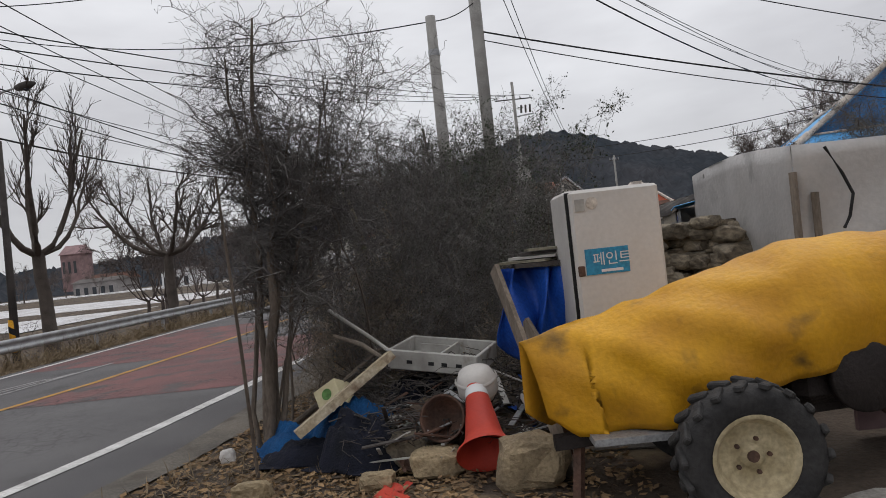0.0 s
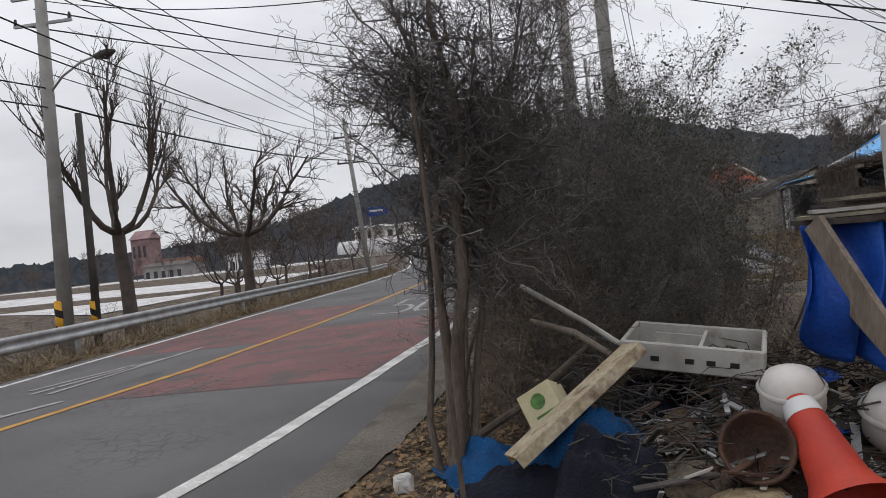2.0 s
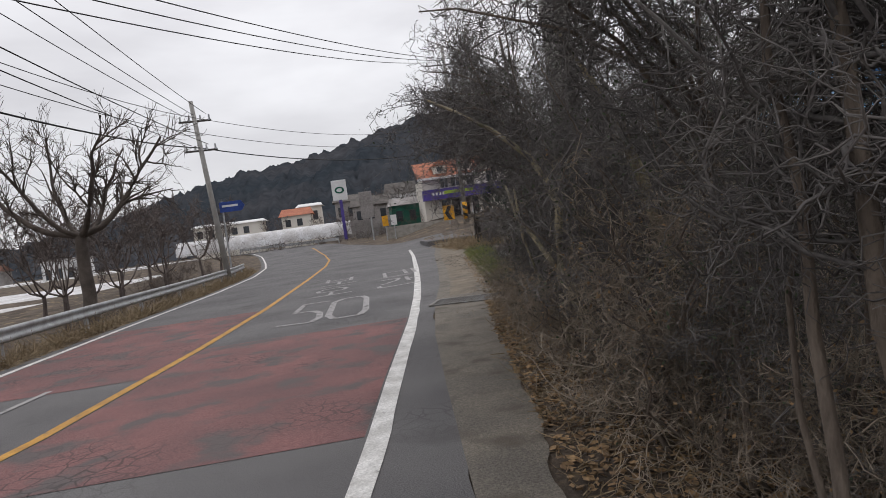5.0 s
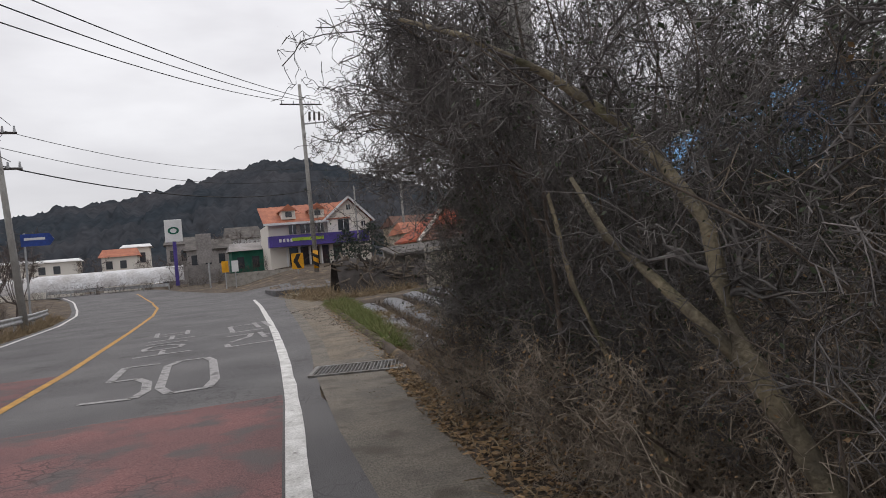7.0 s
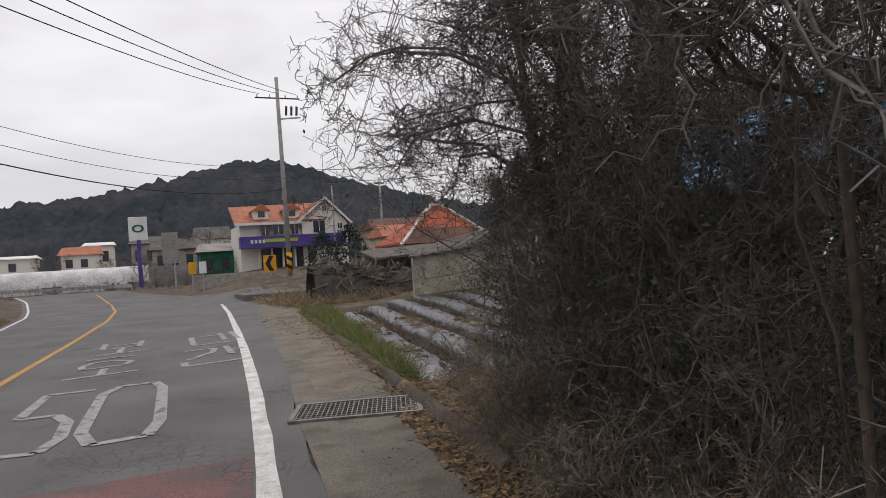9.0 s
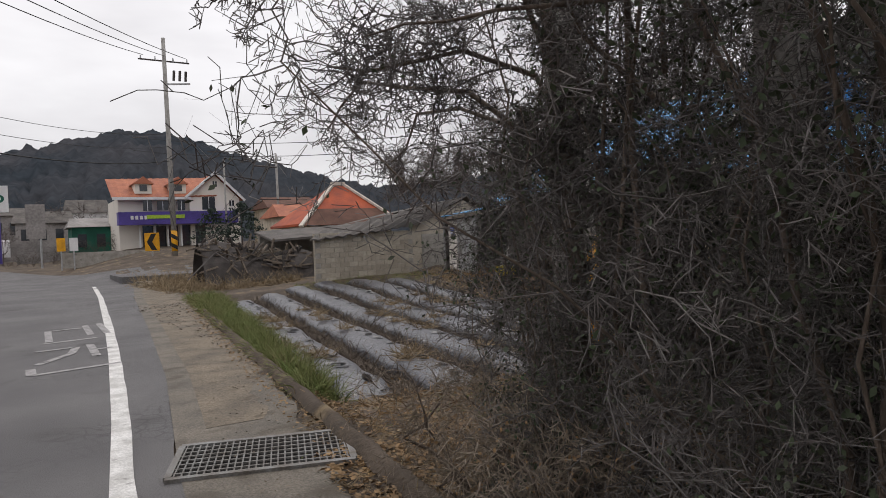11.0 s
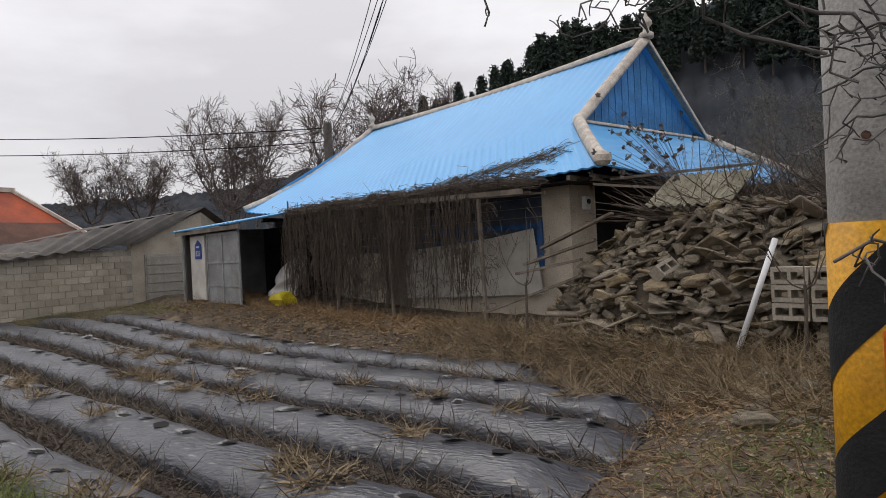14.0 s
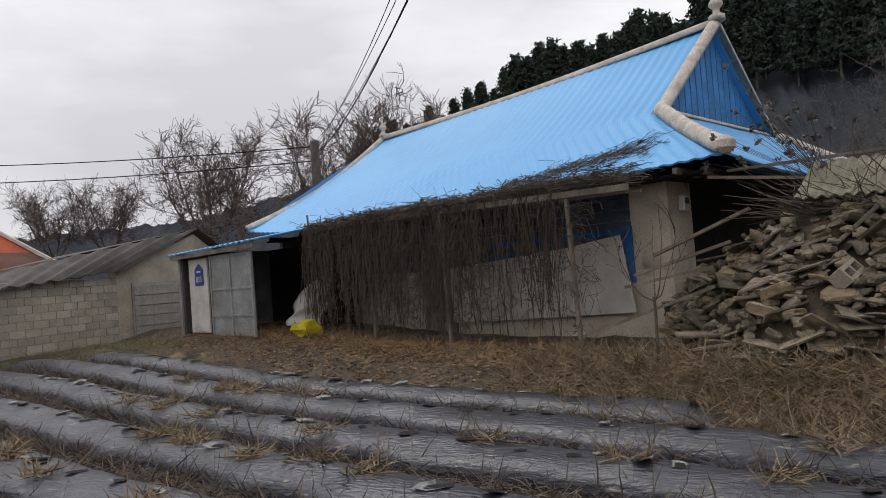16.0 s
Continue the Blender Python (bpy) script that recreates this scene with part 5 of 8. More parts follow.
part("gate_panel", Mesh().box((14.5, 34.36, 1.1), (1.75, 0.05, 1.5), Matrix.Translation((14.5, 34.36, 0)) @ pose(0, 0, 0, 0, 0, -10) @ Matrix.Translation((-14.5, -34.36, 0))), M["concrete"], shed, "pale cement panel door")
# near-black box on the wall paints the shade of an opening
part("opening", Mesh().box((12.2, 34.54, 1.86), (0.5, 0.03, 0.18), Matrix.Translation((12.2, 34.54, 0)) @ pose(0, 0, 0, 0, 0, 4) @ Matrix.Translation((-12.2, -34.54, 0))), M["void_shade"], shed)

# ---- house with an orange-red roof ----
red = thing("red_roofed_house", "old low house with an orange-red hipped roof", "house")
part("wall", Mesh().box((14.9, 46.3, 1.5), (5.0, 4.0, 2.4)), M["plaster"], red)
rx0, rx1, ry0, ry1, rz0 = 12.0, 18.0, 43.8, 49.0, 2.72
part("roof", Mesh().add([(rx0, ry0, rz0), (rx1, ry0, rz0), (rx1, ry1, rz0), (rx0, ry1, rz0), (14.9, 46.4, 4.95), (15.5, 46.4, 4.95), (rx0, ry0, rz0 - 0.12), (rx1, ry0, rz0 - 0.12), (rx1, ry1, rz0 - 0.12), (rx0, ry1, rz0 - 0.12)],
                        [(0, 1, 5, 4), (1, 2, 5), (2, 3, 4, 5), (3, 0, 4), (0, 6, 7, 1), (1, 7, 8, 2), (2, 8, 9, 3), (3, 9, 6, 0), (9, 8, 7, 6)]), M["red_roof"], red, "orange-red painted roof")
part("lower_roof", Mesh().add([(rx0 - 0.2, ry0 - 0.3, 2.6), (rx1, ry0 - 0.3, 2.6), (rx1 - 0.95, ry0 + 0.85, 3.5), (rx0 + 0.95, ry0 + 0.85, 3.5)], [(0, 1, 2, 3)]), M["rust_roof"], red, "rust-brown lower roof skirt")
part("hip_cap", Mesh().beam((rx0 - 0.2, ry0 - 0.3, 2.55), (14.9, 46.4, 5.0), 0.22, 0.12), M["ridge_trim"], red)
part("hip_cap", Mesh().beam((rx1 - 0.2, ry0 - 0.3, 2.55), (15.5, 46.4, 5.0), 0.22, 0.12), M["ridge_trim"], red)
part("ridge_cap", Mesh().beam((14.8, 46.4, 5.0), (15.6, 46.4, 5.0), 0.22, 0.2), M["ridge_trim"], red)
solid("lean_roof", Mesh().add([(9.3, 40.5, 1.9), (15.2, 40.5, 2.2), (15.2, 43.2, 2.65), (9.3, 43.2, 2.35), (9.3, 40.5, 1.8), (15.2, 40.5, 2.1), (15.2, 43.2, 2.55), (9.3, 43.2, 2.25)], [(0, 1, 2, 3), (7, 6, 5, 4), (0, 4, 5, 1), (1, 5, 6, 2), (2, 6, 7, 3), (3, 7, 4, 0)]), M["slate"], "low dark tin roof beside the red-roofed house", "roof", kind="structure")
solid("wall", Mesh().box((12.2, 42.8, 1.1), (5.6, 0.2, 2.2)), M["concrete"], "grey wall under the low tin roof", "wall", kind="structure")


# ---- the field ----
rng = np.random.default_rng(61)


def row_x(c, y): return c + 0.178 * (y - 17)


hole_me, rag_me = [], []
for k in range(3):
    pts = [(0.085 * (0.7 + 0.5 * rng.random()) * math.cos(a), 0.12 * (0.7 + 0.5 * rng.random()) * math.sin(a)) for a in np.linspace(0, 2 * np.pi, 9, endpoint=False)]
    ms = Mesh().add([(0, 0, 0.004)] + [(px, py, 0.005) for px, py in pts], [(0, 1 + i, 1 + (i + 1) % 9) for i in range(9)])
    # flat dark disc paints the shaded soil within a planting hole
    hole_me.append(ms.data("hole", M["void_shade"]))
    lip = [(px * (1.2 + 0.5 * float(rng.random())), py * (1.2 + 0.5 * float(rng.random())), 0.006 + 0.03 * float(rng.random())) for px, py in pts[:6]]
    rag = Mesh().add([(px, py, 0.006) for px, py in pts[:6]] + lip, [(i, i + 1, i + 7, i + 6) for i in range(5)])
    rag_me.append(rag.data("torn_film", M["torn_film"]))
for c, y0, y1 in ((2.72, 17.4, 31.5), (3.82, 16.9, 33), (4.95, 16.8, 34), (6.05, 16.8, 34), (7.12, 17.0, 33.5), (8.15, 18.6, 32)):
    seed = float(rng.uniform(0, 90))

    def bed(s, t, c=c, y0=y0, y1=y1, seed=seed):
        y = y0 + (y1 - y0) * s
        a = math.pi * t
        end = min(1.0, (y - y0) / 0.5 + 0.15, (y1 - y) / 0.5 + 0.15)
        wv = 0.05 * noise.noise(Vector((y * 0.8, seed, 0)))
        x = row_x(c, y) - math.cos(a) * (0.37 + 0.07 * noise.noise(Vector((y * 1.7, seed, 9 if t < 0.5 else 4)))) + wv
        h = 0.20 * max(0.0, math.sin(a)) ** 0.55 * end
        h += (0.035 * noise.noise(Vector((x * 2.5, y * 1.6, seed))) + 0.014 * noise.noise(Vector((x * 9, y * 5, seed)))) * math.sin(a)
        return (x, y, float(ground_z(row_x(c, y), y)) + h - 0.01)

    bed_ob = thing("mulch_bed", "raised field bed covered with shiny dark plastic mulch film", "field bed", None, "mulched field beds")
    part("film", Mesh().sheet(bed, 150, 12), M["film"], bed_ob, smooth=True)
    y = y0 + 0.4
    while y < min(y1 - 0.4, 30):
        hs, ht = (y - y0) / (y1 - y0), 0.58 + float(rng.uniform(-0.06, 0.06))
        p, pa, pb = (Vector(bed(a, b)) for a, b in ((hs, ht), (hs + 0.006, ht), (hs, ht + 0.06)))
        nrm = (pb - p).cross(pa - p).normalized()
        nrm = nrm if nrm.z > 0 else -nrm
        ob = new("hole", hole_me[int(rng.integers(3))])
        ob.parent = bed_ob
        ob.matrix_basis = Matrix.Translation(p + nrm * 0.004) @ nrm.to_track_quat("Z", "Y").to_matrix().to_4x4() @ pose(0, 0, 0, 0, 0, float(rng.uniform(-60, 60))) @ Matrix.Scale(float(rng.uniform(0.45, 0.95)), 4)
        if rng.random() < 0.6:
            rg = new("torn_film", rag_me[int(rng.integers(3))])
            rg.parent, rg.matrix_basis = bed_ob, ob.matrix_basis.copy()
        y += float(rng.uniform(0.22, 0.75))


def scatter(name, material, label, category, count, place, length, width, upright=0.1, seed=0, curl=0.4):
    """Blades, straws or leaves lying and standing about, too many to count."""
    g = np.random.default_rng(seed)
    xy = place(g, count)
    P = np.zeros((count, 4, 3))
    P[:, 0, :2] = xy
    P[:, 0, 2] = ground_z(xy[:, 0], xy[:, 1]) + 0.004
    d = g.normal(size=(count, 3))
    d[:, 2] = np.abs(d[:, 2]) * upright + 0.05
    d /= np.linalg.norm(d, axis=1, keepdims=True)
    L = g.uniform(length[0], length[1], count)
    for q in range(1, 4):
        d = d + g.normal(size=(count, 3)) * curl * 0.4
        d[:, 2] -= 0.10 * q * (upright > 0.5)
        d /= np.linalg.norm(d, axis=1, keepdims=True)
        P[:, q] = P[:, q - 1] + d * (L / 3)[:, None]
    low = ground_z(P[:, :, 0], P[:, :, 1]) + 0.006
    P[:, :, 2] = np.maximum(P[:, :, 2], low)
    R = g.uniform(width[0], width[1], count)[:, None] * np.array((1, 0.9, 0.7, 0.3))[None, :]
    ob = new(name, fast_mesh(name, *ribbons(P, R * 1.4, g), material))
    return tagged(ob, label, category, kind="stuff")


def leaf_litter(name, material, label, count, place, size, seed):
    g = np.random.default_rng(seed)
    xy = place(g, count)
    c = np.stack([xy[:, 0], xy[:, 1], ground_z(xy[:, 0], xy[:, 1]) + 0.012 + 0.03 * g.random(count)], 1)
    v, q = leaf_cloud(g, c, size, 1.2)
    v[:, 2] = c[:, 2].repeat(4) + (v[:, 2] - c[:, 2].repeat(4)) * 0.35
    ob = new(name, fast_mesh(name, v, q, material))
    return tagged(ob, label, "leaf litter", kind="stuff")


def strip(x0, x1, ya, yb):
    return lambda g, n: (lambda y: np.stack([x0(y) + (x1(y) - x0(y)) * g.random(n), y], 1))(g.uniform(ya, yb, n))


scatter("green_grass", M["grass"], "strip of lush green grass between shoulder and field", "grass", 15000, strip(lambda y: 2.02 + 0.125 * (y - 17), lambda y: 2.48 + 0.165 * (y - 17), 17.3, 34), (0.14, 0.42), (0.002, 0.005), 1.4, 71)
scatter("dry_grass", M["straw"], "dry straw-coloured grass and stalks beside the field", "grass", 9000, lambda g, n: np.array([W(a, b)[:2] for a, b in zip(g.uniform(17.0, 23.5, n), 3.1 + 1.7 * g.random(n))]), (0.12, 0.5), (0.002, 0.005), 0.35, 72)
scatter("dry_grass", M["dry_leaf"], "brown dead weeds along the foot of the lattice", "grass", 6000, lambda g, n: np.array([W(a, b)[:2] for a, b in zip(g.uniform(23, 33.5, n), 3.9 + 1.3 * g.random(n))]), (0.1, 0.4), (0.002, 0.005), 0.6, 73)
scatter("dry_grass", M["straw"], "thin dry grass before the sheds", "grass", 5000, lambda g, n: np.array([W(a, b)[:2] for a, b in zip(g.uniform(24, 36, n), 2.6 + 1.6 * g.random(n))]), (0.05, 0.2), (0.0015, 0.004), 0.5, 731)
scatter("green_grass", M["grass"], "thin green grass before the sheds", "grass", 5000, lambda g, n: np.array([W(a, b)[:2] for a, b in zip(g.uniform(32.5, 36, n), -1.5 + 5 * g.random(n))]), (0.05, 0.16), (0.0015, 0.004), 0.7, 732)
leaf_litter("fallen_leaves", M["dry_leaf"], "brown dead leaves along the foot of the house", 5000, lambda g, n: np.array([W(a, b)[:2] for a, b in zip(g.uniform(22, 34, n), 3.0 + 2.2 * g.random(n))]), (0.02, 0.06), 94)
leaf_litter("soil_clods", M["soil"], "dark clods of soil in the furrows", 6000, lambda g, n: np.stack([g.uniform(2.2, 11, n), g.uniform(16.6, 32, n)], 1), (0.02, 0.05), 95)
scatter("dry_grass", M["straw"], "dry yellow grass under the guard rail", "grass", 9000, strip(lambda y: left_x(y) - 1.3, lambda y: left_x(y) - 0.4, 2, 48), (0.2, 0.6), (0.003, 0.007), 1.3, 74)
scatter("dry_grass", M["straw"], "thin dry grass on the roadside verge", "grass", 5000, strip(lambda y: pave_x(y) + np.interp(y, (2, 6, 14), (0.35, 0.5, 0.9)), lambda y: 1.5 + 0.05 * y, 2.5, 14.5), (0.05, 0.22), (0.0015, 0.004), 0.5, 75)
for c in (3.27, 4.38, 5.5, 6.58, 7.63):
    scatter("crop_residue", M["bark"], "withered crop stalks lying in the furrow", "plant litter", 4200, strip(lambda y, c=c: row_x(c, y) - 0.27, lambda y, c=c: row_x(c, y) + 0.22, 16.7, 32), (0.08, 0.42), (0.002, 0.006), 0.35, int(80 + c * 10))
leaf_litter("fallen_leaves", M["dry_leaf"], "fallen brown leaves on the verge under the hedge", 14000, strip(lambda y: pave_x(y) + np.interp(y, (2, 6, 14), (0.3, 0.5, 0.9)), lambda y: 2.0 + 0.05 * y, 2.0, 15.2), (0.018, 0.05), 91)
leaf_litter("fallen_leaves", M["dry_leaf"], "fallen brown leaves round the scrap heap", 3000, lambda g, n: np.stack([g.uniform(0.3, 3.2, n), g.uniform(2.0, 4.6, n)], 1), (0.018, 0.05), 92)
leaf_litter("fallen_leaves", M["straw"], "pale dead leaves and scraps on the field edge", 2500, lambda g, n: np.stack([g.uniform(2.0, 8.5, n), g.uniform(14.8, 17.2, n)], 1), (0.012, 0.034), 93)
scatter("dry_grass", M["straw"], "matted pale dry grass before the rubble heap", "grass", 8000, lambda g, n: np.array([W(a, b)[:2] for a, b in zip(g.uniform(16.2, 22.0, n), 2.5 + 1.9 * g.random(n))]), (0.2, 0.6), (0.002, 0.005), 0.3, 99)
leaf_litter("fallen_leaves", M["dry_leaf"], "brown leaves in the grass before the rubble heap", 3500, lambda g, n: np.array([W(a, b)[:2] for a, b in zip(g.uniform(15.5, 22.0, n), 2.0 + 2.4 * g.random(n))]), (0.02, 0.06), 100)
scatter("dry_grass", M["dry_leaf"], "dry weeds at the near end of the field", "grass", 5000, lambda g, n: np.stack([g.uniform(2.0, 8.5, n), g.uniform(14.2, 17.0, n)], 1), (0.06, 0.3), (0.0015, 0.004), 0.6, 76)
scatter("green_weeds", M["grass"], "low green weeds at the near end of the field", "grass", 2500, lambda g, n: np.stack([g.normal(5.6, 1.2, n), g.normal(15.6, 0.5, n)], 1), (0.04, 0.14), (0.002, 0.005), 0.8, 77)
g = np.random.default_rng(62)
for i in range(42):
    y = float(g.uniform(17.3, 27))
    x = row_x((2.72, 3.82, 4.95, 6.05, 7.12)[i % 5], y) + float(g.normal(0, 0.12))
    n = 60
    clump = scatter("stalk_clump", M["straw"], "bleached withered plant left on the mulch film", "plant litter", n, lambda gg, nn, x=x, y=y: np.stack([gg.normal(x, 0.09, nn), gg.normal(y, 0.09, nn)], 1), (0.10, 0.30), (0.003, 0.006), 0.5, 200 + i)
    clump.location.z = 0.19
leaf_litter("grit", M["dust"], "crumbs of earth and grit along the sandy shoulder", 2500, strip(lambda y: pave_x(y) + 0.35, lambda y: pave_x(y) + 1.35, 13.0, 34), (0.006, 0.022), 96)
leaf_litter("fallen_leaves", M["dry_leaf"], "dead leaves and straw against the kerb", 2600, strip(lambda y: 1.0 + 0.135 * (y - 12.7), lambda y: 1.7 + 0.135 * (y - 12.7), 13.0, 30), (0.014, 0.04), 97)
scatter("dry_grass", M["straw"], "short dry grass along the kerb", "grass", 3500, strip(lambda y: 1.15 + 0.135 * (y - 12.7), lambda y: 1.75 + 0.135 * (y - 12.7), 14.5, 32), (0.04, 0.16), (0.0015, 0.004), 0.6, 98)
# stones and litter by the field's near end
stone_me = [rock(np.random.default_rng(300 + i), (1, 1, 1), 0.3, 2).data("stone", M["dark_stone"]) for i in range(8)]
for i in range(26):
    x, y = float(g.uniform(5.5, 8.6)), float(g.uniform(14.0, 16.4))
    ob = new("stone", stone_me[i % 8])
    sz = float(g.uniform(0.08, 0.26))
    ob.matrix_basis = Matrix.LocRotScale((x, y, float(ground_z(x, y)) - 0.01), Euler((0, 0, float(g.uniform(0, 6)))), (sz * 1.4, sz, sz * 0.5))
    tagged(ob, "tan field stone lying in the weeds", "stone", "loose stones")

# ---- rubble heap ----
heap = thing("rubble_heap", "heap of broken stones, roof tiles, blocks and boards beside the house", "rubble heap", HOUSE)


def heap_at(u, t):
    v0 = 4.35 + 1.1 * float(ss(u, 20.0, 22.4))
    top = float(np.interp(u, (14, 17, 18.6, 20, 21, 22, 22.6), (1.6, 1.85, 2.05, 1.95, 1.75, 1.2, 0.4)))
    return (u, v0 + 1.35 * t, 0.22 + (top - 0.22) * t ** 0.85)


part("mound", Mesh().sheet(lambda s, t: tuple(np.array(heap_at(14 + 8.6 * s, min(t * 1.5, 1.0))) + np.array((0, max(0, t * 1.5 - 1) * 3, -0.15))), 40, 14), M["soil"], heap, "earth and small rubble")
stone_tan = [rock(np.random.default_rng(330 + i), (1, 1, 1), 0.28, 2).data("stone", M["rock"]) for i in range(5)]
stone_pale = [rock(np.random.default_rng(350 + i), (1, 1, 1), 0.28, 2).data("stone", M["pale_rock"]) for i in range(3)]
slab_me = Mesh().sheet(lambda s, t: (s - 0.5, t - 0.5, 0.10 * math.sin(math.pi * t)), 4, 6, 0.12).data("roof_tile", M["dark_stone"])
blk = Mesh().box((0, 0, 0), (0.39, 0.19, 0.05)).box((0, 0, 0.14), (0.39, 0.19, 0.05))
for bx in (-0.18, 0, 0.18):
    blk.box((bx, 0, 0.07), (0.035, 0.19, 0.091))
block_me = blk.data("hollow_block", M["block"])
plank_me = Mesh().box((0, 0, 0), (1.0, 0.14, 0.05), bev=0.012).data("board", M["wood"])
for i in range(285):
    u = float(g.uniform(14.6, 22.2))
    t = float(g.random()) ** 0.9
    p = heap_at(u, t)
    kind = g.random()
    rot = Euler((float(g.normal(0, 0.34)), float(g.normal(0, 0.34)), float(g.normal(0, 0.8))))
    if kind < 0.50:
        me = (stone_me + stone_tan * 2 + stone_pale)[int(g.integers(0, 21))]
        a = float(g.uniform(0.16, 0.42))
        sc = (a, a * 0.8, a * float(g.uniform(0.2, 0.4)))
        nm = "stone"
    elif kind < 0.90:
        me, nm = slab_me, "roof_tile"
        a = float(g.uniform(0.25, 0.5))
        sc = (a * 1.3, a, 0.45 * a)
    elif kind < 0.93:
        me, nm, sc = block_me, "hollow_block", (1, 1, 1)
    else:
        me, nm = plank_me, "board"
        sc = (float(g.uniform(0.6, 1.3)), 1, 1)
    ob = new(nm, me)
    ob.parent = heap
    ob.matrix_basis = Matrix.LocRotScale((p[0], p[1], p[2] - 0.06), rot, sc)
sv_, sf_ = [], []
for i in range(700):
    p = heap_at(float(g.uniform(14.6, 22.3)), float(g.random()) ** 0.9)
    a = float(g.uniform(0.05, 0.16))
    q = rock(np.random.default_rng(900 + i % 12), (a * 1.5, a, a * 0.6), 0.3, 1)
    m = Matrix.Translation((p[0], p[1], p[2] - 0.01)) @ Euler((float(g.normal(0, 0.4)), float(g.normal(0, 0.4)), float(g.uniform(0, 6)))).to_matrix().to_4x4()
    o = len(sv_)
    sv_ += [m @ Vector(c) for c in q.v]
    sf_ += [tuple(k + o for k in f) for f in q.f]
part("small_rubble", Mesh().add(sv_, sf_), M["dark_stone"], heap, kind="stuff")
for i in range(9):
    ob = new("hollow_block", block_me)
    ob.parent = heap
    ob.matrix_basis = Matrix.LocRotScale((17.75 - 0.42 * (i % 3), 4.38, 0.62 + 0.2 * (i // 3)), Euler((0, 0, 0.04 * (i % 2))), (1, 1, 1))
for p, q, w in (((22.9, 4.7, 0.45), (21.2, 5.2, 1.05), 0.12), ((22.0, 5.2, 1.5), (20.8, 5.5, 2.0), 0.16), ((22.2, 5.0, 1.25), (21.0, 5.3, 1.6), 0.14), ((22.3, 4.9, 1.1), (21.2, 5.2, 1.3), 0.12), ((21.6, 6.2, 2.55), (19.6, 6.4, 2.25), 0.10), ((21.4, 6.4, 2.62), (19.0, 6.6, 2.6), 0.06)):
    part("board", Mesh().beam(p, q, w, 0.04), M["wood"], heap, "weathered grey board")
part("corrugated_sheet", Mesh().sheet(lambda s, t: (20.3 - 1.3 * s, 5.6 + 0.9 * t, 2.05 + 0.5 * t - 0.05 * s + 0.02 * math.sin(s * 60)), 60, 3, 0.015), M["corrugated"], heap, "mossy corrugated cement sheet")
pipe = Mesh().tube([HOUSE @ Vector((18.32, 4.2, 0.22)), HOUSE @ Vector((18.05, 4.72, 1.5))], 0.035, 12)
solid("white_pipe", pipe, M["sign_white"], "long white plastic pipe leaning on the rubble heap", "pipe", smooth=True)
scatter("brush_heap", M["bark"], "heap of cut brushwood behind the rubble", "brushwood", 2600, lambda gg, n: np.array([W(a, b)[:2] for a, b in zip(gg.uniform(16, 20.4, n), 5.7 + 1.6 * gg.random(n))]), (0.5, 1.3), (0.004, 0.009), 0.35, 78)
bpy.data.objects["brush_heap"].location.z = 1.65
for u, v, k, s in ((18.9, 9.0, 0, 1.0), (17.6, 8.6, 1, 1.05), (16.3, 8.2, 2, 1.1), (15.2, 9.2, 0, 1.1), (20.0, 10.5, 1, 0.95), (17.0, 10.5, 2, 1.2), (19.6, 7.7, 1, 0.72), (18.3, 7.3, 0, 0.85), (17.0, 7.1, 1, 0.9), (15.7, 7.3, 0, 0.95), (14.5, 7.8, 1, 1.1), (13.4, 8.6, 0, 1.1)):
    shrub("thorn_shrub", INNER[k % 2], Matrix.Translation(W(u, v, 0.25)) @ pose(0, 0, 0, 0, 0, 50 * u) @ Matrix.Scale(s, 4), "tall leafless thicket behind the rubble heap", "thicket shrubs")
SAP = bare_tree(47, 1.9, 0.5, 0.022, 0.8, (4, 8, 14, 10), M["bark"], 0.5, 0.3, 0.004)
for u, v in ((21.6, 4.3), (17.55, 4.1)):
    tree("sapling", SAP, Matrix.Translation(W(u, v, 0.2)), "thin bare sapling before the rubble heap", "saplings")
# black seed heads of a weed against the roof
gg = np.random.default_rng(66)
hd = np.array([W(20.6 + 0.9 * a, 6.3 + 0.8 * b, 3.05 + 0.55 * c) for a, b, c in gg.normal(0, 0.5, (60, 3))])
n = len(hd)
P = np.zeros((n, 4, 3))
for q in range(4):
    P[:, q] = np.array(W(20.3, 7.0, 2.3)) * (1 - q / 3) + hd * q / 3
weed = thing("dry_weed", "tall dry weed with dark seed heads before the blue gable", "weed")
wv, wq = tubes(P, np.full((n, 4), 0.004), 3)
st = new("stalk", fast_mesh("stalk", wv, wq, M["twig"]))
st.parent = weed
tagged(st, kind="stuff")
sv, sq = leaf_cloud(gg, np.repeat(hd, 6, 0) + gg.normal(0, 0.02, (n * 6, 3)), (0.025, 0.05), 1.4)
sh = new("seed_head", fast_mesh("seed_head", sv, sq, M["twig"]))
sh.parent = weed
tagged(sh, kind="stuff")

# ---- roadside poles ----
hz = thing("utility_pole", "thick concrete utility pole wrapped in a yellow and black warning sleeve", "utility pole", Matrix.Translation((4.02, 15.1, 0)))
part("shaft", Mesh().tube([(0, 0, -0.2), (0, 0, 1.6), (-0.03, 0, 3.7)], (0.20, 0.193, 0.18), 24), M["pole"], hz, "grey concrete shaft", smooth=True)


def sleeve(z0, z1, r, a0, material, name, label):
    """A spiral band round the pole."""
    return part(name, Mesh().sheet(lambda s, t: (r * math.cos(a0 + 2 * math.pi * s), r * math.sin(a0 + 2 * math.pi * s), min(max(z0 + (z1 - z0) * t + 1.3 * s, 0.12), 1.6)), 48, 2), material, hz, label, smooth=True)


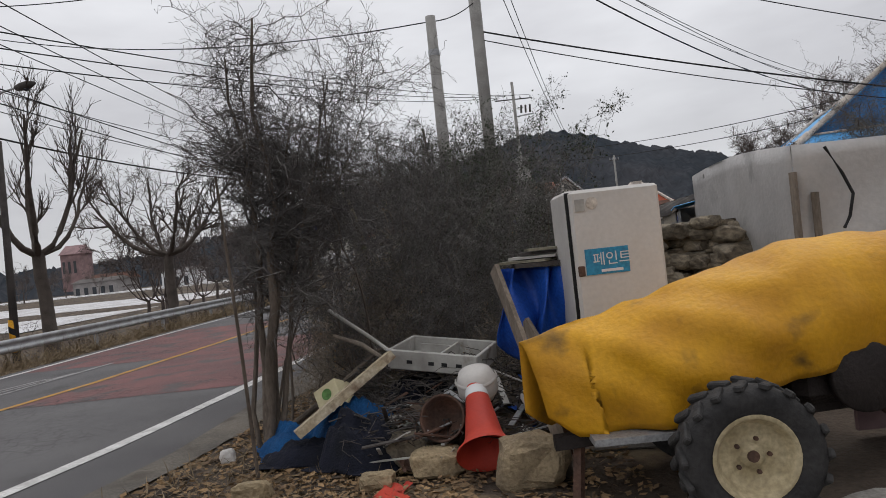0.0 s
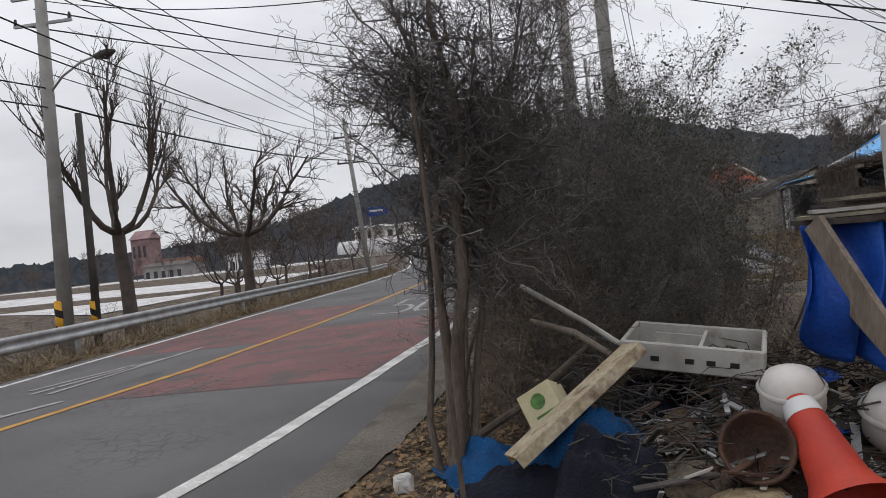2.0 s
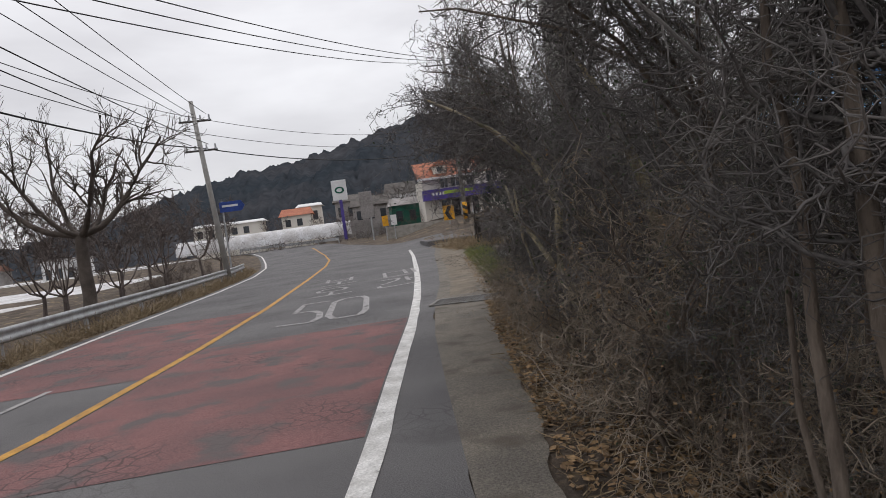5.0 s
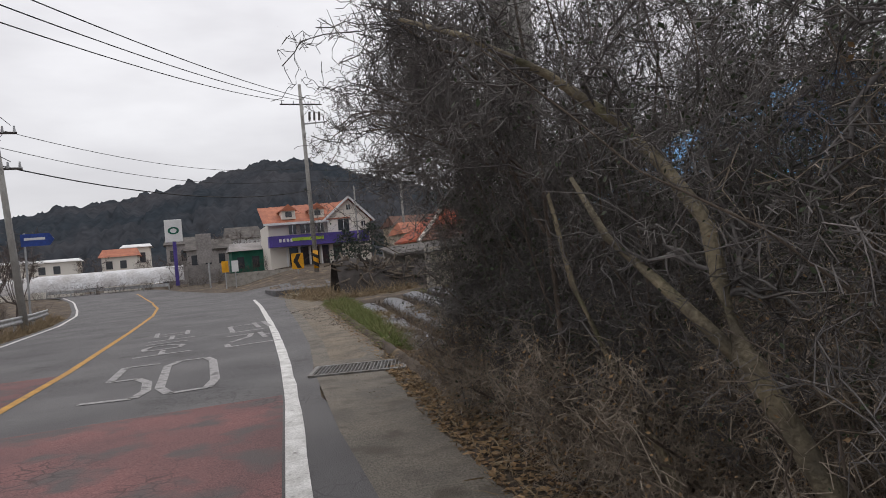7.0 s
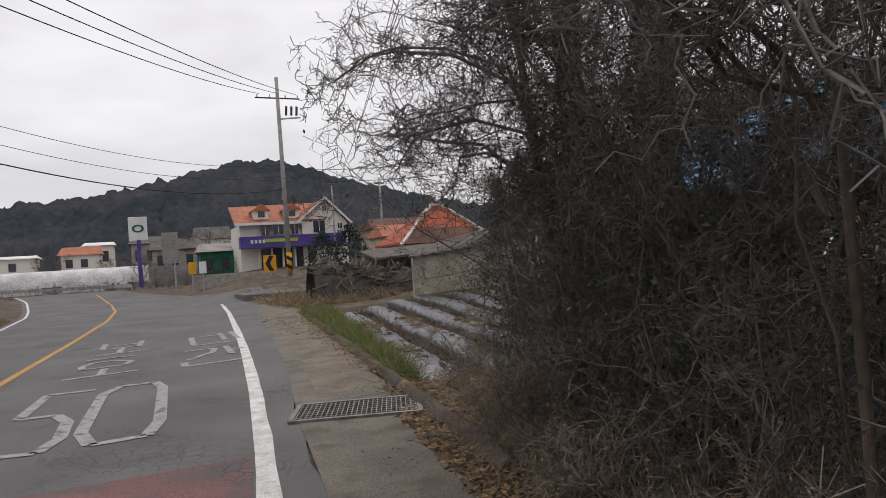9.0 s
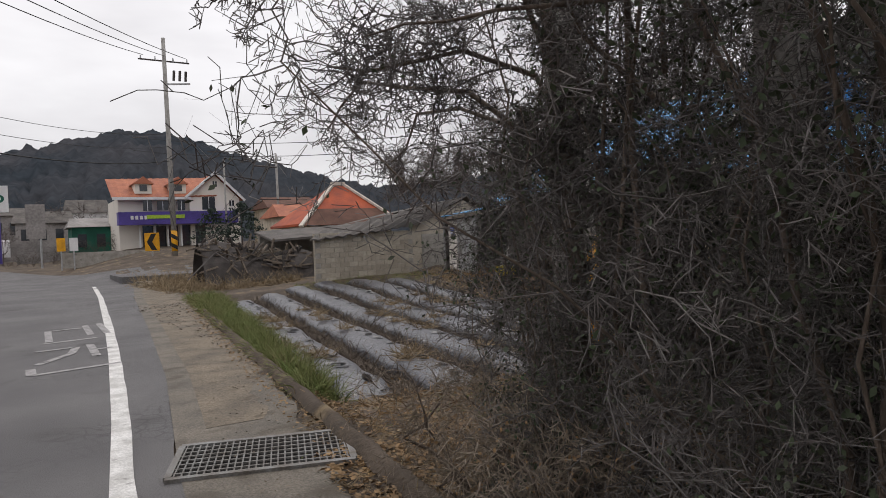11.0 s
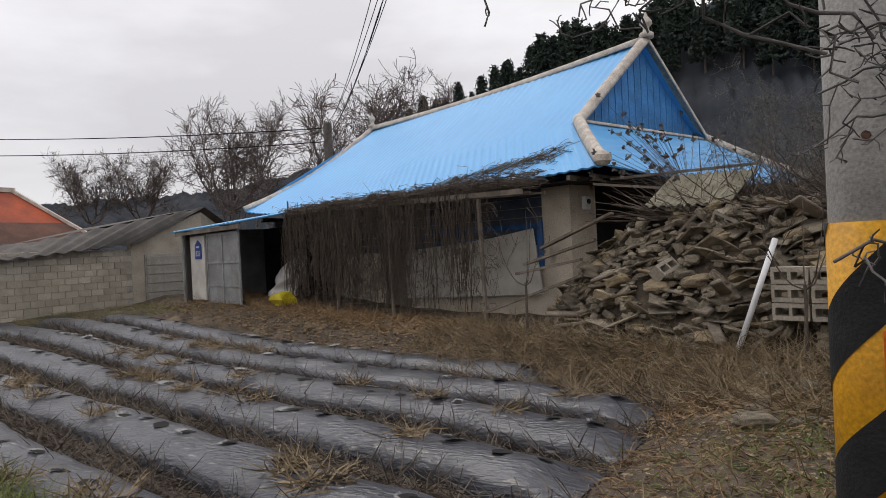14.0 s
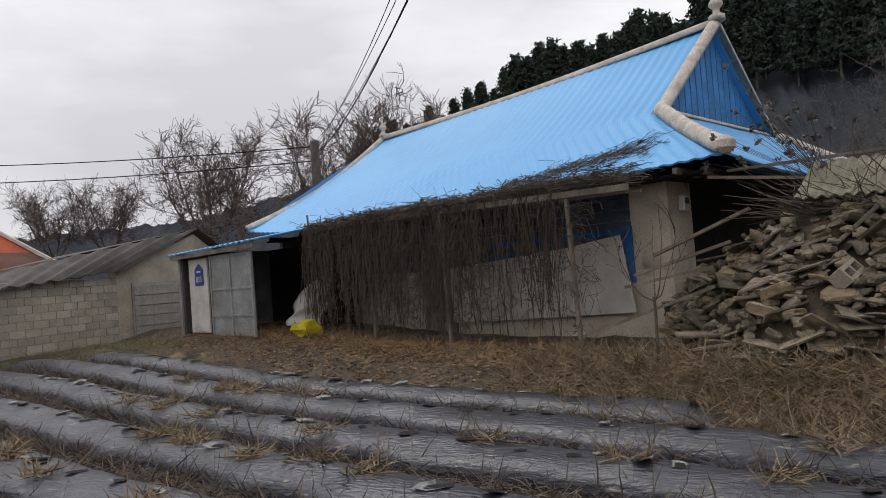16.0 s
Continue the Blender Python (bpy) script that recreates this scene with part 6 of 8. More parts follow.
part("sleeve", Mesh().tube([(0, 0, 0.12), (0, 0, 1.6)], 0.206, 32), M["amber"], hz, "embossed amber warning sleeve", smooth=True)
for k in range(-3, 4):
    sleeve(k * 0.65, k * 0.65 + 0.32, 0.210, 0.6, M["black"], "stripe", "black diagonal stripe")


def on_pole(z, ang, w, h, r, material, name, parent, label=""):
    return part(name, Mesh().sheet(lambda s, t: (r * math.cos(ang + (s - 0.5) * w / r), r * math.sin(ang + (s - 0.5) * w / r), z + (t - 0.5) * h), 8, 1), material, parent, label)


FA = math.atan2(14.4 - 15.1, 0.4 - 4.02)
lab = on_pole(1.03, FA + 0.05, 0.115, 0.25, 0.2135, M["orange"], "warning_label", hz, "orange label with red letters")
rr = 0.219
for txt, dz in (("위", 0.06), ("험", -0.06)):
    lettering("letter", txt, 0.105, Matrix.Translation((rr * math.cos(FA + 0.05), rr * math.sin(FA + 0.05), 1.03 + dz)) @ pose(0, 0, 0, 0, 0, math.degrees(FA + 0.05) + 90), M["print_red"], lab)
on_pole(1.28, FA + 0.85, 0.16, 0.13, 0.2135, M["orange"], "label", hz)
lab2 = on_pole(0.34, FA + 0.0, 0.26, 0.09, 0.2135, M["orange"], "label", hz)
on_pole(0.34, FA + 0.0, 0.22, 0.035, 0.216, M["print_red"], "writing_bar", lab2)
part("bolt", Mesh().tube([(-0.185, 0.03, 1.95), (-0.205, 0.033, 1.95)], 0.018, 8), M["rust"], hz)
up = thing("utility_pole", "tall grey concrete utility pole standing in the hedge", "utility pole", Matrix.Translation((3.2, 14.3, 0)))
part("shaft", Mesh().tube([(0, 0, -0.2), (0, 0, 10.5)], (0.135, 0.145), 16), M["pole"], up, smooth=True)
up2 = thing("utility_pole", "pale concrete utility pole standing in the hedge", "utility pole", Matrix.Translation((2.12, 11.8, 0)))
part("shaft", Mesh().tube([(0, 0, -0.2), (0, 0, 6.3)], (0.14, 0.10), 16), M["pole"], up2, smooth=True)
part("clamp", Mesh().tube([(0, 0, 5.5), (0, 0, 5.62)], 0.115, 12), M["steel"], up2)

# ---- the scrap heap and the covered tiller ----
fridge = thing("refrigerator", "old off-white refrigerator with a blue sticker, standing outdoors", "refrigerator", Matrix.Translation((3.26, 3.16, 0.14)) @ pose(0, 0, 0, 0, 0, 2))
part("body", Mesh().box((0.06, 0.38, 0.89), (0.68, 0.60, 1.78), bev=0.025), M["fridge"], fridge)
fdoor = part("door", Mesh().box((0.07, 0.035, 0.89), (0.66, 0.07, 1.76), bev=0.02), M["fridge"], fridge, "off-white enamel door")
part("gasket", Mesh().box((0.05, 0.076, 0.89), (0.66, 0.012, 1.75)), M["black"], fridge)
part("hinge", Mesh().box((-0.225, -0.006, 1.18), (0.05, 0.02, 0.075), bev=0.006), M["rust"], fdoor, "brown latch plate")
stk = part("sticker", Mesh().box((-0.03, -0.003, 1.24), (0.32, 0.006, 0.19)), M["sticker"], fdoor, "torn cyan sticker with white letters")
for k, ch in enumerate("페인트"):
    lettering("letter", ch, 0.105, Matrix.Translation((-0.09 + 0.095 * k, -0.008, 1.25)), M["sign_white"], stk)
part("writing_bar", Mesh().box((0.0, -0.007, 1.17), (0.16, 0.003, 0.02)), M["sign_white"], stk)
part("badge", Mesh().box((-0.19, -0.003, 1.66), (0.07, 0.005, 0.09)), M["old_plastic"], fdoor)
part("badge", Mesh().revolve([(0, 0), (0.045, 0), (0.045, 0.006), (0, 0.008)], 14, Matrix.Translation((-0.10, 0.0, 1.67)) @ pose(0, 0, 0, 90, 0, 0)), M["ridge_trim"], fdoor)
solid("plinth", Mesh().box((3.25, 3.5, 0.06), (0.9, 0.7, 0.16), bev=0.02), M["concrete"], "rough concrete slab under the refrigerator", "slab")

bt = Mesh().sheet(lambda s, t: (2.44 + 0.66 * s + 0.05 * math.sin(14 * s + 5 * t), 3.72 + 0.08 * math.sin(20 * s) + 0.05 * math.sin(7 * t + 3 * s), 1.38 - 0.03 * s - (0.62 + 0.42 * s + 0.08 * math.sin(11 * s)) * t), 40, 18, 0.004)
solid("blue_tarpaulin", bt, M["tarp_blue"], "crumpled bright blue tarpaulin hanging beside the refrigerator", "tarpaulin", smooth=True)
solid("shelf_board", Mesh().box((2.9, 3.95, 1.39), (0.6, 0.6, 0.03)), M["dark_pole"], "dark board roof over the blue tarpaulin", "board")
for dx in (2.72, 3.15):
    solid("shelf_post", Mesh().box((dx, 4.2, 0.69), (0.06, 0.06, 1.38)), M["wood"], "rough timber post under the board", "post")
solid("leaning_plank", Mesh().beam((2.42, 3.48, 1.40), (2.74, 2.62, 0.03), 0.035, 0.12), M["wood"], "grey weathered plank leaning before the blue tarpaulin", "plank")
solid("leaning_plank", Mesh().beam((2.62, 3.6, 0.95), (2.95, 3.1, 0.2), 0.035, 0.10), M["wood"], "brown weathered plank leaning beside the refrigerator", "plank")
g2 = np.random.default_rng(67)
for i in range(4):
    solid("sheet_scrap", Mesh().box((2.74 + 0.05 * i, 3.9 + 0.05 * (i % 3), 1.42 + 0.03 * i), (0.42 - 0.03 * i, 0.36, 0.02), Matrix.Translation((2.7, 3.9, 0)) @ pose(0, 0, 0, 0, 0, 9 * (i - 3)) @ Matrix.Translation((-2.7, -3.9, 0))), (M["corrugated"], M["old_plastic"], M["dark_pole"])[i % 3], "flattened sheet scrap stacked on the board", "scrap")

tiller = thing("power_tiller", "farm power tiller under a dirty yellow tarpaulin, with a lugged tyre", "tiller")
tz = lambda x: float(np.interp(x, (2.45, 3.2, 4.15, 5.0, 6.2), (0.97, 1.13, 1.40, 1.42, 1.38)))
hem = lambda x: float(np.interp(x, (2.45, 2.62, 3.3, 3.78, 4.5, 6.2), (0.52, 0.40, 0.44, 0.60, 0.73, 0.8)))


def tarp(s, t):
    x = 2.46 + 3.7 * s
    n1 = noise.noise(Vector((x * 2.1, t * 3.1, 4.2)))
    n2 = noise.noise(Vector((x * 5.5 + t * 4, t * 5, 9.2)))
    top, bot = tz(x), hem(x)
    if t < 0.5:
        a = t / 0.5
        z = bot + (top - bot) * (1 - (1 - a) ** 1.5) + 0.03 * n2 * a
        y = 2.02 + 0.42 * a ** 2.2 + 0.10 * n1 + 0.05 * n2 - 0.10 * math.sin(math.pi * a) + 0.02 * math.sin(26 * (a * 0.6 + x * 0.5)) * (x < 4)
        x += 0.12 * (1 - a) * (s < 0.1)
    else:
        a = (t - 0.5) / 0.5
        z = top - (top - bot) * a ** 1.7 + 0.03 * n2
        y = 2.44 + 0.6 * a ** 0.7 + 0.06 * n1
    end = min(1.0, max(0.0, (x - 2.5) / 0.75)) * 0.88 + 0.12
    return (x, 2.32 + (y - 2.32) * end, z)


part("tarpaulin", Mesh().sheet(tarp, 90, 44, 0.004), M["tarp_yellow"], tiller, "dirty yellow tarpaulin with folds", smooth=True)
for p, q in (((2.78, 2.3, 0.55), (2.70, 2.2, 0.0)), ((2.75, 2.75, 0.5), (2.75, 2.8, 0.0))):
    part("leg", Mesh().beam(p, q, 0.05, 0.05), M["rust"], tiller)
part("frame", Mesh().beam((2.6, 2.25, 0.36), (5.6, 2.25, 0.5), 0.08, 0.08), M["engine"], tiller)
part("footplate", Mesh().box((3.05, 2.1, 0.40), (0.5, 0.18, 0.04)), M["steel"], tiller)
wheel = part("wheel", Mesh().revolve([(0.215, -0.09), (0.30, -0.12), (0.352, -0.10), (0.365, 0.0), (0.352, 0.10), (0.30, 0.12), (0.215, 0.09)], 40, Matrix.Translation((3.53, 1.70, 0.365)) @ pose(0, 0, 0, 90, 0, 0)), M["tyre"], tiller, "dusty lugged tractor tyre", smooth=True)
lug = Mesh().box((0, 0, 0), (0.05, 0.125, 0.035), bev=0.008).data("lug", M["tyre"])
for i in range(18):
    for sgn in (-1, 1):
        a = 2 * math.pi * (i + 0.25 * sgn) / 18
        ob = new("lug", lug)
        ob.parent = wheel
        ob.matrix_basis = Matrix.Translation((3.53, 1.70, 0.365)) @ Matrix.Rotation(a, 4, "Y") @ Matrix.Translation((0, sgn * 0.062, 0.365)) @ Matrix.Rotation(sgn * 0.6, 4, "Z")
WM = Matrix.Translation((3.53, 1.70, 0.365)) @ pose(0, 0, 0, 90, 0, 0)
rim = part("rim", Mesh().revolve([(0.225, 0.10), (0.205, 0.105), (0.195, 0.085), (0.175, 0.05), (0.165, 0.03), (0.06, 0.025), (0.06, 0.045), (0.0, 0.045)], 32, WM), M["rim"], wheel, "cream dished wheel rim", smooth=True)
for i in range(5):
    a = 2 * math.pi * i / 5
    part("wheel_bolt", Mesh().tube([WM @ Vector((0.09 * math.cos(a), 0.09 * math.sin(a), 0.02)), WM @ Vector((0.09 * math.cos(a), 0.09 * math.sin(a), 0.045))], 0.012, 6), M["rust"], wheel)
part("hub", Mesh().tube([WM @ Vector((0, 0, -0.25)), WM @ Vector((0, 0, 0.06))], 0.03, 12), M["rust"], wheel)
wheel2 = part("wheel", Mesh().revolve([(0.0, -0.09), (0.215, -0.09), (0.30, -0.12), (0.352, -0.10), (0.365, 0.0), (0.352, 0.10), (0.30, 0.12), (0.215, 0.09), (0, 0.09)], 32, Matrix.Translation((3.60, 2.75, 0.365)) @ pose(0, 0, 0, 90, 0, 0)), M["tyre"], tiller, smooth=True)
part("engine", Mesh().box((4.35, 2.3, 0.66), (0.7, 0.4, 0.4), bev=0.06), M["engine"], tiller, "oily dark engine block")
part("flywheel", Mesh().revolve([(0.0, 0.06), (0.19, 0.06), (0.2, 0.05), (0.2, 0), (0.17, 0), (0.17, 0.03), (0.0, 0.03)], 28, Matrix.Translation((4.35, 2.06, 0.62)) @ pose(0, 0, 0, 90, 0, 0)), M["engine"], tiller, smooth=True)
part("gearbox", Mesh().box((4.85, 2.3, 0.45), (0.4, 0.35, 0.4), bev=0.05), M["rust"], tiller)
part("axle", Mesh().tube([(3.53, 1.75, 0.365), (3.53, 2.75, 0.365)], 0.045, 10), M["engine"], tiller)
part("mudguard", Mesh().sheet(lambda s, t: (4.9 + 0.5 * s, 2.0 + 0.4 * t, 0.35 + 0.35 * s), 6, 3, 0.01), M["rust"], tiller)
solid("brown_board", Mesh().box((5.2, 2.9, 0.42), (0.9, 0.04, 0.75)), M["pink_wall"], "reddish brown board behind the tiller", "board")
solid("concrete_pad", Mesh().sheet(lambda s, t: (2.5 + 3.6 * s, 0.9 + 1.0 * t + 0.12 * noise.noise(Vector((s * 9, t, 2))), 0.012 + 0.004 * t), 24, 6, 0.02), M["concrete"], "cracked pale concrete yard edge", "slab", kind="structure")

gh = thing("greenhouse", "small greenhouse of milky plastic film over a rough frame", "greenhouse")
part("film", Mesh().sheet(lambda s, t: (5.3 + 5.2 * s + 0.02 * noise.noise(Vector((s * 30, t * 8, 1))), 4.5 + 0.06 * noise.noise(Vector((s * 12, t * 5, 3))) + (0.0 if t < 0.75 else 2.6 * (t - 0.75) / 0.25), 0.05 + (2.15 * t / 0.75 if t < 0.75 else 2.15 + 0.08 * math.sin((t - 0.75) / 0.25 * math.pi))), 40, 24, 0.004), M["vinyl"], gh, "milky plastic film", smooth=True)
part("film_end", Mesh().sheet(lambda s, t: (5.3 + 0.03 * noise.noise(Vector((s * 9, t * 6, 7))), 4.5 + 2.6 * s, 0.05 + t * (2.15 + 0.08 * math.sin(math.pi * s))), 16, 14, 0.004), M["vinyl"], gh, smooth=True)
for x, z1 in ((5.24, 1.95), (5.42, 1.75), (6.9, 2.1)):
    part("post", Mesh().beam((x, 4.42, 0.0), (x + 0.03, 4.44, z1), 0.05, 0.05), M["wood"], gh)
part("rope", Mesh().tube([(5.56, 4.4, 2.15), (5.68, 4.38, 1.9), (5.76, 4.38, 1.7), (5.71, 4.38, 1.5), (5.64, 4.36, 1.4)], 0.016, 6), M["black"], gh, "black rubber strap")
# stacked stones seen past the refrigerator
stack = thing("stone_stack", "dark stack of old stones behind the yard", "stone stack")
for i in range(90):
    ob = new("stone", stone_me[i % 8])
    ob.parent = stack
    a = float(g2.uniform(0.2, 0.45))
    ob.matrix_basis = Matrix.LocRotScale((float(g2.uniform(4.0, 5.3)), float(g2.uniform(5.6, 6.0)), float(g2.uniform(0, 1.55))), Euler((0, 0, float(g2.uniform(0, 6)))), (a, a * 0.8, a * 0.5))
part("core", Mesh().box((4.65, 6.1, 0.8), (1.3, 0.5, 1.6)), M["soil"], stack)

cone = thing("traffic_cone", "faded red traffic cone with white band, leaning in scrap", "traffic cone", Matrix.Translation((2.20, 2.86, 0.17)) @ pose(0, 0, 0, -50, 0, 4))
part("body", Mesh().revolve([(0.215, -0.02), (0.21, 0.0), (0.165, 0.05), (0.135, 0.12), (0.075, 0.55), (0.05, 0.70), (0.04, 0.70), (0.06, 0.55), (0.125, 0.12), (0.15, 0.05), (0.2, -0.01), (0.215, -0.02)], 28), M["cone_red"], cone, smooth=True)
part("band", Mesh().revolve([(0.0915, 0.45), (0.0795, 0.535)], 28), M["sign_white"], cone, "white reflective band", smooth=True)
crate = thing("crate", "dirty grey-white plastic crate lid lying on the scrap heap", "crate", Matrix.Translation((1.92, 4.20, 0.62)) @ pose(0, 0, 0, 4, 7, -20))
for c, s in (((0, -0.27, 0.05), (0.82, 0.03, 0.17)), ((0, 0.27, 0.05), (0.82, 0.03, 0.17)), ((-0.4, 0, 0.05), (0.03, 0.54, 0.17)), ((0.4, 0, 0.05), (0.03, 0.54, 0.17))):
    part("side", Mesh().box(c, s, bev=0.008), M["old_plastic"], crate)
part("floor", Mesh().box((0, 0, -0.01), (0.8, 0.54, 0.02)), M["old_plastic"], crate)
for c, s in (((0.05, 0.0, 0.06), (0.02, 0.5, 0.1)), ((-0.1, 0.1, 0.06), (0.3, 0.02, 0.1))):
    part("rib", Mesh().box(c, s), M["old_plastic"], crate)
for x in (-0.2, 0.0, 0.12, 0.25):
    part("slot", Mesh().box((x, -0.287, 0.04), (0.05, 0.006, 0.03)), M["black"], crate)
for nm, c, sz, mt, lb in (("plastic_drum", (2.20, 3.42, 0.42), (0.31, 0.3, 0.26), "fridge", "white plastic drum with broken lid on the scrap heap"), ("plastic_buoy", (2.74, 3.42, 0.22), (0.40, 0.32, 0.32), "fridge", "dirty whitish round plastic float in the scrap")):
    dr = thing(nm, lb, "drum", Matrix.Translation(c) @ pose(0, 0, 0, 12, -14, 30))
    part("body", Mesh().revolve([(0.0, 0.0), (0.36 * sz[0], 0.0), (0.5 * sz[0], 0.25 * sz[2]), (0.5 * sz[0], 0.62 * sz[2]), (0.4 * sz[0], 0.9 * sz[2]), (0.2 * sz[0], sz[2]), (0.0, sz[2])], 24), M[mt], dr, smooth=True)
    part("rim", Mesh().revolve([(0.505 * sz[0], 0.60 * sz[2]), (0.54 * sz[0], 0.66 * sz[2]), (0.49 * sz[0], 0.72 * sz[2])], 24), M[mt], dr, smooth=True)


def cloth(name, c, w, d, h, seed, material, label, rot=0):
    """A heap of crumpled cloth."""
    m = Matrix.Translation(c) @ pose(0, 0, 0, 0, 0, rot)
    def f(s, t):
        x, y = (s - 0.5) * 2, (t - 0.5) * 2
        r = min(1.0, math.hypot(x, y))
        n = noise.noise(Vector((x * 1.9 + seed, y * 1.9, seed))) + 0.5 * abs(noise.noise(Vector((x * 5 + seed, y * 4, 2 * seed)))) + 0.25 * noise.noise(Vector((x * 11, y * 9 + seed, seed)))
        k = 1 + 0.22 * noise.noise(Vector((math.atan2(y, x) * 1.3, seed, 5)))
        return m @ Vector((x * w / 2 * k, y * d / 2 * k, max(0.0, h * max(0.0, 1 - r ** 2.4) ** 0.8 * (0.72 + 0.28 * n) + 0.06 * (1 - r ** 4) * (0.6 - abs(noise.noise(Vector((x * 2.2 + y * 1.3, seed, y * 0.9)))) * 1.8)) + 0.012))
    return solid(name, Mesh().sheet(f, 64, 64, 0.006), material, label, "cloth", smooth=True)


cloth("cloth", (0.58, 3.98, 0.02), 0.62, 0.55, 0.26, 6.4, M["cloth_blue"], "crumpled blue quilt at the foot of the tree", 15)
cloth("cloth", (1.17, 3.74, 0.02), 0.95, 0.55, 0.46, 8.8, M["cloth_blue"], "blue quilt heaped under the old panel", -20)
cloth("cloth", (0.80, 3.62, 0.02), 0.85, 0.42, 0.17, 3.1, M["cloth_navy"], "flat crumpled dark navy cloth on the ground", -12)
cloth("cloth", (1.24, 3.40, 0.02), 0.72, 0.55, 0.44, 5.2, M["cloth_navy"], "dark navy jacket bundled on the scrap heap", -30)
cloth("cloth", (1.66, 4.25, 0.02), 0.95, 0.65, 0.52, 12.3, M["cloth_navy"], "dark navy cloth heaped under the crate", 20)
pan = thing("enamel_panel", "rusty cream appliance panel leaning on the cloth heap", "panel", look((0.74, 3.52, 0.30), (1.50, 3.86, 0.80)) @ pose(0, 0, 0, 0, 0, 12) @ pose(0, 0, -0.46, 90, 0, 0))
part("sheet", Mesh().box((0, 0, 0), (0.22, 0.98, 0.012)), M["cream_tin"], pan)
part("flange", Mesh().box((0.11, 0, 0.03), (0.012, 0.98, 0.07)), M["cream_tin"], pan)
part("flange", Mesh().box((-0.11, 0, 0.03), (0.012, 0.98, 0.07)), M["cream_tin"], pan)
for i in range(6):
    part("vent_slot", Mesh().box((-0.05 + i * 0.018, -0.2, 0.008), (0.008, 0.09, 0.004)), M["black"], pan)
can = thing("oil_can", "square cream tin can with a green leaf print", "can", Matrix.Translation((1.02, 3.96, 0.27)) @ pose(0, 0, 0, -24, -30, -14))
part("body", Mesh().box((0, 0, 0.14), (0.24, 0.22, 0.30), bev=0.004), M["can_face"], can)
part("print", Mesh().revolve([(0.0, 0.0), (0.05, 0.0), (0.05, 0.002), (0.0, 0.002)], 16, Matrix.Translation((0.0, -0.1115, 0.20)) @ pose(0, 0, 0, 90, 0, 0)), M["leaf_green"], can)
for z, w in ((0.11, 0.13), (0.08, 0.10), (0.055, 0.06)):
    part("writing_bar", Mesh().box((0.01, -0.1115, z), (w, 0.003, 0.014)), M["leaf_green"], can)
solid("pale_stick", Mesh().tube([(0.88, 4.58, 1.14), (1.28, 4.3, 0.88), (1.62, 4.1, 0.62)], 0.018, 8), M["old_plastic"], "pale plastic rod stuck in the scrap heap", "rod")
solid("dead_limb", Mesh().tube([(0.92, 4.5, 0.9), (1.2, 4.3, 0.82), (1.5, 4.2, 0.6)], (0.018, 0.022, 0.02), 8), M["wood"], "grey broken limb in the scrap heap", "branch")
solid("dead_limb", Mesh().tube([(0.35, 4.55, 0.05), (0.8, 4.35, 0.35), (1.35, 4.45, 0.75)], (0.03, 0.028, 0.018), 8), M["bark"], "brown fallen limb across the scrap heap", "branch")
for nm, c, sz, mt, lb in (("boulder", (2.50, 2.62, 0.0), (0.46, 0.36, 0.36), "rock", "large tan boulder beside the traffic cone"), ("stone", (1.83, 3.02, 0.0), (0.36, 0.26, 0.20), "pale_rock", "broken yellowish stone by the cone"), ("stone", (1.42, 2.85, 0.0), (0.22, 0.16, 0.12), "pale_rock", "small yellowish stone on the ground"),
                          ("stone", (0.55, 2.85, 0.0), (0.26, 0.14, 0.14), "pale_rock", "mossy yellowish stone on the verge"), ("stone", (0.03, 3.87, 0.0), (0.12, 0.09, 0.12), "fridge", "pale upright pebble on the verge"), ("stone", (1.62, 3.25, 0.02), (0.32, 0.24, 0.24), "dark_stone", "grey lump of concrete in the scrap")):
    ob = new(nm, rock(np.random.default_rng(int(c[0] * 100)), sz, 0.3, 3).data(nm, M[mt]))
    ob.location = c
    tagged(ob, lb, "stone")
pot = thing("rusty_pot", "brown rusty iron pot lying on its side in the scrap", "pot", Matrix.Translation((1.96, 3.30, 0.30)) @ pose(0, 0, 0, 70, 10, -20))
part("body", Mesh().revolve([(0.0, 0.0), (0.12, 0.01), (0.16, 0.08), (0.165, 0.2), (0.175, 0.21), (0.155, 0.2), (0.145, 0.08), (0.0, 0.03)], 24), M["rust"], pot, smooth=True)
for i in range(110):
    x, y = float(g2.uniform(1.35, 2.95)), float(g2.uniform(3.05, 3.9))
    z = float(g2.uniform(0.05, 0.3)) + 0.25 * (y - 3.15)
    a, b = float(g2.uniform(0, 6.28)), float(g2.normal(0, 0.3))
    L = float(g2.uniform(0.15, 0.5))
    d = Vector((math.cos(a), math.sin(a), b)) * L / 2
    solid("scrap_bar", Mesh().beam(Vector((x, y, z)) - d, Vector((x, y, z)) + d, float(g2.uniform(0.012, 0.06)), 0.010), (M["steel"], M["old_plastic"], M["rust"], M["dark_pole"])[i % 4], "short bent metal or plastic bar in the scrap heap", "scrap bar", group="scrap bars")
cloth("scrap_mound", (2.1, 3.75, 0.0), 2.4, 1.3, 0.42, 21.7, M["soil"], "mound of earth and small scrap under the heap", 0)
n = 420
tw_p = np.zeros((n, 6, 3))
tw_p[:, 0] = np.stack([g2.uniform(1.2, 3.0, n), g2.uniform(3.1, 4.3, n), np.zeros(n)], 1)
tw_p[:, 0, 2] = 0.12 + 0.38 * np.clip(tw_p[:, 0, 1] - 3.1, 0, 1) + 0.12 * g2.random(n)
for q in range(1, 6):
    tw_p[:, q] = tw_p[:, q - 1] + g2.normal(size=(n, 3)) * np.array((0.07, 0.05, 0.035))
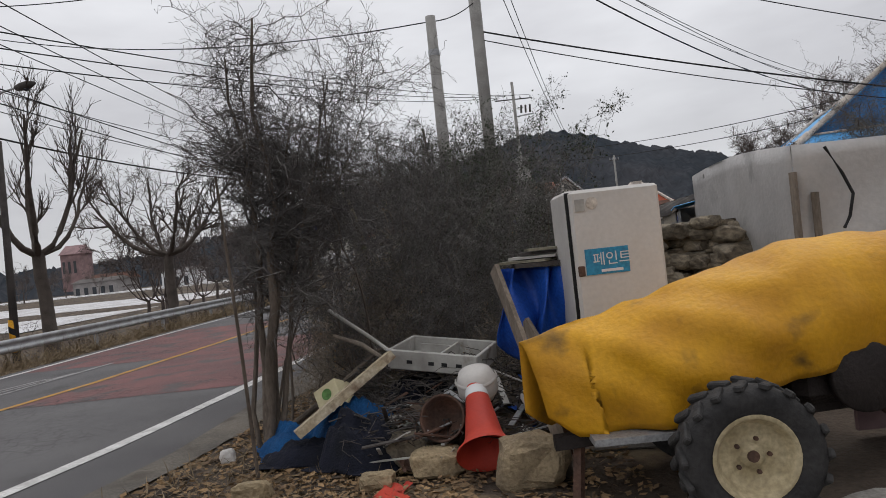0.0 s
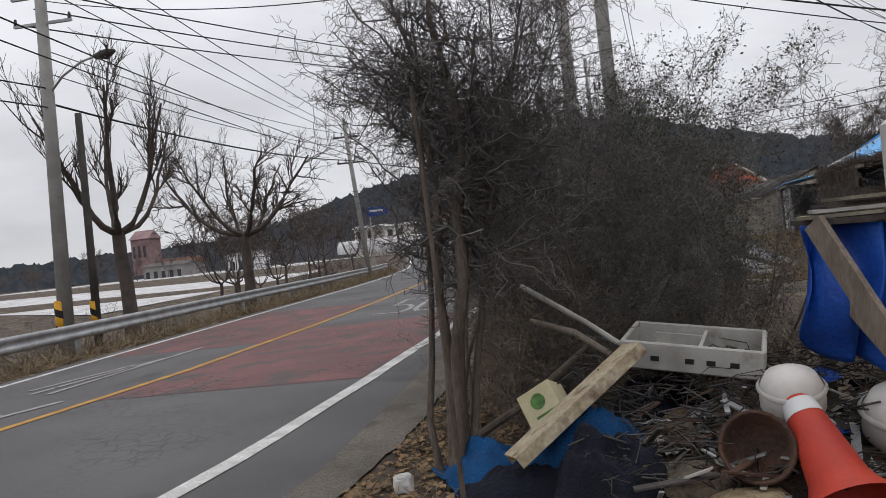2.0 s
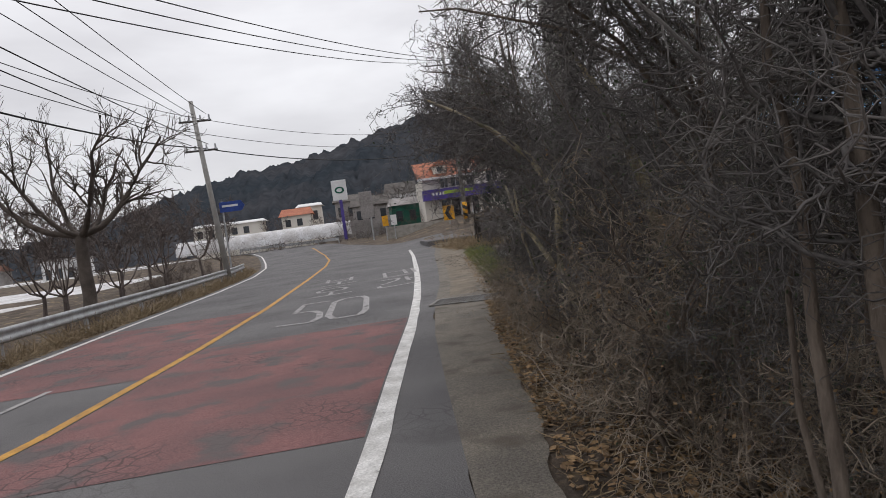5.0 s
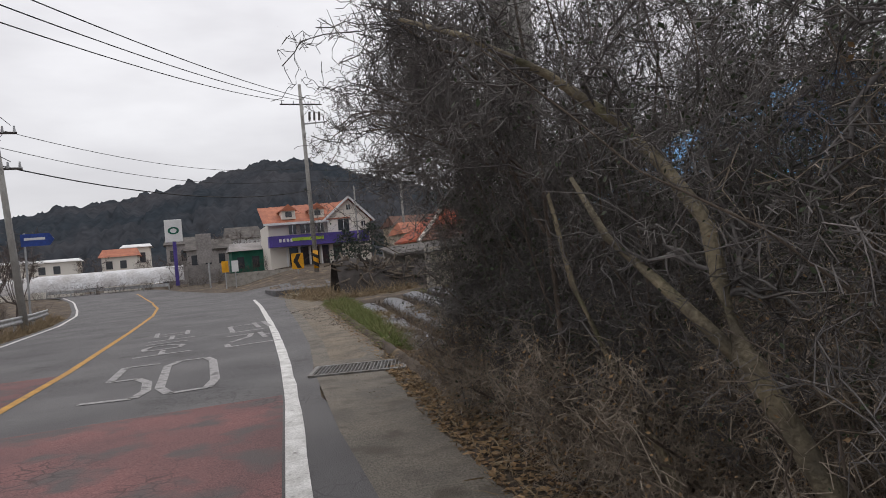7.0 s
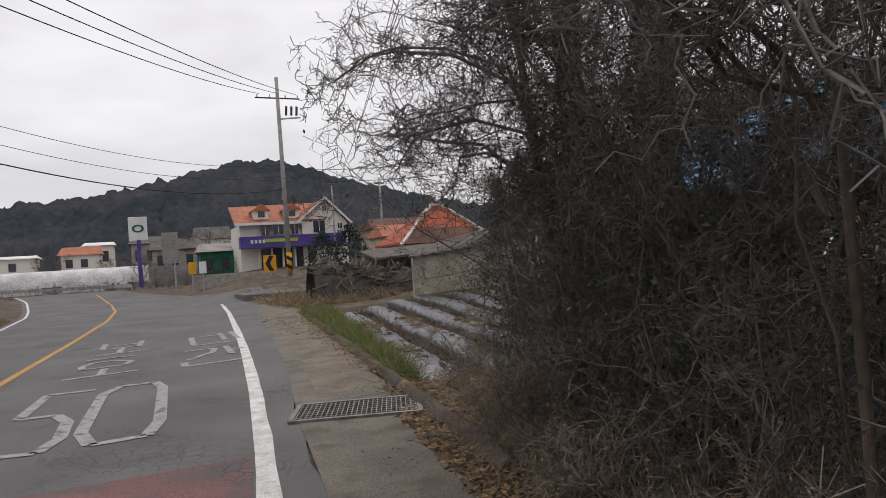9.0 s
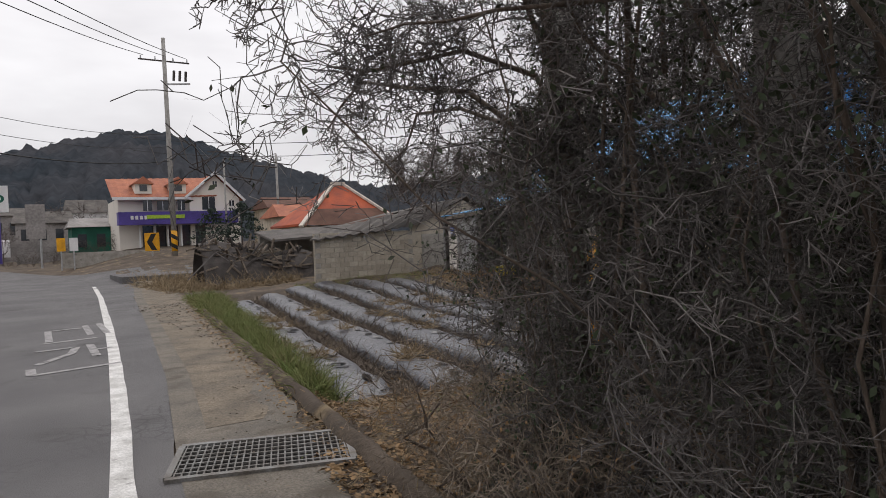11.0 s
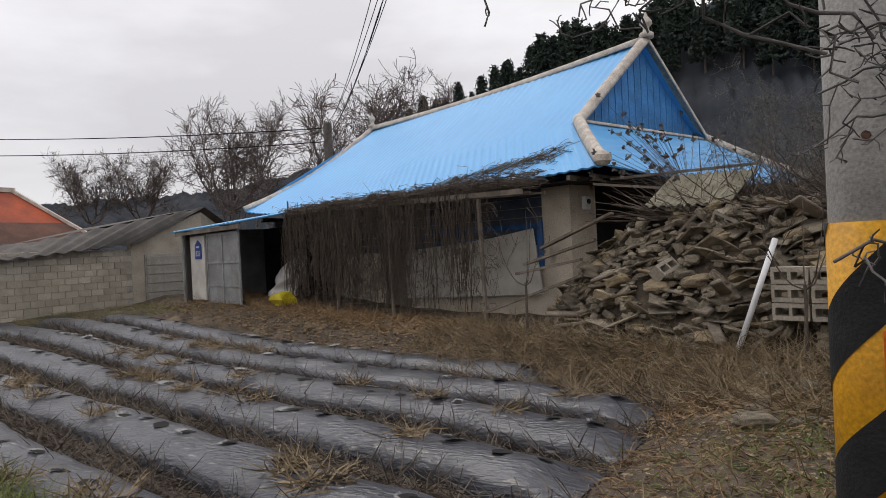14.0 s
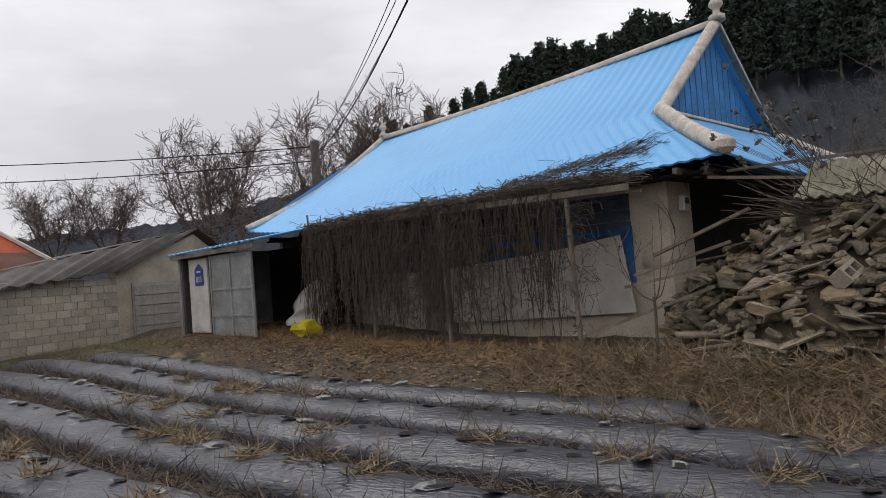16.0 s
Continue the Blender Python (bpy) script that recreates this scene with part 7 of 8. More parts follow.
tw_p[:, :, 2] = np.maximum(tw_p[:, :, 2], 0.03)
tagged(new("tangled_wire", fast_mesh("tangled_wire", *tubes(tw_p, np.repeat(g2.uniform(0.002, 0.006, n)[:, None], 6, 1), 4), M["dark_pole"])), "tangle of dark wire and twigs over the scrap heap", "wire", kind="stuff")
for i in range(40):
    x, y = float(g2.uniform(1.3, 2.95)), float(g2.uniform(3.0, 4.1))
    z = 0.08 + 0.36 * max(0.0, y - 3.1) + 0.06 * float(g2.random())
    w_, d_ = float(g2.uniform(0.06, 0.2)), float(g2.uniform(0.05, 0.14))
    sd = float(g2.uniform(0, 50))
    rt = Matrix.Translation((x, y, z)) @ Euler((float(g2.normal(0, 0.5)), float(g2.normal(0, 0.5)), float(g2.uniform(0, 6)))).to_matrix().to_4x4()
    solid("scrap_piece", Mesh().sheet(lambda s, t: rt @ Vector(((s - 0.5) * w_ * (1 + 0.3 * math.sin(5 * t + sd)), (t - 0.5) * d_, 0.03 * noise.noise(Vector((s * 3, t * 3, sd))))), 5, 5, 0.004), (M["old_plastic"], M["dark_pole"], M["cloth_navy"], M["rust"], M["steel"], M["tarp_blue"])[i % 6], "crumpled scrap of plastic or metal in the heap", "scrap", group="scrap pieces")
solid("red_rag", Mesh().sheet(lambda s, t: (1.45 + 0.2 * s + 0.03 * math.sin(9 * t), 2.45 + 0.35 * t, 0.03 + 0.015 * math.sin(14 * s + 8 * t)), 12, 12, 0.004), M["cone_red"], "torn red plastic scrap on the ground", "scrap", smooth=True)
# the slender tree at the end of the hedge
TR = thing("roadside_tree", "slender multi-stemmed bare tree at the end of the hedge", "tree", Matrix.Translation((0.24, 4.02, 0)))
gt = np.random.default_rng(68)
st0 = np.zeros((7, 10, 3))
for i, (dx, dy, hh) in enumerate(((0.0, 0.0, 3.6), (0.18, -0.05, 3.9), (0.3, 0.05, 3.3), (0.1, 0.1, 3.5), (0.22, 0.1, 3.0), (0.32, 0.25, 3.5), (0.42, 0.5, 3.6))):
    q = np.linspace(0, 1, 10)
    st0[i, :, 0] = dx * 0.6 + (dx * 3.0 - 0.30) * q ** 1.4 + np.cumsum(gt.normal(size=10) * 0.05)
    st0[i, :, 1] = dy + (dy + 0.3) * q + np.cumsum(gt.normal(size=10) * 0.03)
    st0[i, :, 2] = q * hh - 0.05
r0 = np.array((0.042, 0.05, 0.03, 0.026, 0.032, 0.015, 0.015))[:, None] * (1 - 0.8 * np.linspace(0, 1, 10))[None, :]
t1, q1 = grow(gt, st0, r0, 280, (0.4, 1.15), 8, 0.35, 0.03, 1.0, 0.40, 1.0, 0.7, 0.4, 0.003, 0.3)
t2, q2 = grow(gt, t1, q1, 3800, (0.12, 0.4), 6, 0.5, 0.02, 1.0, 0.1, 1.0, 0.6, 0.6, 0.0020, 0.5)
t3, q3 = grow(gt, t2, q2, 9000, (0.03, 0.12), 3, 0.4, 0.05, 1.0, 0.1, 1.0, 0.6, 0.8, 0.0014)
for i in range(7):
    ob = new("trunk", fast_mesh("trunk", *tubes(st0[i:i + 1], r0[i:i + 1], 8), M["bark"]))
    ob.data.shade_smooth()
    ob.parent = TR
ob = new("crown", fast_mesh("crown", *joined([tubes(t1, q1, 4), tubes(t2, q2, 3), tubes(t3, q3, 3)]), M["twig"]))
ob.parent = TR
tagged(ob, kind="stuff")
solid("garden_stake", Mesh().tube([(0.46, 3.3, 0), (0.45, 3.25, 1.0), (0.43, 3.15, 2.3)], (0.015, 0.014, 0.009), 7), M["bark"], "thin upright stake beside the bare tree", "stake")
# leaning bare trunks at the hedge's face
def leaning_tree(pts, r, side_limbs, seed, sprays):
    lt = thing("leaning_tree", "leaning bare trunk with pale yellowish bark in the hedge", "tree")
    part("trunk", Mesh().tube(pts, r, 12), M["pale_bark"], lt, smooth=True)
    for lp, lr in side_limbs:
        part("limb", Mesh().tube(lp, lr, 10), M["pale_bark"], lt, smooth=True)
    gl = np.random.default_rng(seed)
    a0 = np.array([pts])[:, 2:]
    b1, c1 = grow(gl, a0, np.array([r])[:, 2:], sprays, (0.3, 0.9), 7, 0.4, 0.05, 0.9, 0.1, 1.0, 0.7, 0.35, 0.004, 0.3)
    b2, c2 = grow(gl, b1, c1, sprays * 12, (0.1, 0.4), 5, 0.5, 0.05, 0.9, 0.1, 1.0, 0.6, 0.7, 0.0026, 0.4)
    cr = new("crown", fast_mesh("crown", *joined([tubes(b1, c1, 4), tubes(b2, c2, 3)]), M["twig"]))
    cr.parent = lt
    tagged(cr, kind="stuff")


leaning_tree([(0.86, 7.25, -0.05), (0.72, 7.45, 0.55), (0.57, 7.66, 1.06), (0.63, 7.8, 1.31), (0.71, 7.93, 1.55), (0.68, 8.12, 1.8), (0.62, 8.3, 2.02), (0.38, 8.5, 2.3), (0.1, 8.75, 2.55), (-0.1, 9.1, 2.75)],
             (0.05, 0.046, 0.042, 0.034, 0.032, 0.030, 0.026, 0.02, 0.015, 0.010),
             [([(0.58, 7.66, 1.02), (0.53, 7.82, 1.18), (0.49, 7.99, 1.33), (0.42, 8.2, 1.52), (0.40, 8.4, 1.8)], (0.03, 0.024, 0.022, 0.018, 0.01))], 69, 20)
leaning_tree([(0.85, 8.3, -0.05), (0.78, 8.42, 0.45), (0.66, 8.6, 0.9), (0.60, 8.8, 1.3), (0.62, 9.0, 1.8)], (0.026, 0.024, 0.02, 0.016, 0.01), [], 70, 8)
leaning_tree([(1.15, 6.6, -0.05), (1.08, 6.75, 0.9), (0.98, 6.9, 1.7), (0.82, 7.05, 2.3), (0.62, 7.2, 2.8)], (0.05, 0.046, 0.04, 0.034, 0.02), [], 71, 14)


# ---- left verge: guard rail, street lamp, poles ----
rail = thing("guard_rail", "long grey galvanised steel guard rail along the road", "guard rail")
prof = ((0.0, 0.70), (0.035, 0.68), (0.04, 0.63), (0.005, 0.58), (0.005, 0.53), (0.04, 0.48), (0.035, 0.43), (0.0, 0.40))


def rail_at(s, t):
    y = -8 + 54 * s
    i = min(int(t * 7), 6)
    f = t * 7 - i
    a, b = prof[i], prof[i + 1]
    return (float(left_x(y)) - 0.98 + a[0] + (b[0] - a[0]) * f, y, a[1] + (b[1] - a[1]) * f - 0.03)


part("beam", Mesh().sheet(rail_at, 90, 14, 0.006), M["steel"], rail, "corrugated steel beam", smooth=True)
post_me = Mesh().tube([(0, 0, -0.9), (0, 0, 0.66)], 0.06, 10).data("post", M["steel"])
for i in range(14):
    y = -7 + 4.0 * i
    ob = new("post", post_me)
    ob.parent, ob.location = rail, (float(left_x(y)) - 1.07, y, 0)


def wrapped_base(parent, r, z0, z1, x=0, y=0):
    part("warning_sleeve", Mesh().tube([(x, y, z0), (x, y, z1)], r, 16), M["amber"], parent, smooth=True)
    h = z1 - z0
    for k in range(-1, 3):
        part("stripe", Mesh().sheet(lambda s, t, k=k: (x + (r + 0.004) * math.cos(-6.2832 * s), y + (r + 0.004) * math.sin(-6.2832 * s), min(max(z0 + h * (0.45 * k + 0.2 * t + 0.5 * s), z0), z1)), 24, 1), M["black"], parent, smooth=True)


lamp = thing("street_lamp", "concrete utility pole carrying a street lamp on a curved arm", "street lamp", Matrix.Translation((-10.9, 16.4, -0.9)))
part("pole", Mesh().tube([(0, 0, 0), (0.35, 0, 11.2)], (0.2, 0.13), 16), M["pole"], lamp, smooth=True)
wrapped_base(lamp, 0.205, 1.0, 2.0)
part("arm", Mesh().tube([(0.22, 0, 7.3), (0.7, -0.05, 7.75), (1.3, -0.1, 8.05), (1.75, -0.1, 8.15)], 0.03, 8), M["steel"], lamp, smooth=True)
head = part("lamp_head", Mesh().revolve([(0.0, -0.3), (0.07, -0.26), (0.11, -0.1), (0.11, 0.1), (0.07, 0.22), (0.03, 0.3), (0.0, 0.3)], 14, Matrix.Translation((1.95, -0.1, 8.16)) @ pose(0, 0, 0, 0, 80, 0)), M["dark_pole"], lamp, "dark cobra-head lamp", smooth=True)
part("diffuser", Mesh().revolve([(0.0, 0.0), (0.08, 0.0), (0.06, -0.05), (0.0, -0.06)], 12, Matrix.Translation((1.97, -0.1, 8.08))), M["glass"], head, smooth=True)
for z in (9.2, 9.9, 10.6):
    part("crossarm", Mesh().beam((-0.5, 0, z), (1.1, 0, z), 0.07, 0.07), M["steel"], lamp)
    for x in (-0.45, 1.05):
        part("insulator", Mesh().tube([(x, 0, z + 0.03), (x, 0, z + 0.2)], (0.05, 0.03), 8), M["dark_pole"], lamp)
dp = thing("utility_pole", "slim dark utility pole behind the guard rail", "utility pole", Matrix.Translation((-10.35, 16.9, -0.9)))
part("shaft", Mesh().tube([(0, 0, 0), (0.12, 0, 6.9)], (0.11, 0.085), 12), M["dark_pole"], dp, smooth=True)
wrapped_base(dp, 0.12, 1.0, 1.9)


def line_pole(x, y, z0, z1, arms, label, r=0.15, lean=0.0):
    ob = thing("utility_pole", label, "utility pole", Matrix.Translation((x, y, 0)))
    part("shaft", Mesh().tube([(0, 0, z0 - 0.3), (lean, 0, z1)], (r, r * 0.65), 14), M["pole"], ob, smooth=True)
    for z, w in arms:
        lx = lean * (z - z0) / (z1 - z0)
        part("crossarm", Mesh().beam((lx - w, 0, z), (lx + w, 0.1, z), 0.09, 0.09), M["dark_pole"], ob)
        for k in (-0.9, -0.35, 0.35, 0.9):
            part("insulator", Mesh().tube([(lx + k * w, 0.03, z), (lx + k * w, 0.03, z + 0.28)], (0.06, 0.035), 8), M["steel"], ob)
    return ob


line_pole(-7.35, 38, 0, 9.2, ((8.2, 0.78), (6.72, 0.78)), "leaning concrete utility pole with two crossarms", 0.16, -0.6)
p2 = line_pole(8.95, 61, 1.4, 16.5, ((14.9, 1.7),), "tall concrete utility pole with crossarm and fuse cutouts", 0.2, -0.1)
for k in (0.5, 0.9, 1.3):
    part("fuse_cutout", Mesh().tube([(k, 0.1, 13.6), (k + 0.05, 0.1, 14.3)], 0.09, 8), M["dark_pole"], p2)
part("bracket", Mesh().beam((0.0, 0.1, 13.3), (1.6, 0.1, 13.45), 0.12, 0.1), M["steel"], p2)
wrapped_base(p2, 0.215, 1.55, 3.0)
line_pole(11.85, 58, 1.6, 7.7, (), "thin grey lamp post by the store", 0.08)
line_pole(19.6, 70, 2.0, 9.8, ((9.3, 0.5),), "grey utility pole behind the low houses", 0.14)
sp = thing("utility_pole", "dark old wooden pole behind the farmhouse", "utility pole", Matrix.Translation((30.9, 42, 0)))
part("shaft", Mesh().tube([(0, 0, -0.3), (0.1, 0, 9.3)], (0.3, 0.24), 12), M["dark_pole"], sp, smooth=True)


def cable(a, b, sag, r=0.012, label="black overhead cable between utility poles"):
    a, b = Vector(a), Vector(b)
    pts = [a + (b - a) * (i / 20) - Vector((0, 0, 4 * sag * (i / 20) * (1 - i / 20))) for i in range(21)]
    return solid("overhead_cable", Mesh().tube(pts, r, 5, cap=False), M["black"], label, "cable", group="overhead cables")


LP = Vector((-10.6, 16.4, 0))
for k, (dx, z) in enumerate(((-1.4, 15.2), (0.0, 15.25), (1.4, 15.2))):
    cable((8.9 + dx, 61, z), LP + Vector((0.3 * k - 0.5, 0, 8.3 + 0.4 * k)), 0.7, 0.022)
for k, (z0, z1, r) in enumerate(((9.8, 7.6, 0.014), (8.9, 7.0, 0.014), (7.9, 6.2, 0.03))):
    cable((-7.8, 38, 8.35 - 0.75 * k), LP + Vector((0, 0, z1)), 0.35, r)
    cable((8.9, 61, z0), (-7.8, 38, 8.35 - 0.75 * k), 0.9, r)
for k, (x0, z0, x1, z1, r) in enumerate(((-8.4, 8.5, -8.6, 9.4, 0.014), (-7.9, 8.5, -7.6, 9.6, 0.014), (-7.3, 8.5, -6.4, 9.7, 0.014), (-8.2, 7.0, -8.4, 7.6, 0.016), (-7.4, 7.0, -7.2, 7.4, 0.016))):
    cable((x0, 38, z0), (x1, -34, z1), 1.1, r)
for k in range(2):
    cable(LP + Vector((0, 0, 6.1 + 0.5 * k)), (-18, -26, 6.6 + 0.5 * k), 0.7, 0.02)
cable(LP + Vector((0, 0, 9.6)), (3.2, 14.3, 9.8), 0.6, 0.014)
cable(LP + Vector((0, 0, 8.9)), (2.12, 11.8, 6.2), 0.5, 0.012)
cable((3.2, 14.3, 6.7), (15.0, 13.6, 3.6), 0.15, 0.02)
cable((3.2, 14.3, 6.5), (15.0, 13.4, 3.3), 0.2, 0.012)
cable((3.2, 14.3, 8.9), (16.0, 13.0, 4.4), 0.2, 0.012)
for k, (z, w) in enumerate(((9.0, 0.012), (8.6, 0.024), (9.2, 0.012), (8.9, 0.012))):
    cable((30.9, 42, z), (3.2 + 0.25 * (k - 1), 14.3, 9.6 - 0.4 * (k == 1)), 1.3 + 0.2 * (k % 2), w)
for k in range(2):
    cable((14.6, 64.5, 9.8 + 0.3 * k), (3.2 + 0.25 * k, 14.3, 9.7), 0.7, 0.014)
    cable((30.9, 42, 9.0 - 0.8 * k), (12.0, 100, 15.5 - 1.6 * k), 1.2, 0.03)
cable((2.12, 11.8, 6.2), (3.2, 14.3, 7.4), 0.1, 0.012)

# ---- the junction: signs, store, far houses ----
chev = thing("chevron_sign", "amber chevron sign with a black arrow at the bend", "road sign", Matrix.Translation((7.64, 62, 0)))
part("board", Mesh().box((0, 0, 2.27), (0.97, 0.05, 1.28), bev=0.01), M["amber"], chev)
part("arrow", Mesh().add([(0.3, -0.03, 2.85), (-0.05, -0.03, 2.85), (-0.36, -0.03, 2.27), (-0.05, -0.03, 1.69), (0.3, -0.03, 1.69), (0.0, -0.03, 2.27)], [(0, 1, 2, 5), (5, 2, 3, 4)]), M["black"], chev)
part("post", Mesh().tube([(0, 0.06, 0.8), (0, 0.06, 2.6)], 0.05, 8), M["steel"], chev)
for x in (2.2, 3.0):
    c2 = thing("warning_post", "small amber and white sign on a post at the junction", "road sign", Matrix.Translation((x, 66, 0)))
    part("board", Mesh().box((0, 0, 2.35), (0.55, 0.05, 0.95)), M["amber"] if x < 2.5 else M["sign_white"], c2)
    part("post", Mesh().tube([(0, 0.05, 0.5), (0, 0.05, 2.5)], 0.05, 8), M["steel"], c2)
cu = thing("store_sign", "tall white illuminated-type sign board on a purple post", "sign", Matrix.Translation((-1.65, 75, 0)))
part("board", Mesh().box((0, 0, 6.27), (1.55, 0.3, 2.15), bev=0.04), M["sign_white"], cu)
part("logo", Mesh().revolve([(0.3, -0.0), (0.5, -0.0), (0.5, 0.02), (0.3, 0.02)], 20, Matrix.Translation((0, -0.155, 6.3)) @ pose(0, 0, 0, 90, 0, 0) @ Matrix.Diagonal((1.0, 0.7, 1, 1))), M["sign_green"], cu)
part("post", Mesh().box((0, 0, 3.2), (0.32, 0.3, 4.2)), M["purple"], cu)
s2 = thing("back_of_sign", "grey back of a road sign on a post", "road sign", Matrix.Translation((0.85, 72, 0)))
part("board", Mesh().box((0, 0, 4.3), (1.32, 0.06, 2.7)), M["grey_wall"], s2)
part("post", Mesh().tube([(0.3, 0.08, 0.5), (0.3, 0.08, 5.5)], 0.08, 8), M["steel"], s2)
bs = thing("direction_sign", "blue road direction sign pointing along the bend", "road sign", Matrix.Translation((-7.7, 44, 0)))
part("board", Mesh().add([(-0.7, -0.03, 3.85), (0.55, -0.03, 3.85), (0.75, -0.03, 4.15), (0.55, -0.03, 4.45), (-0.7, -0.03, 4.45), (-0.7, 0.03, 3.85), (0.55, 0.03, 3.85), (0.75, 0.03, 4.15), (0.55, 0.03, 4.45), (-0.7, 0.03, 4.45)],
                          [(0, 1, 2, 3, 4), (9, 8, 7, 6, 5), (0, 5, 6, 1), (1, 6, 7, 2), (2, 7, 8, 3), (3, 8, 9, 4), (4, 9, 5, 0)]), M["sign_blue"], bs)
part("writing_bar", Mesh().box((-0.1, -0.035, 4.2), (0.9, 0.006, 0.12)), M["sign_white"], bs)
part("post", Mesh().tube([(-0.55, 0.06, -0.2), (-0.55, 0.06, 4.5)], 0.05, 8), M["steel"], bs)

store = thing("store_building", "two-storey cream store building with terracotta roof and purple fascia", "building")
part("wall", Mesh().box((9.6, 76, 3.9), (5.6, 7.0, 4.4)), M["store_wall"], store)
part("gable_wall", Mesh().add([(12.4, 72, 1.6), (16.7, 72, 1.6), (16.7, 72, 6.0), (14.6, 72, 8.1), (12.4, 72, 6.3), (12.4, 80, 1.6), (16.7, 80, 1.6), (16.7, 80, 6.0), (14.6, 80, 8.1), (12.4, 80, 6.3)],
                              [(0, 1, 2, 3, 4), (9, 8, 7, 6, 5), (0, 5, 6, 1), (1, 6, 7, 2), (2, 7, 8, 3), (3, 8, 9, 4), (4, 9, 5, 0)]), M["store_wall"], store)
part("roof", Mesh().sheet(lambda s, t: (6.3 + 8.4 * s, 71.9 + 4.2 * t, 6.1 + 0.2 * s + 1.95 * t + 0.02 * math.sin(s * 90)), 60, 3, 0.1), M["tile_roof"], store, "terracotta tiled roof slope")
part("roof", Mesh().sheet(lambda s, t: (14.62 - 2.5 * t, 71.7 + 8.4 * s, 8.2 - 2.0 * t), 6, 3, 0.1), M["tile_roof"], store)
part("roof", Mesh().sheet(lambda s, t: (14.58 + 2.5 * t, 71.7 + 8.4 * s, 8.2 - 2.35 * t), 6, 3, 0.1), M["tile_roof"], store)
for p, q in (((12.0, 71.6, 6.1), (14.6, 71.6, 8.3)), ((14.6, 71.6, 8.3), (17.1, 71.6, 5.8))):
    part("bargeboard", Mesh().beam(p, q, 0.12, 0.2), M["sign_white"], store)
part("eave_board", Mesh().box((9.4, 71.8, 6.05), (6.2, 0.15, 0.22)), M["sign_white"], store)
for x in (8.8, 11.6):
    dm = part("dormer", Mesh().box((x, 73.6, 6.95), (1.3, 2.4, 0.9)), M["store_wall"], store, "cream dormer")
    part("dormer_roof", Mesh().add([(x - 0.85, 72.2, 7.3), (x, 72.2, 7.95), (x + 0.85, 72.2, 7.3), (x - 0.85, 75.4, 7.3), (x, 75.4, 7.95), (x + 0.85, 75.4, 7.3)], [(0, 1, 4, 3), (1, 2, 5, 4), (0, 2, 1)]), M["tile_roof"], dm)
    part("dormer_window", Mesh().box((x, 72.38, 6.95), (0.6, 0.06, 0.5)), M["glass"], dm)
part("fascia", Mesh().box((11.4, 71.4, 4.35), (9.6, 1.2, 1.05)), M["purple"], store, "purple store fascia")
part("fascia_stripe", Mesh().box((10.2, 70.78, 4.45), (3.0, 0.06, 0.3)), M["lime"], store, "lime green fascia stripe")
for i in range(4):
    part("fascia_writing", Mesh().box((7.6 + 0.35 * i, 70.78, 4.4), (0.22, 0.05, 0.3)), M["sign_white"], store)
for x, z, w, h in ((9.0, 5.45, 0.7, 0.9), (10.2, 5.45, 0.9, 0.8), (11.7, 5.45, 0.6, 0.9), (14.0, 5.6, 1.1, 1.1), (16.0, 5.6, 0.4, 0.5), (14.6, 7.3, 0.35, 0.5)):
    wd = part("window", Mesh().box((x, 71.98, z), (w, 0.06, h)), M["glass"], store, "dark window")
    part("frame", Mesh().box((x, 71.95, z), (0.05, 0.05, h)), M["sign_white"], wd)
for x in (9.0, 10.0, 11.0, 12.2, 13.2):
    part("shopfront_pane", Mesh().box((x, 72.4 if x < 12.4 else 71.97, 2.8), (0.85, 0.06, 1.9)), M["glass"], store)
for x in (8.3, 9.5, 10.5, 11.6):
    part("shopfront_post", Mesh().box((x, 71.95, 2.8), (0.14, 0.1, 2.1)), M["sign_white"], store)

pine_ornamental = conifer(71, 2.9, 2.1, 260)
for x, y, s in ((10.4, 56, 1.0), (12.6, 57, 1.15)):
    ob = thing("pine_tree", "small spreading garden pine before the store", "tree", Matrix.Translation((x, y, 1.2)) @ Matrix.Scale(s, 4), "garden pines")
    for nm, me in zip(("trunk", "crown"), pine_ornamental):
        q = new(nm, me)
        q.parent = ob


def cottage(x, y, z, w, d, h, rh, wall, roof_m, label):
    """A small far house: walls, pitched roof, windows and a door."""
    ob = thing("far_house", label, "house", Matrix.Translation((x, y, z)), "far houses")
    part("wall", Mesh().box((0, 0, h / 2 - 1), (w, d, h + 2)), M[wall], ob)
    o = 0.35
    part("roof", Mesh().add([(-w / 2 - o, -d / 2 - o, h - 0.1), (w / 2 + o, -d / 2 - o, h - 0.1), (w / 2 + o, d / 2 + o, h - 0.1), (-w / 2 - o, d / 2 + o, h - 0.1), (-w / 2, 0, h + rh), (w / 2, 0, h + rh)],
                            [(0, 1, 5, 4), (2, 3, 4, 5), (1, 2, 5), (3, 0, 4), (3, 2, 1, 0)]), M[roof_m], ob)
    for k in range(max(2, int(w / 1.6))):
        part("window", Mesh().box((-w / 2 + 0.8 + k * 1.5, -d / 2 - 0.02, h * 0.55), (0.7, 0.06, h * 0.4)), M["glass"], ob)
    return ob


cottage(-7.9, 96, 2.8, 3.8, 4, 2.3, 0.9, "store_wall", "tile_roof", "small cream house with a red tiled roof across the junction")
cottage(-6.4, 103, 3.2, 3.2, 4, 3.2, 0.4, "store_wall", "sign_white", "small flat white house across the junction")
cottage(-14.5, 96, 2.8, 4.4, 4, 2.2, 0.3, "store_wall", "sign_white", "low white house with dark windows")
cottage(-19.5, 99, 2.8, 4.4, 4, 2.4, 0.3, "store_wall", "sign_white", "low white building beside the far road")
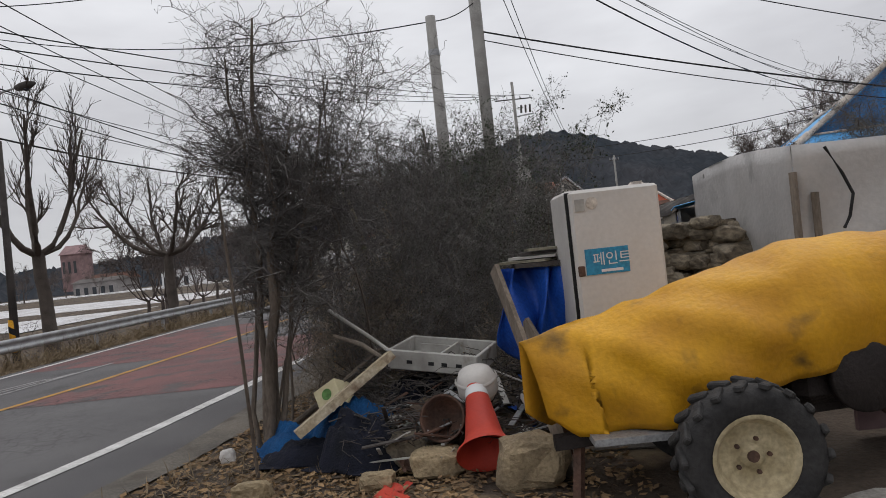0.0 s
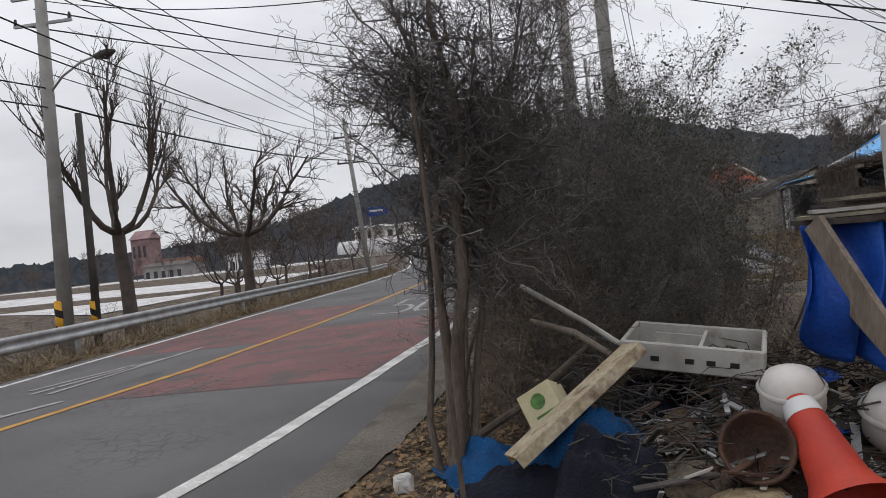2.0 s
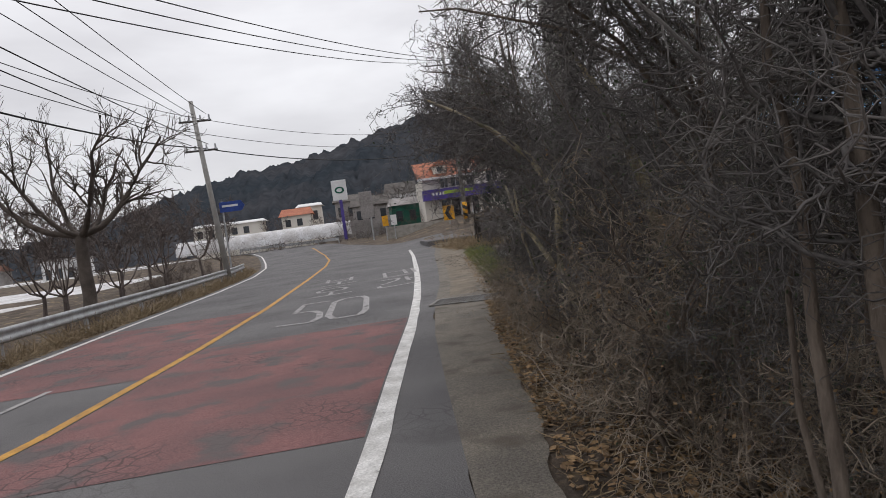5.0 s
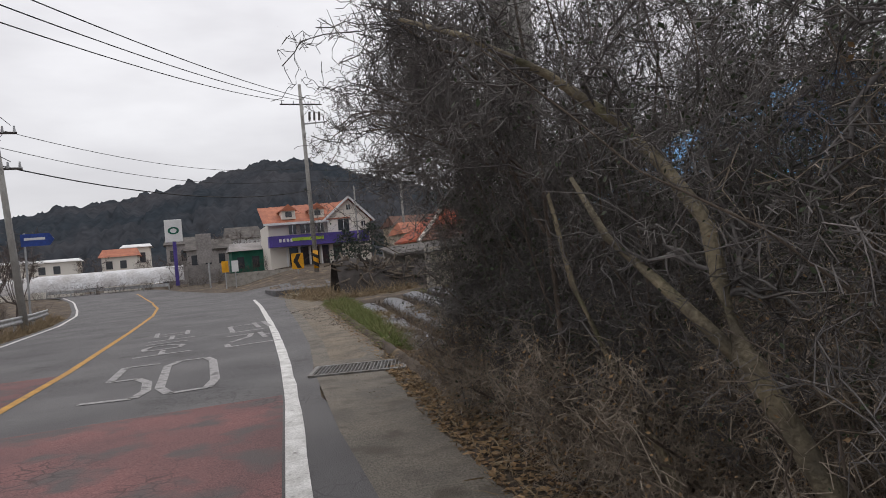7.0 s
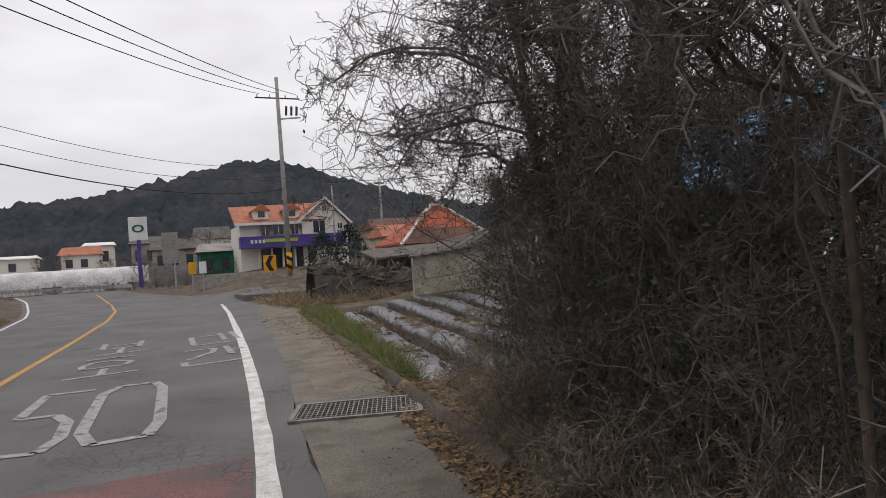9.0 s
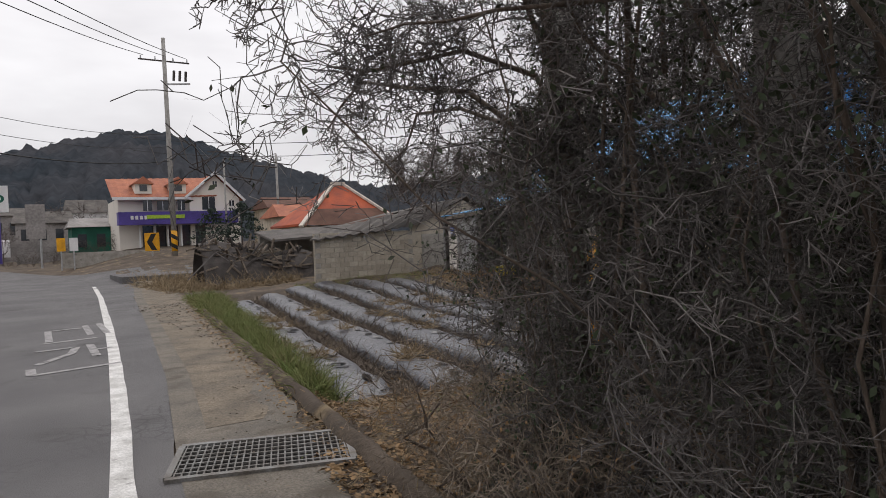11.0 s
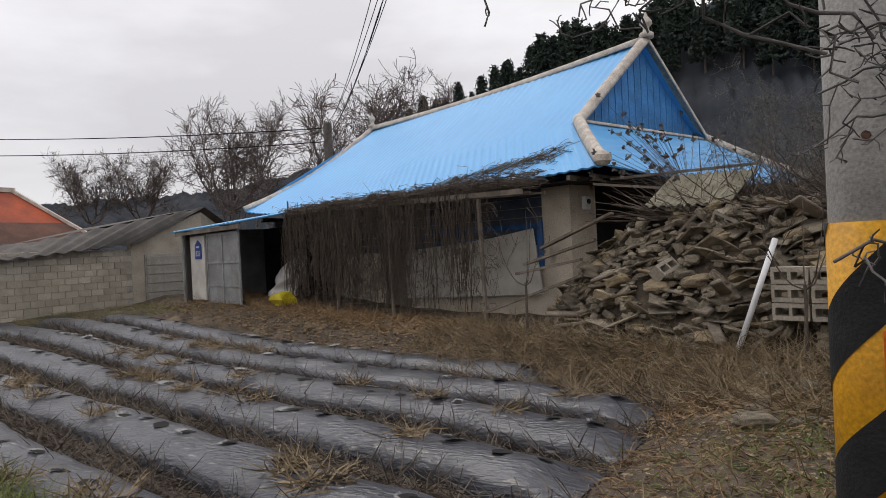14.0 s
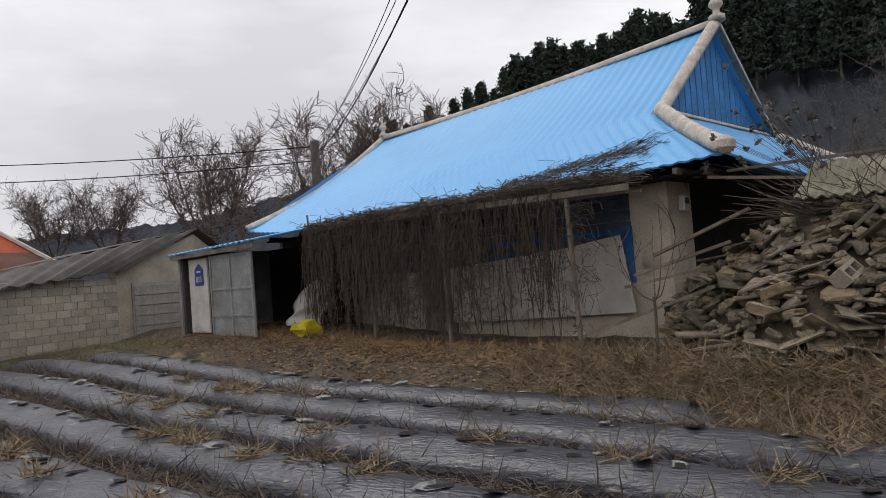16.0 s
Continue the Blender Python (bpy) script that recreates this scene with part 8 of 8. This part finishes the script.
cottage(5.8, 81, 1.2, 4.2, 5, 2.9, 0.8, "sign_green", "grey_wall", "low shed wrapped in dark green netting")
cottage(2.0, 92, 2.2, 5, 5, 2.8, 1.2, "grey_wall", "slate", "grey village house with a dark roof")
cottage(7.0, 104, 3.0, 4.5, 5, 3.6, 1.6, "sign_white", "slate", "white gabled village house")
cottage(-0.5, 112, 3.0, 5, 5, 3.8, 1.0, "grey_wall", "slate", "grey village house near the hill")
cottage(21.0, 72, 2.2, 4.6, 5, 2.9, 1.0, "plaster", "rust_roof", "brown-roofed house behind the store")
cottage(17.3, 60, 1.2, 3.0, 4, 2.6, 0.9, "plaster", "tile_roof", "small tan house by the garden pines")
cottage(-101, 182, 4.0, 5.5, 6, 8.0, 2.4, "pink_wall", "pink_wall", "dull pink far building on the plain")
cottage(-62, 120, -0.8, 8, 5, 4.0, 0.6, "grey_wall", "slate", "grey far farm building on the plain")
cottage(-41, 105, -0.8, 5.5, 4, 4.2, 0.3, "sign_white", "grey_wall", "pale far shed on the plain")
cottage(-75, 150, -0.8, 9, 5, 4.5, 1.4, "grey_wall", "rust_roof", "brown-roofed far building on the plain")
tun = thing("white_tunnel", "long low white plastic greenhouse tunnel across the junction", "greenhouse")
part("cover", Mesh().sheet(lambda s, t: (-22 + 21 * s, 89 - 1.6 * math.cos(math.pi * t), 1.6 + 1.7 * math.sin(math.pi * t)), 40, 10), M["far_white"], tun, smooth=True)
hedge_rail = thing("far_guard_rail", "low grey guard rail at the far side of the bend", "guard rail")
part("beam", Mesh().beam((-14, 84, 1.45), (-2.5, 78, 1.25), 0.06, 0.3), M["steel"], hedge_rail)
for i in range(6):
    part("post", Mesh().tube([(-14 + 2.3 * i, 84 - 1.2 * i, 0.3), (-14 + 2.3 * i, 84 - 1.2 * i, 1.4)], 0.06, 8), M["steel"], hedge_rail)
fence = thing("low_wall", "low pale concrete wall along the store yard", "wall")
part("wall", Mesh().box((5.5, 66.5, 1.2), (6.5, 0.2, 1.1)), M["concrete"], fence)

# white film-covered fields on the plain to the left
for k, poly in enumerate(([(-28, 44), (-17, 62), (-24, 84), (-60, 96), (-75, 70)], [(-26, 92), (-24, 120), (-90, 150), (-110, 110)], [(-80, 66), (-66, 100), (-160, 140), (-190, 90)])):
    ms = Mesh()
    ms.add([(x, y, float(ground_z(x, y)) + 0.06) for x, y in poly], [tuple(range(len(poly)))])
    solid("film_covered_field", ms, M["far_white"], "far field covered with white plastic film", "field", kind="structure")

BARE = [bare_tree(48, 10.8, 4.2, 0.24, 4.0, (7, 80, 600, 3600), M["far_twig"], 0.62, 0.1, 0.016, 3), bare_tree(49, 7.6, 3.2, 0.16, 2.4, (6, 30, 150, 700), M["far_twig"], 0.62, 0.1, 0.018, 3)]
for x, y, k, s, lab in ((38, 58.7, 0, 1.0, "large bare tree behind the sheds"), (42.5, 86, 0, 0.85, "bare tree on the far slope"), (47, 84, 0, 0.9, "bare tree on the far slope"), (37, 45.5, 0, 1.0, "tall bare tree behind the farmhouse"), (40.5, 41.5, 0, 1.02, "tall bare tree behind the farmhouse"), (44, 66, 1, 1.0, "small bare tree behind the sheds"), (33, 52, 1, 0.8, "small bare tree behind the sheds")):
    tree("bare_tree", BARE[k], Matrix.Translation((x, y, float(ground_z(x, y)))) @ pose(0, 0, 0, 0, 0, 37 * x) @ Matrix.Scale(s, 4), lab, "bare trees on the slope")
rng = np.random.default_rng(75)
for i in range(11):
    x, y = -8.8 - float(rng.uniform(0, 7)) - 0.06 * i, 31 + 2.6 * i
    tree("bare_tree", BARE[1], Matrix.Translation((x, y, float(ground_z(x, y)))) @ pose(0, 0, 0, 0, 0, 71 * i) @ Matrix.Scale(float(rng.uniform(0.45, 0.72)), 4), "brownish bare tree on the verge of the bend", "bare trees at the bend")
for i in range(24):
    x, y = float(rng.uniform(-150, -18)), float(rng.uniform(60, 170))
    tree("bare_tree", BARE[1], Matrix.Translation((x, y, float(ground_z(x, y)))) @ pose(0, 0, 0, 0, 0, 71 * i) @ Matrix.Scale(float(rng.uniform(0.35, 0.6)), 4), "far bare tree on the plain", "far trees on the plain")
for i in range(12):
    x, y = -24 + 3.2 * i, 86 + float(rng.uniform(-1.5, 14))
    tree("bare_tree", BARE[1], Matrix.Translation((x, y, float(ground_z(x, y)))) @ pose(0, 0, 0, 0, 0, 71 * i) @ Matrix.Scale(float(rng.uniform(0.4, 0.7)), 4), "bare garden tree beyond the junction", "bare trees beyond the junction")
for i in range(26):
    y = 8 + 2.3 * i
    x = float(left_x(y)) - 2.2 - float(rng.uniform(0, 5.5))
    shrub("low_shrub", FAR_LOW, Matrix.Translation((x, y, float(ground_z(x, y)))) @ pose(0, 0, 0, 0, 0, 50 * i) @ Matrix.Scale(float(rng.uniform(0.9, 1.7)), 4), "dark bare roadside bush behind the guard rail", "bushes behind the guard rail")
for i in range(18):
    x, y = -17 + 1.6 * i, 80 + float(rng.uniform(-1, 2.5)) - 0.28 * i
    shrub("low_shrub", FAR_LOW, Matrix.Translation((x, y, float(ground_z(x, y)))) @ pose(0, 0, 0, 0, 0, 50 * i) @ Matrix.Scale(float(rng.uniform(1.0, 1.6)), 4), "brown dry hedge bush at the far side of the bend", "hedge bushes at the bend")

# pines on the near slope
CON = [conifer(81 + i, 9.5, 2.6, 420) for i in range(2)]
for i in range(64):
    a = 50 + 46 * ((i * 0.618) % 1.0)
    T = 0.35 + 0.6 * ((i * 0.377) % 1.0)
    R = float(np.interp(a, AZ, RR))
    D = R * (0.42 + 0.58 * T)
    z = 1.5 + R * math.tan(math.radians(float(np.interp(a, AZ, EL)))) * float(ss(T, -0.15, 1.12)) - 1.2
    s = float(rng.uniform(0.55, 0.95)) * (0.7 if T > 0.8 else 1.0)
    ob = thing("pine_tree", "dark green pine on the wooded slope", "tree", Matrix.Translation((D * math.sin(math.radians(a)), 8 + D * math.cos(math.radians(a)), z)) @ pose(0, 0, 0, 0, 0, 77 * i) @ Matrix.Scale(s, 4), "pines on the slope")
    for nm, me in zip(("trunk", "crown"), CON[i % 2]):
        q = new(nm, me)
        q.parent = ob

# the dark pile of wood and scrap at the field's far end
wp = thing("wood_pile", "dark pile of old timber and scrap beside the field", "wood pile")
part("mound", Mesh().sheet(lambda s, t: (6.0 + 5.2 * s, 39.2 + 2.4 * t, 0.1 + (1.75 - 0.7 * s + 0.2 * math.sin(9 * s)) * math.sin(math.pi * t) ** 0.6), 20, 10), M["dark_pole"], wp, "dark tangled timber")
for i in range(110):
    s, t = float(rng.random()), float(rng.uniform(0.05, 0.5))
    p = Vector((6.0 + 5.2 * s, 39.2 + 2.4 * t, 0.15 + (1.75 - 0.7 * s) * math.sin(math.pi * t) ** 0.6))
    d = Vector((rng.normal(), rng.normal() * 0.3, rng.normal() * 0.5)).normalized() * float(rng.uniform(0.2, 0.7))
    part("timber", Mesh().beam(p - d, p + d, 0.08, 0.07), (M["wood"], M["dark_pole"], M["bark"])[i % 3], wp)
for i in range(10):
    ob = new("stone", stone_me[i % 8])
    a = float(rng.uniform(0.25, 0.5))
    x, y = float(rng.uniform(3.9, 5.4)), float(rng.uniform(43.3, 44.6))
    ob.matrix_basis = Matrix.LocRotScale((x, y, float(ground_z(x, y))), Euler((0, 0, float(i))), (a * 1.3, a, a * 0.7))
    tagged(ob, "dark stone lying by the junction corner", "stone", "corner stones")
scatter("dry_grass", M["straw"], "tall dry grass at the far corner of the field", "grass", 5000, lambda g, n: np.stack([g.uniform(4.2, 9.5, n), g.uniform(37, 47, n)], 1), (0.3, 0.9), (0.004, 0.010), 1.3, 79)
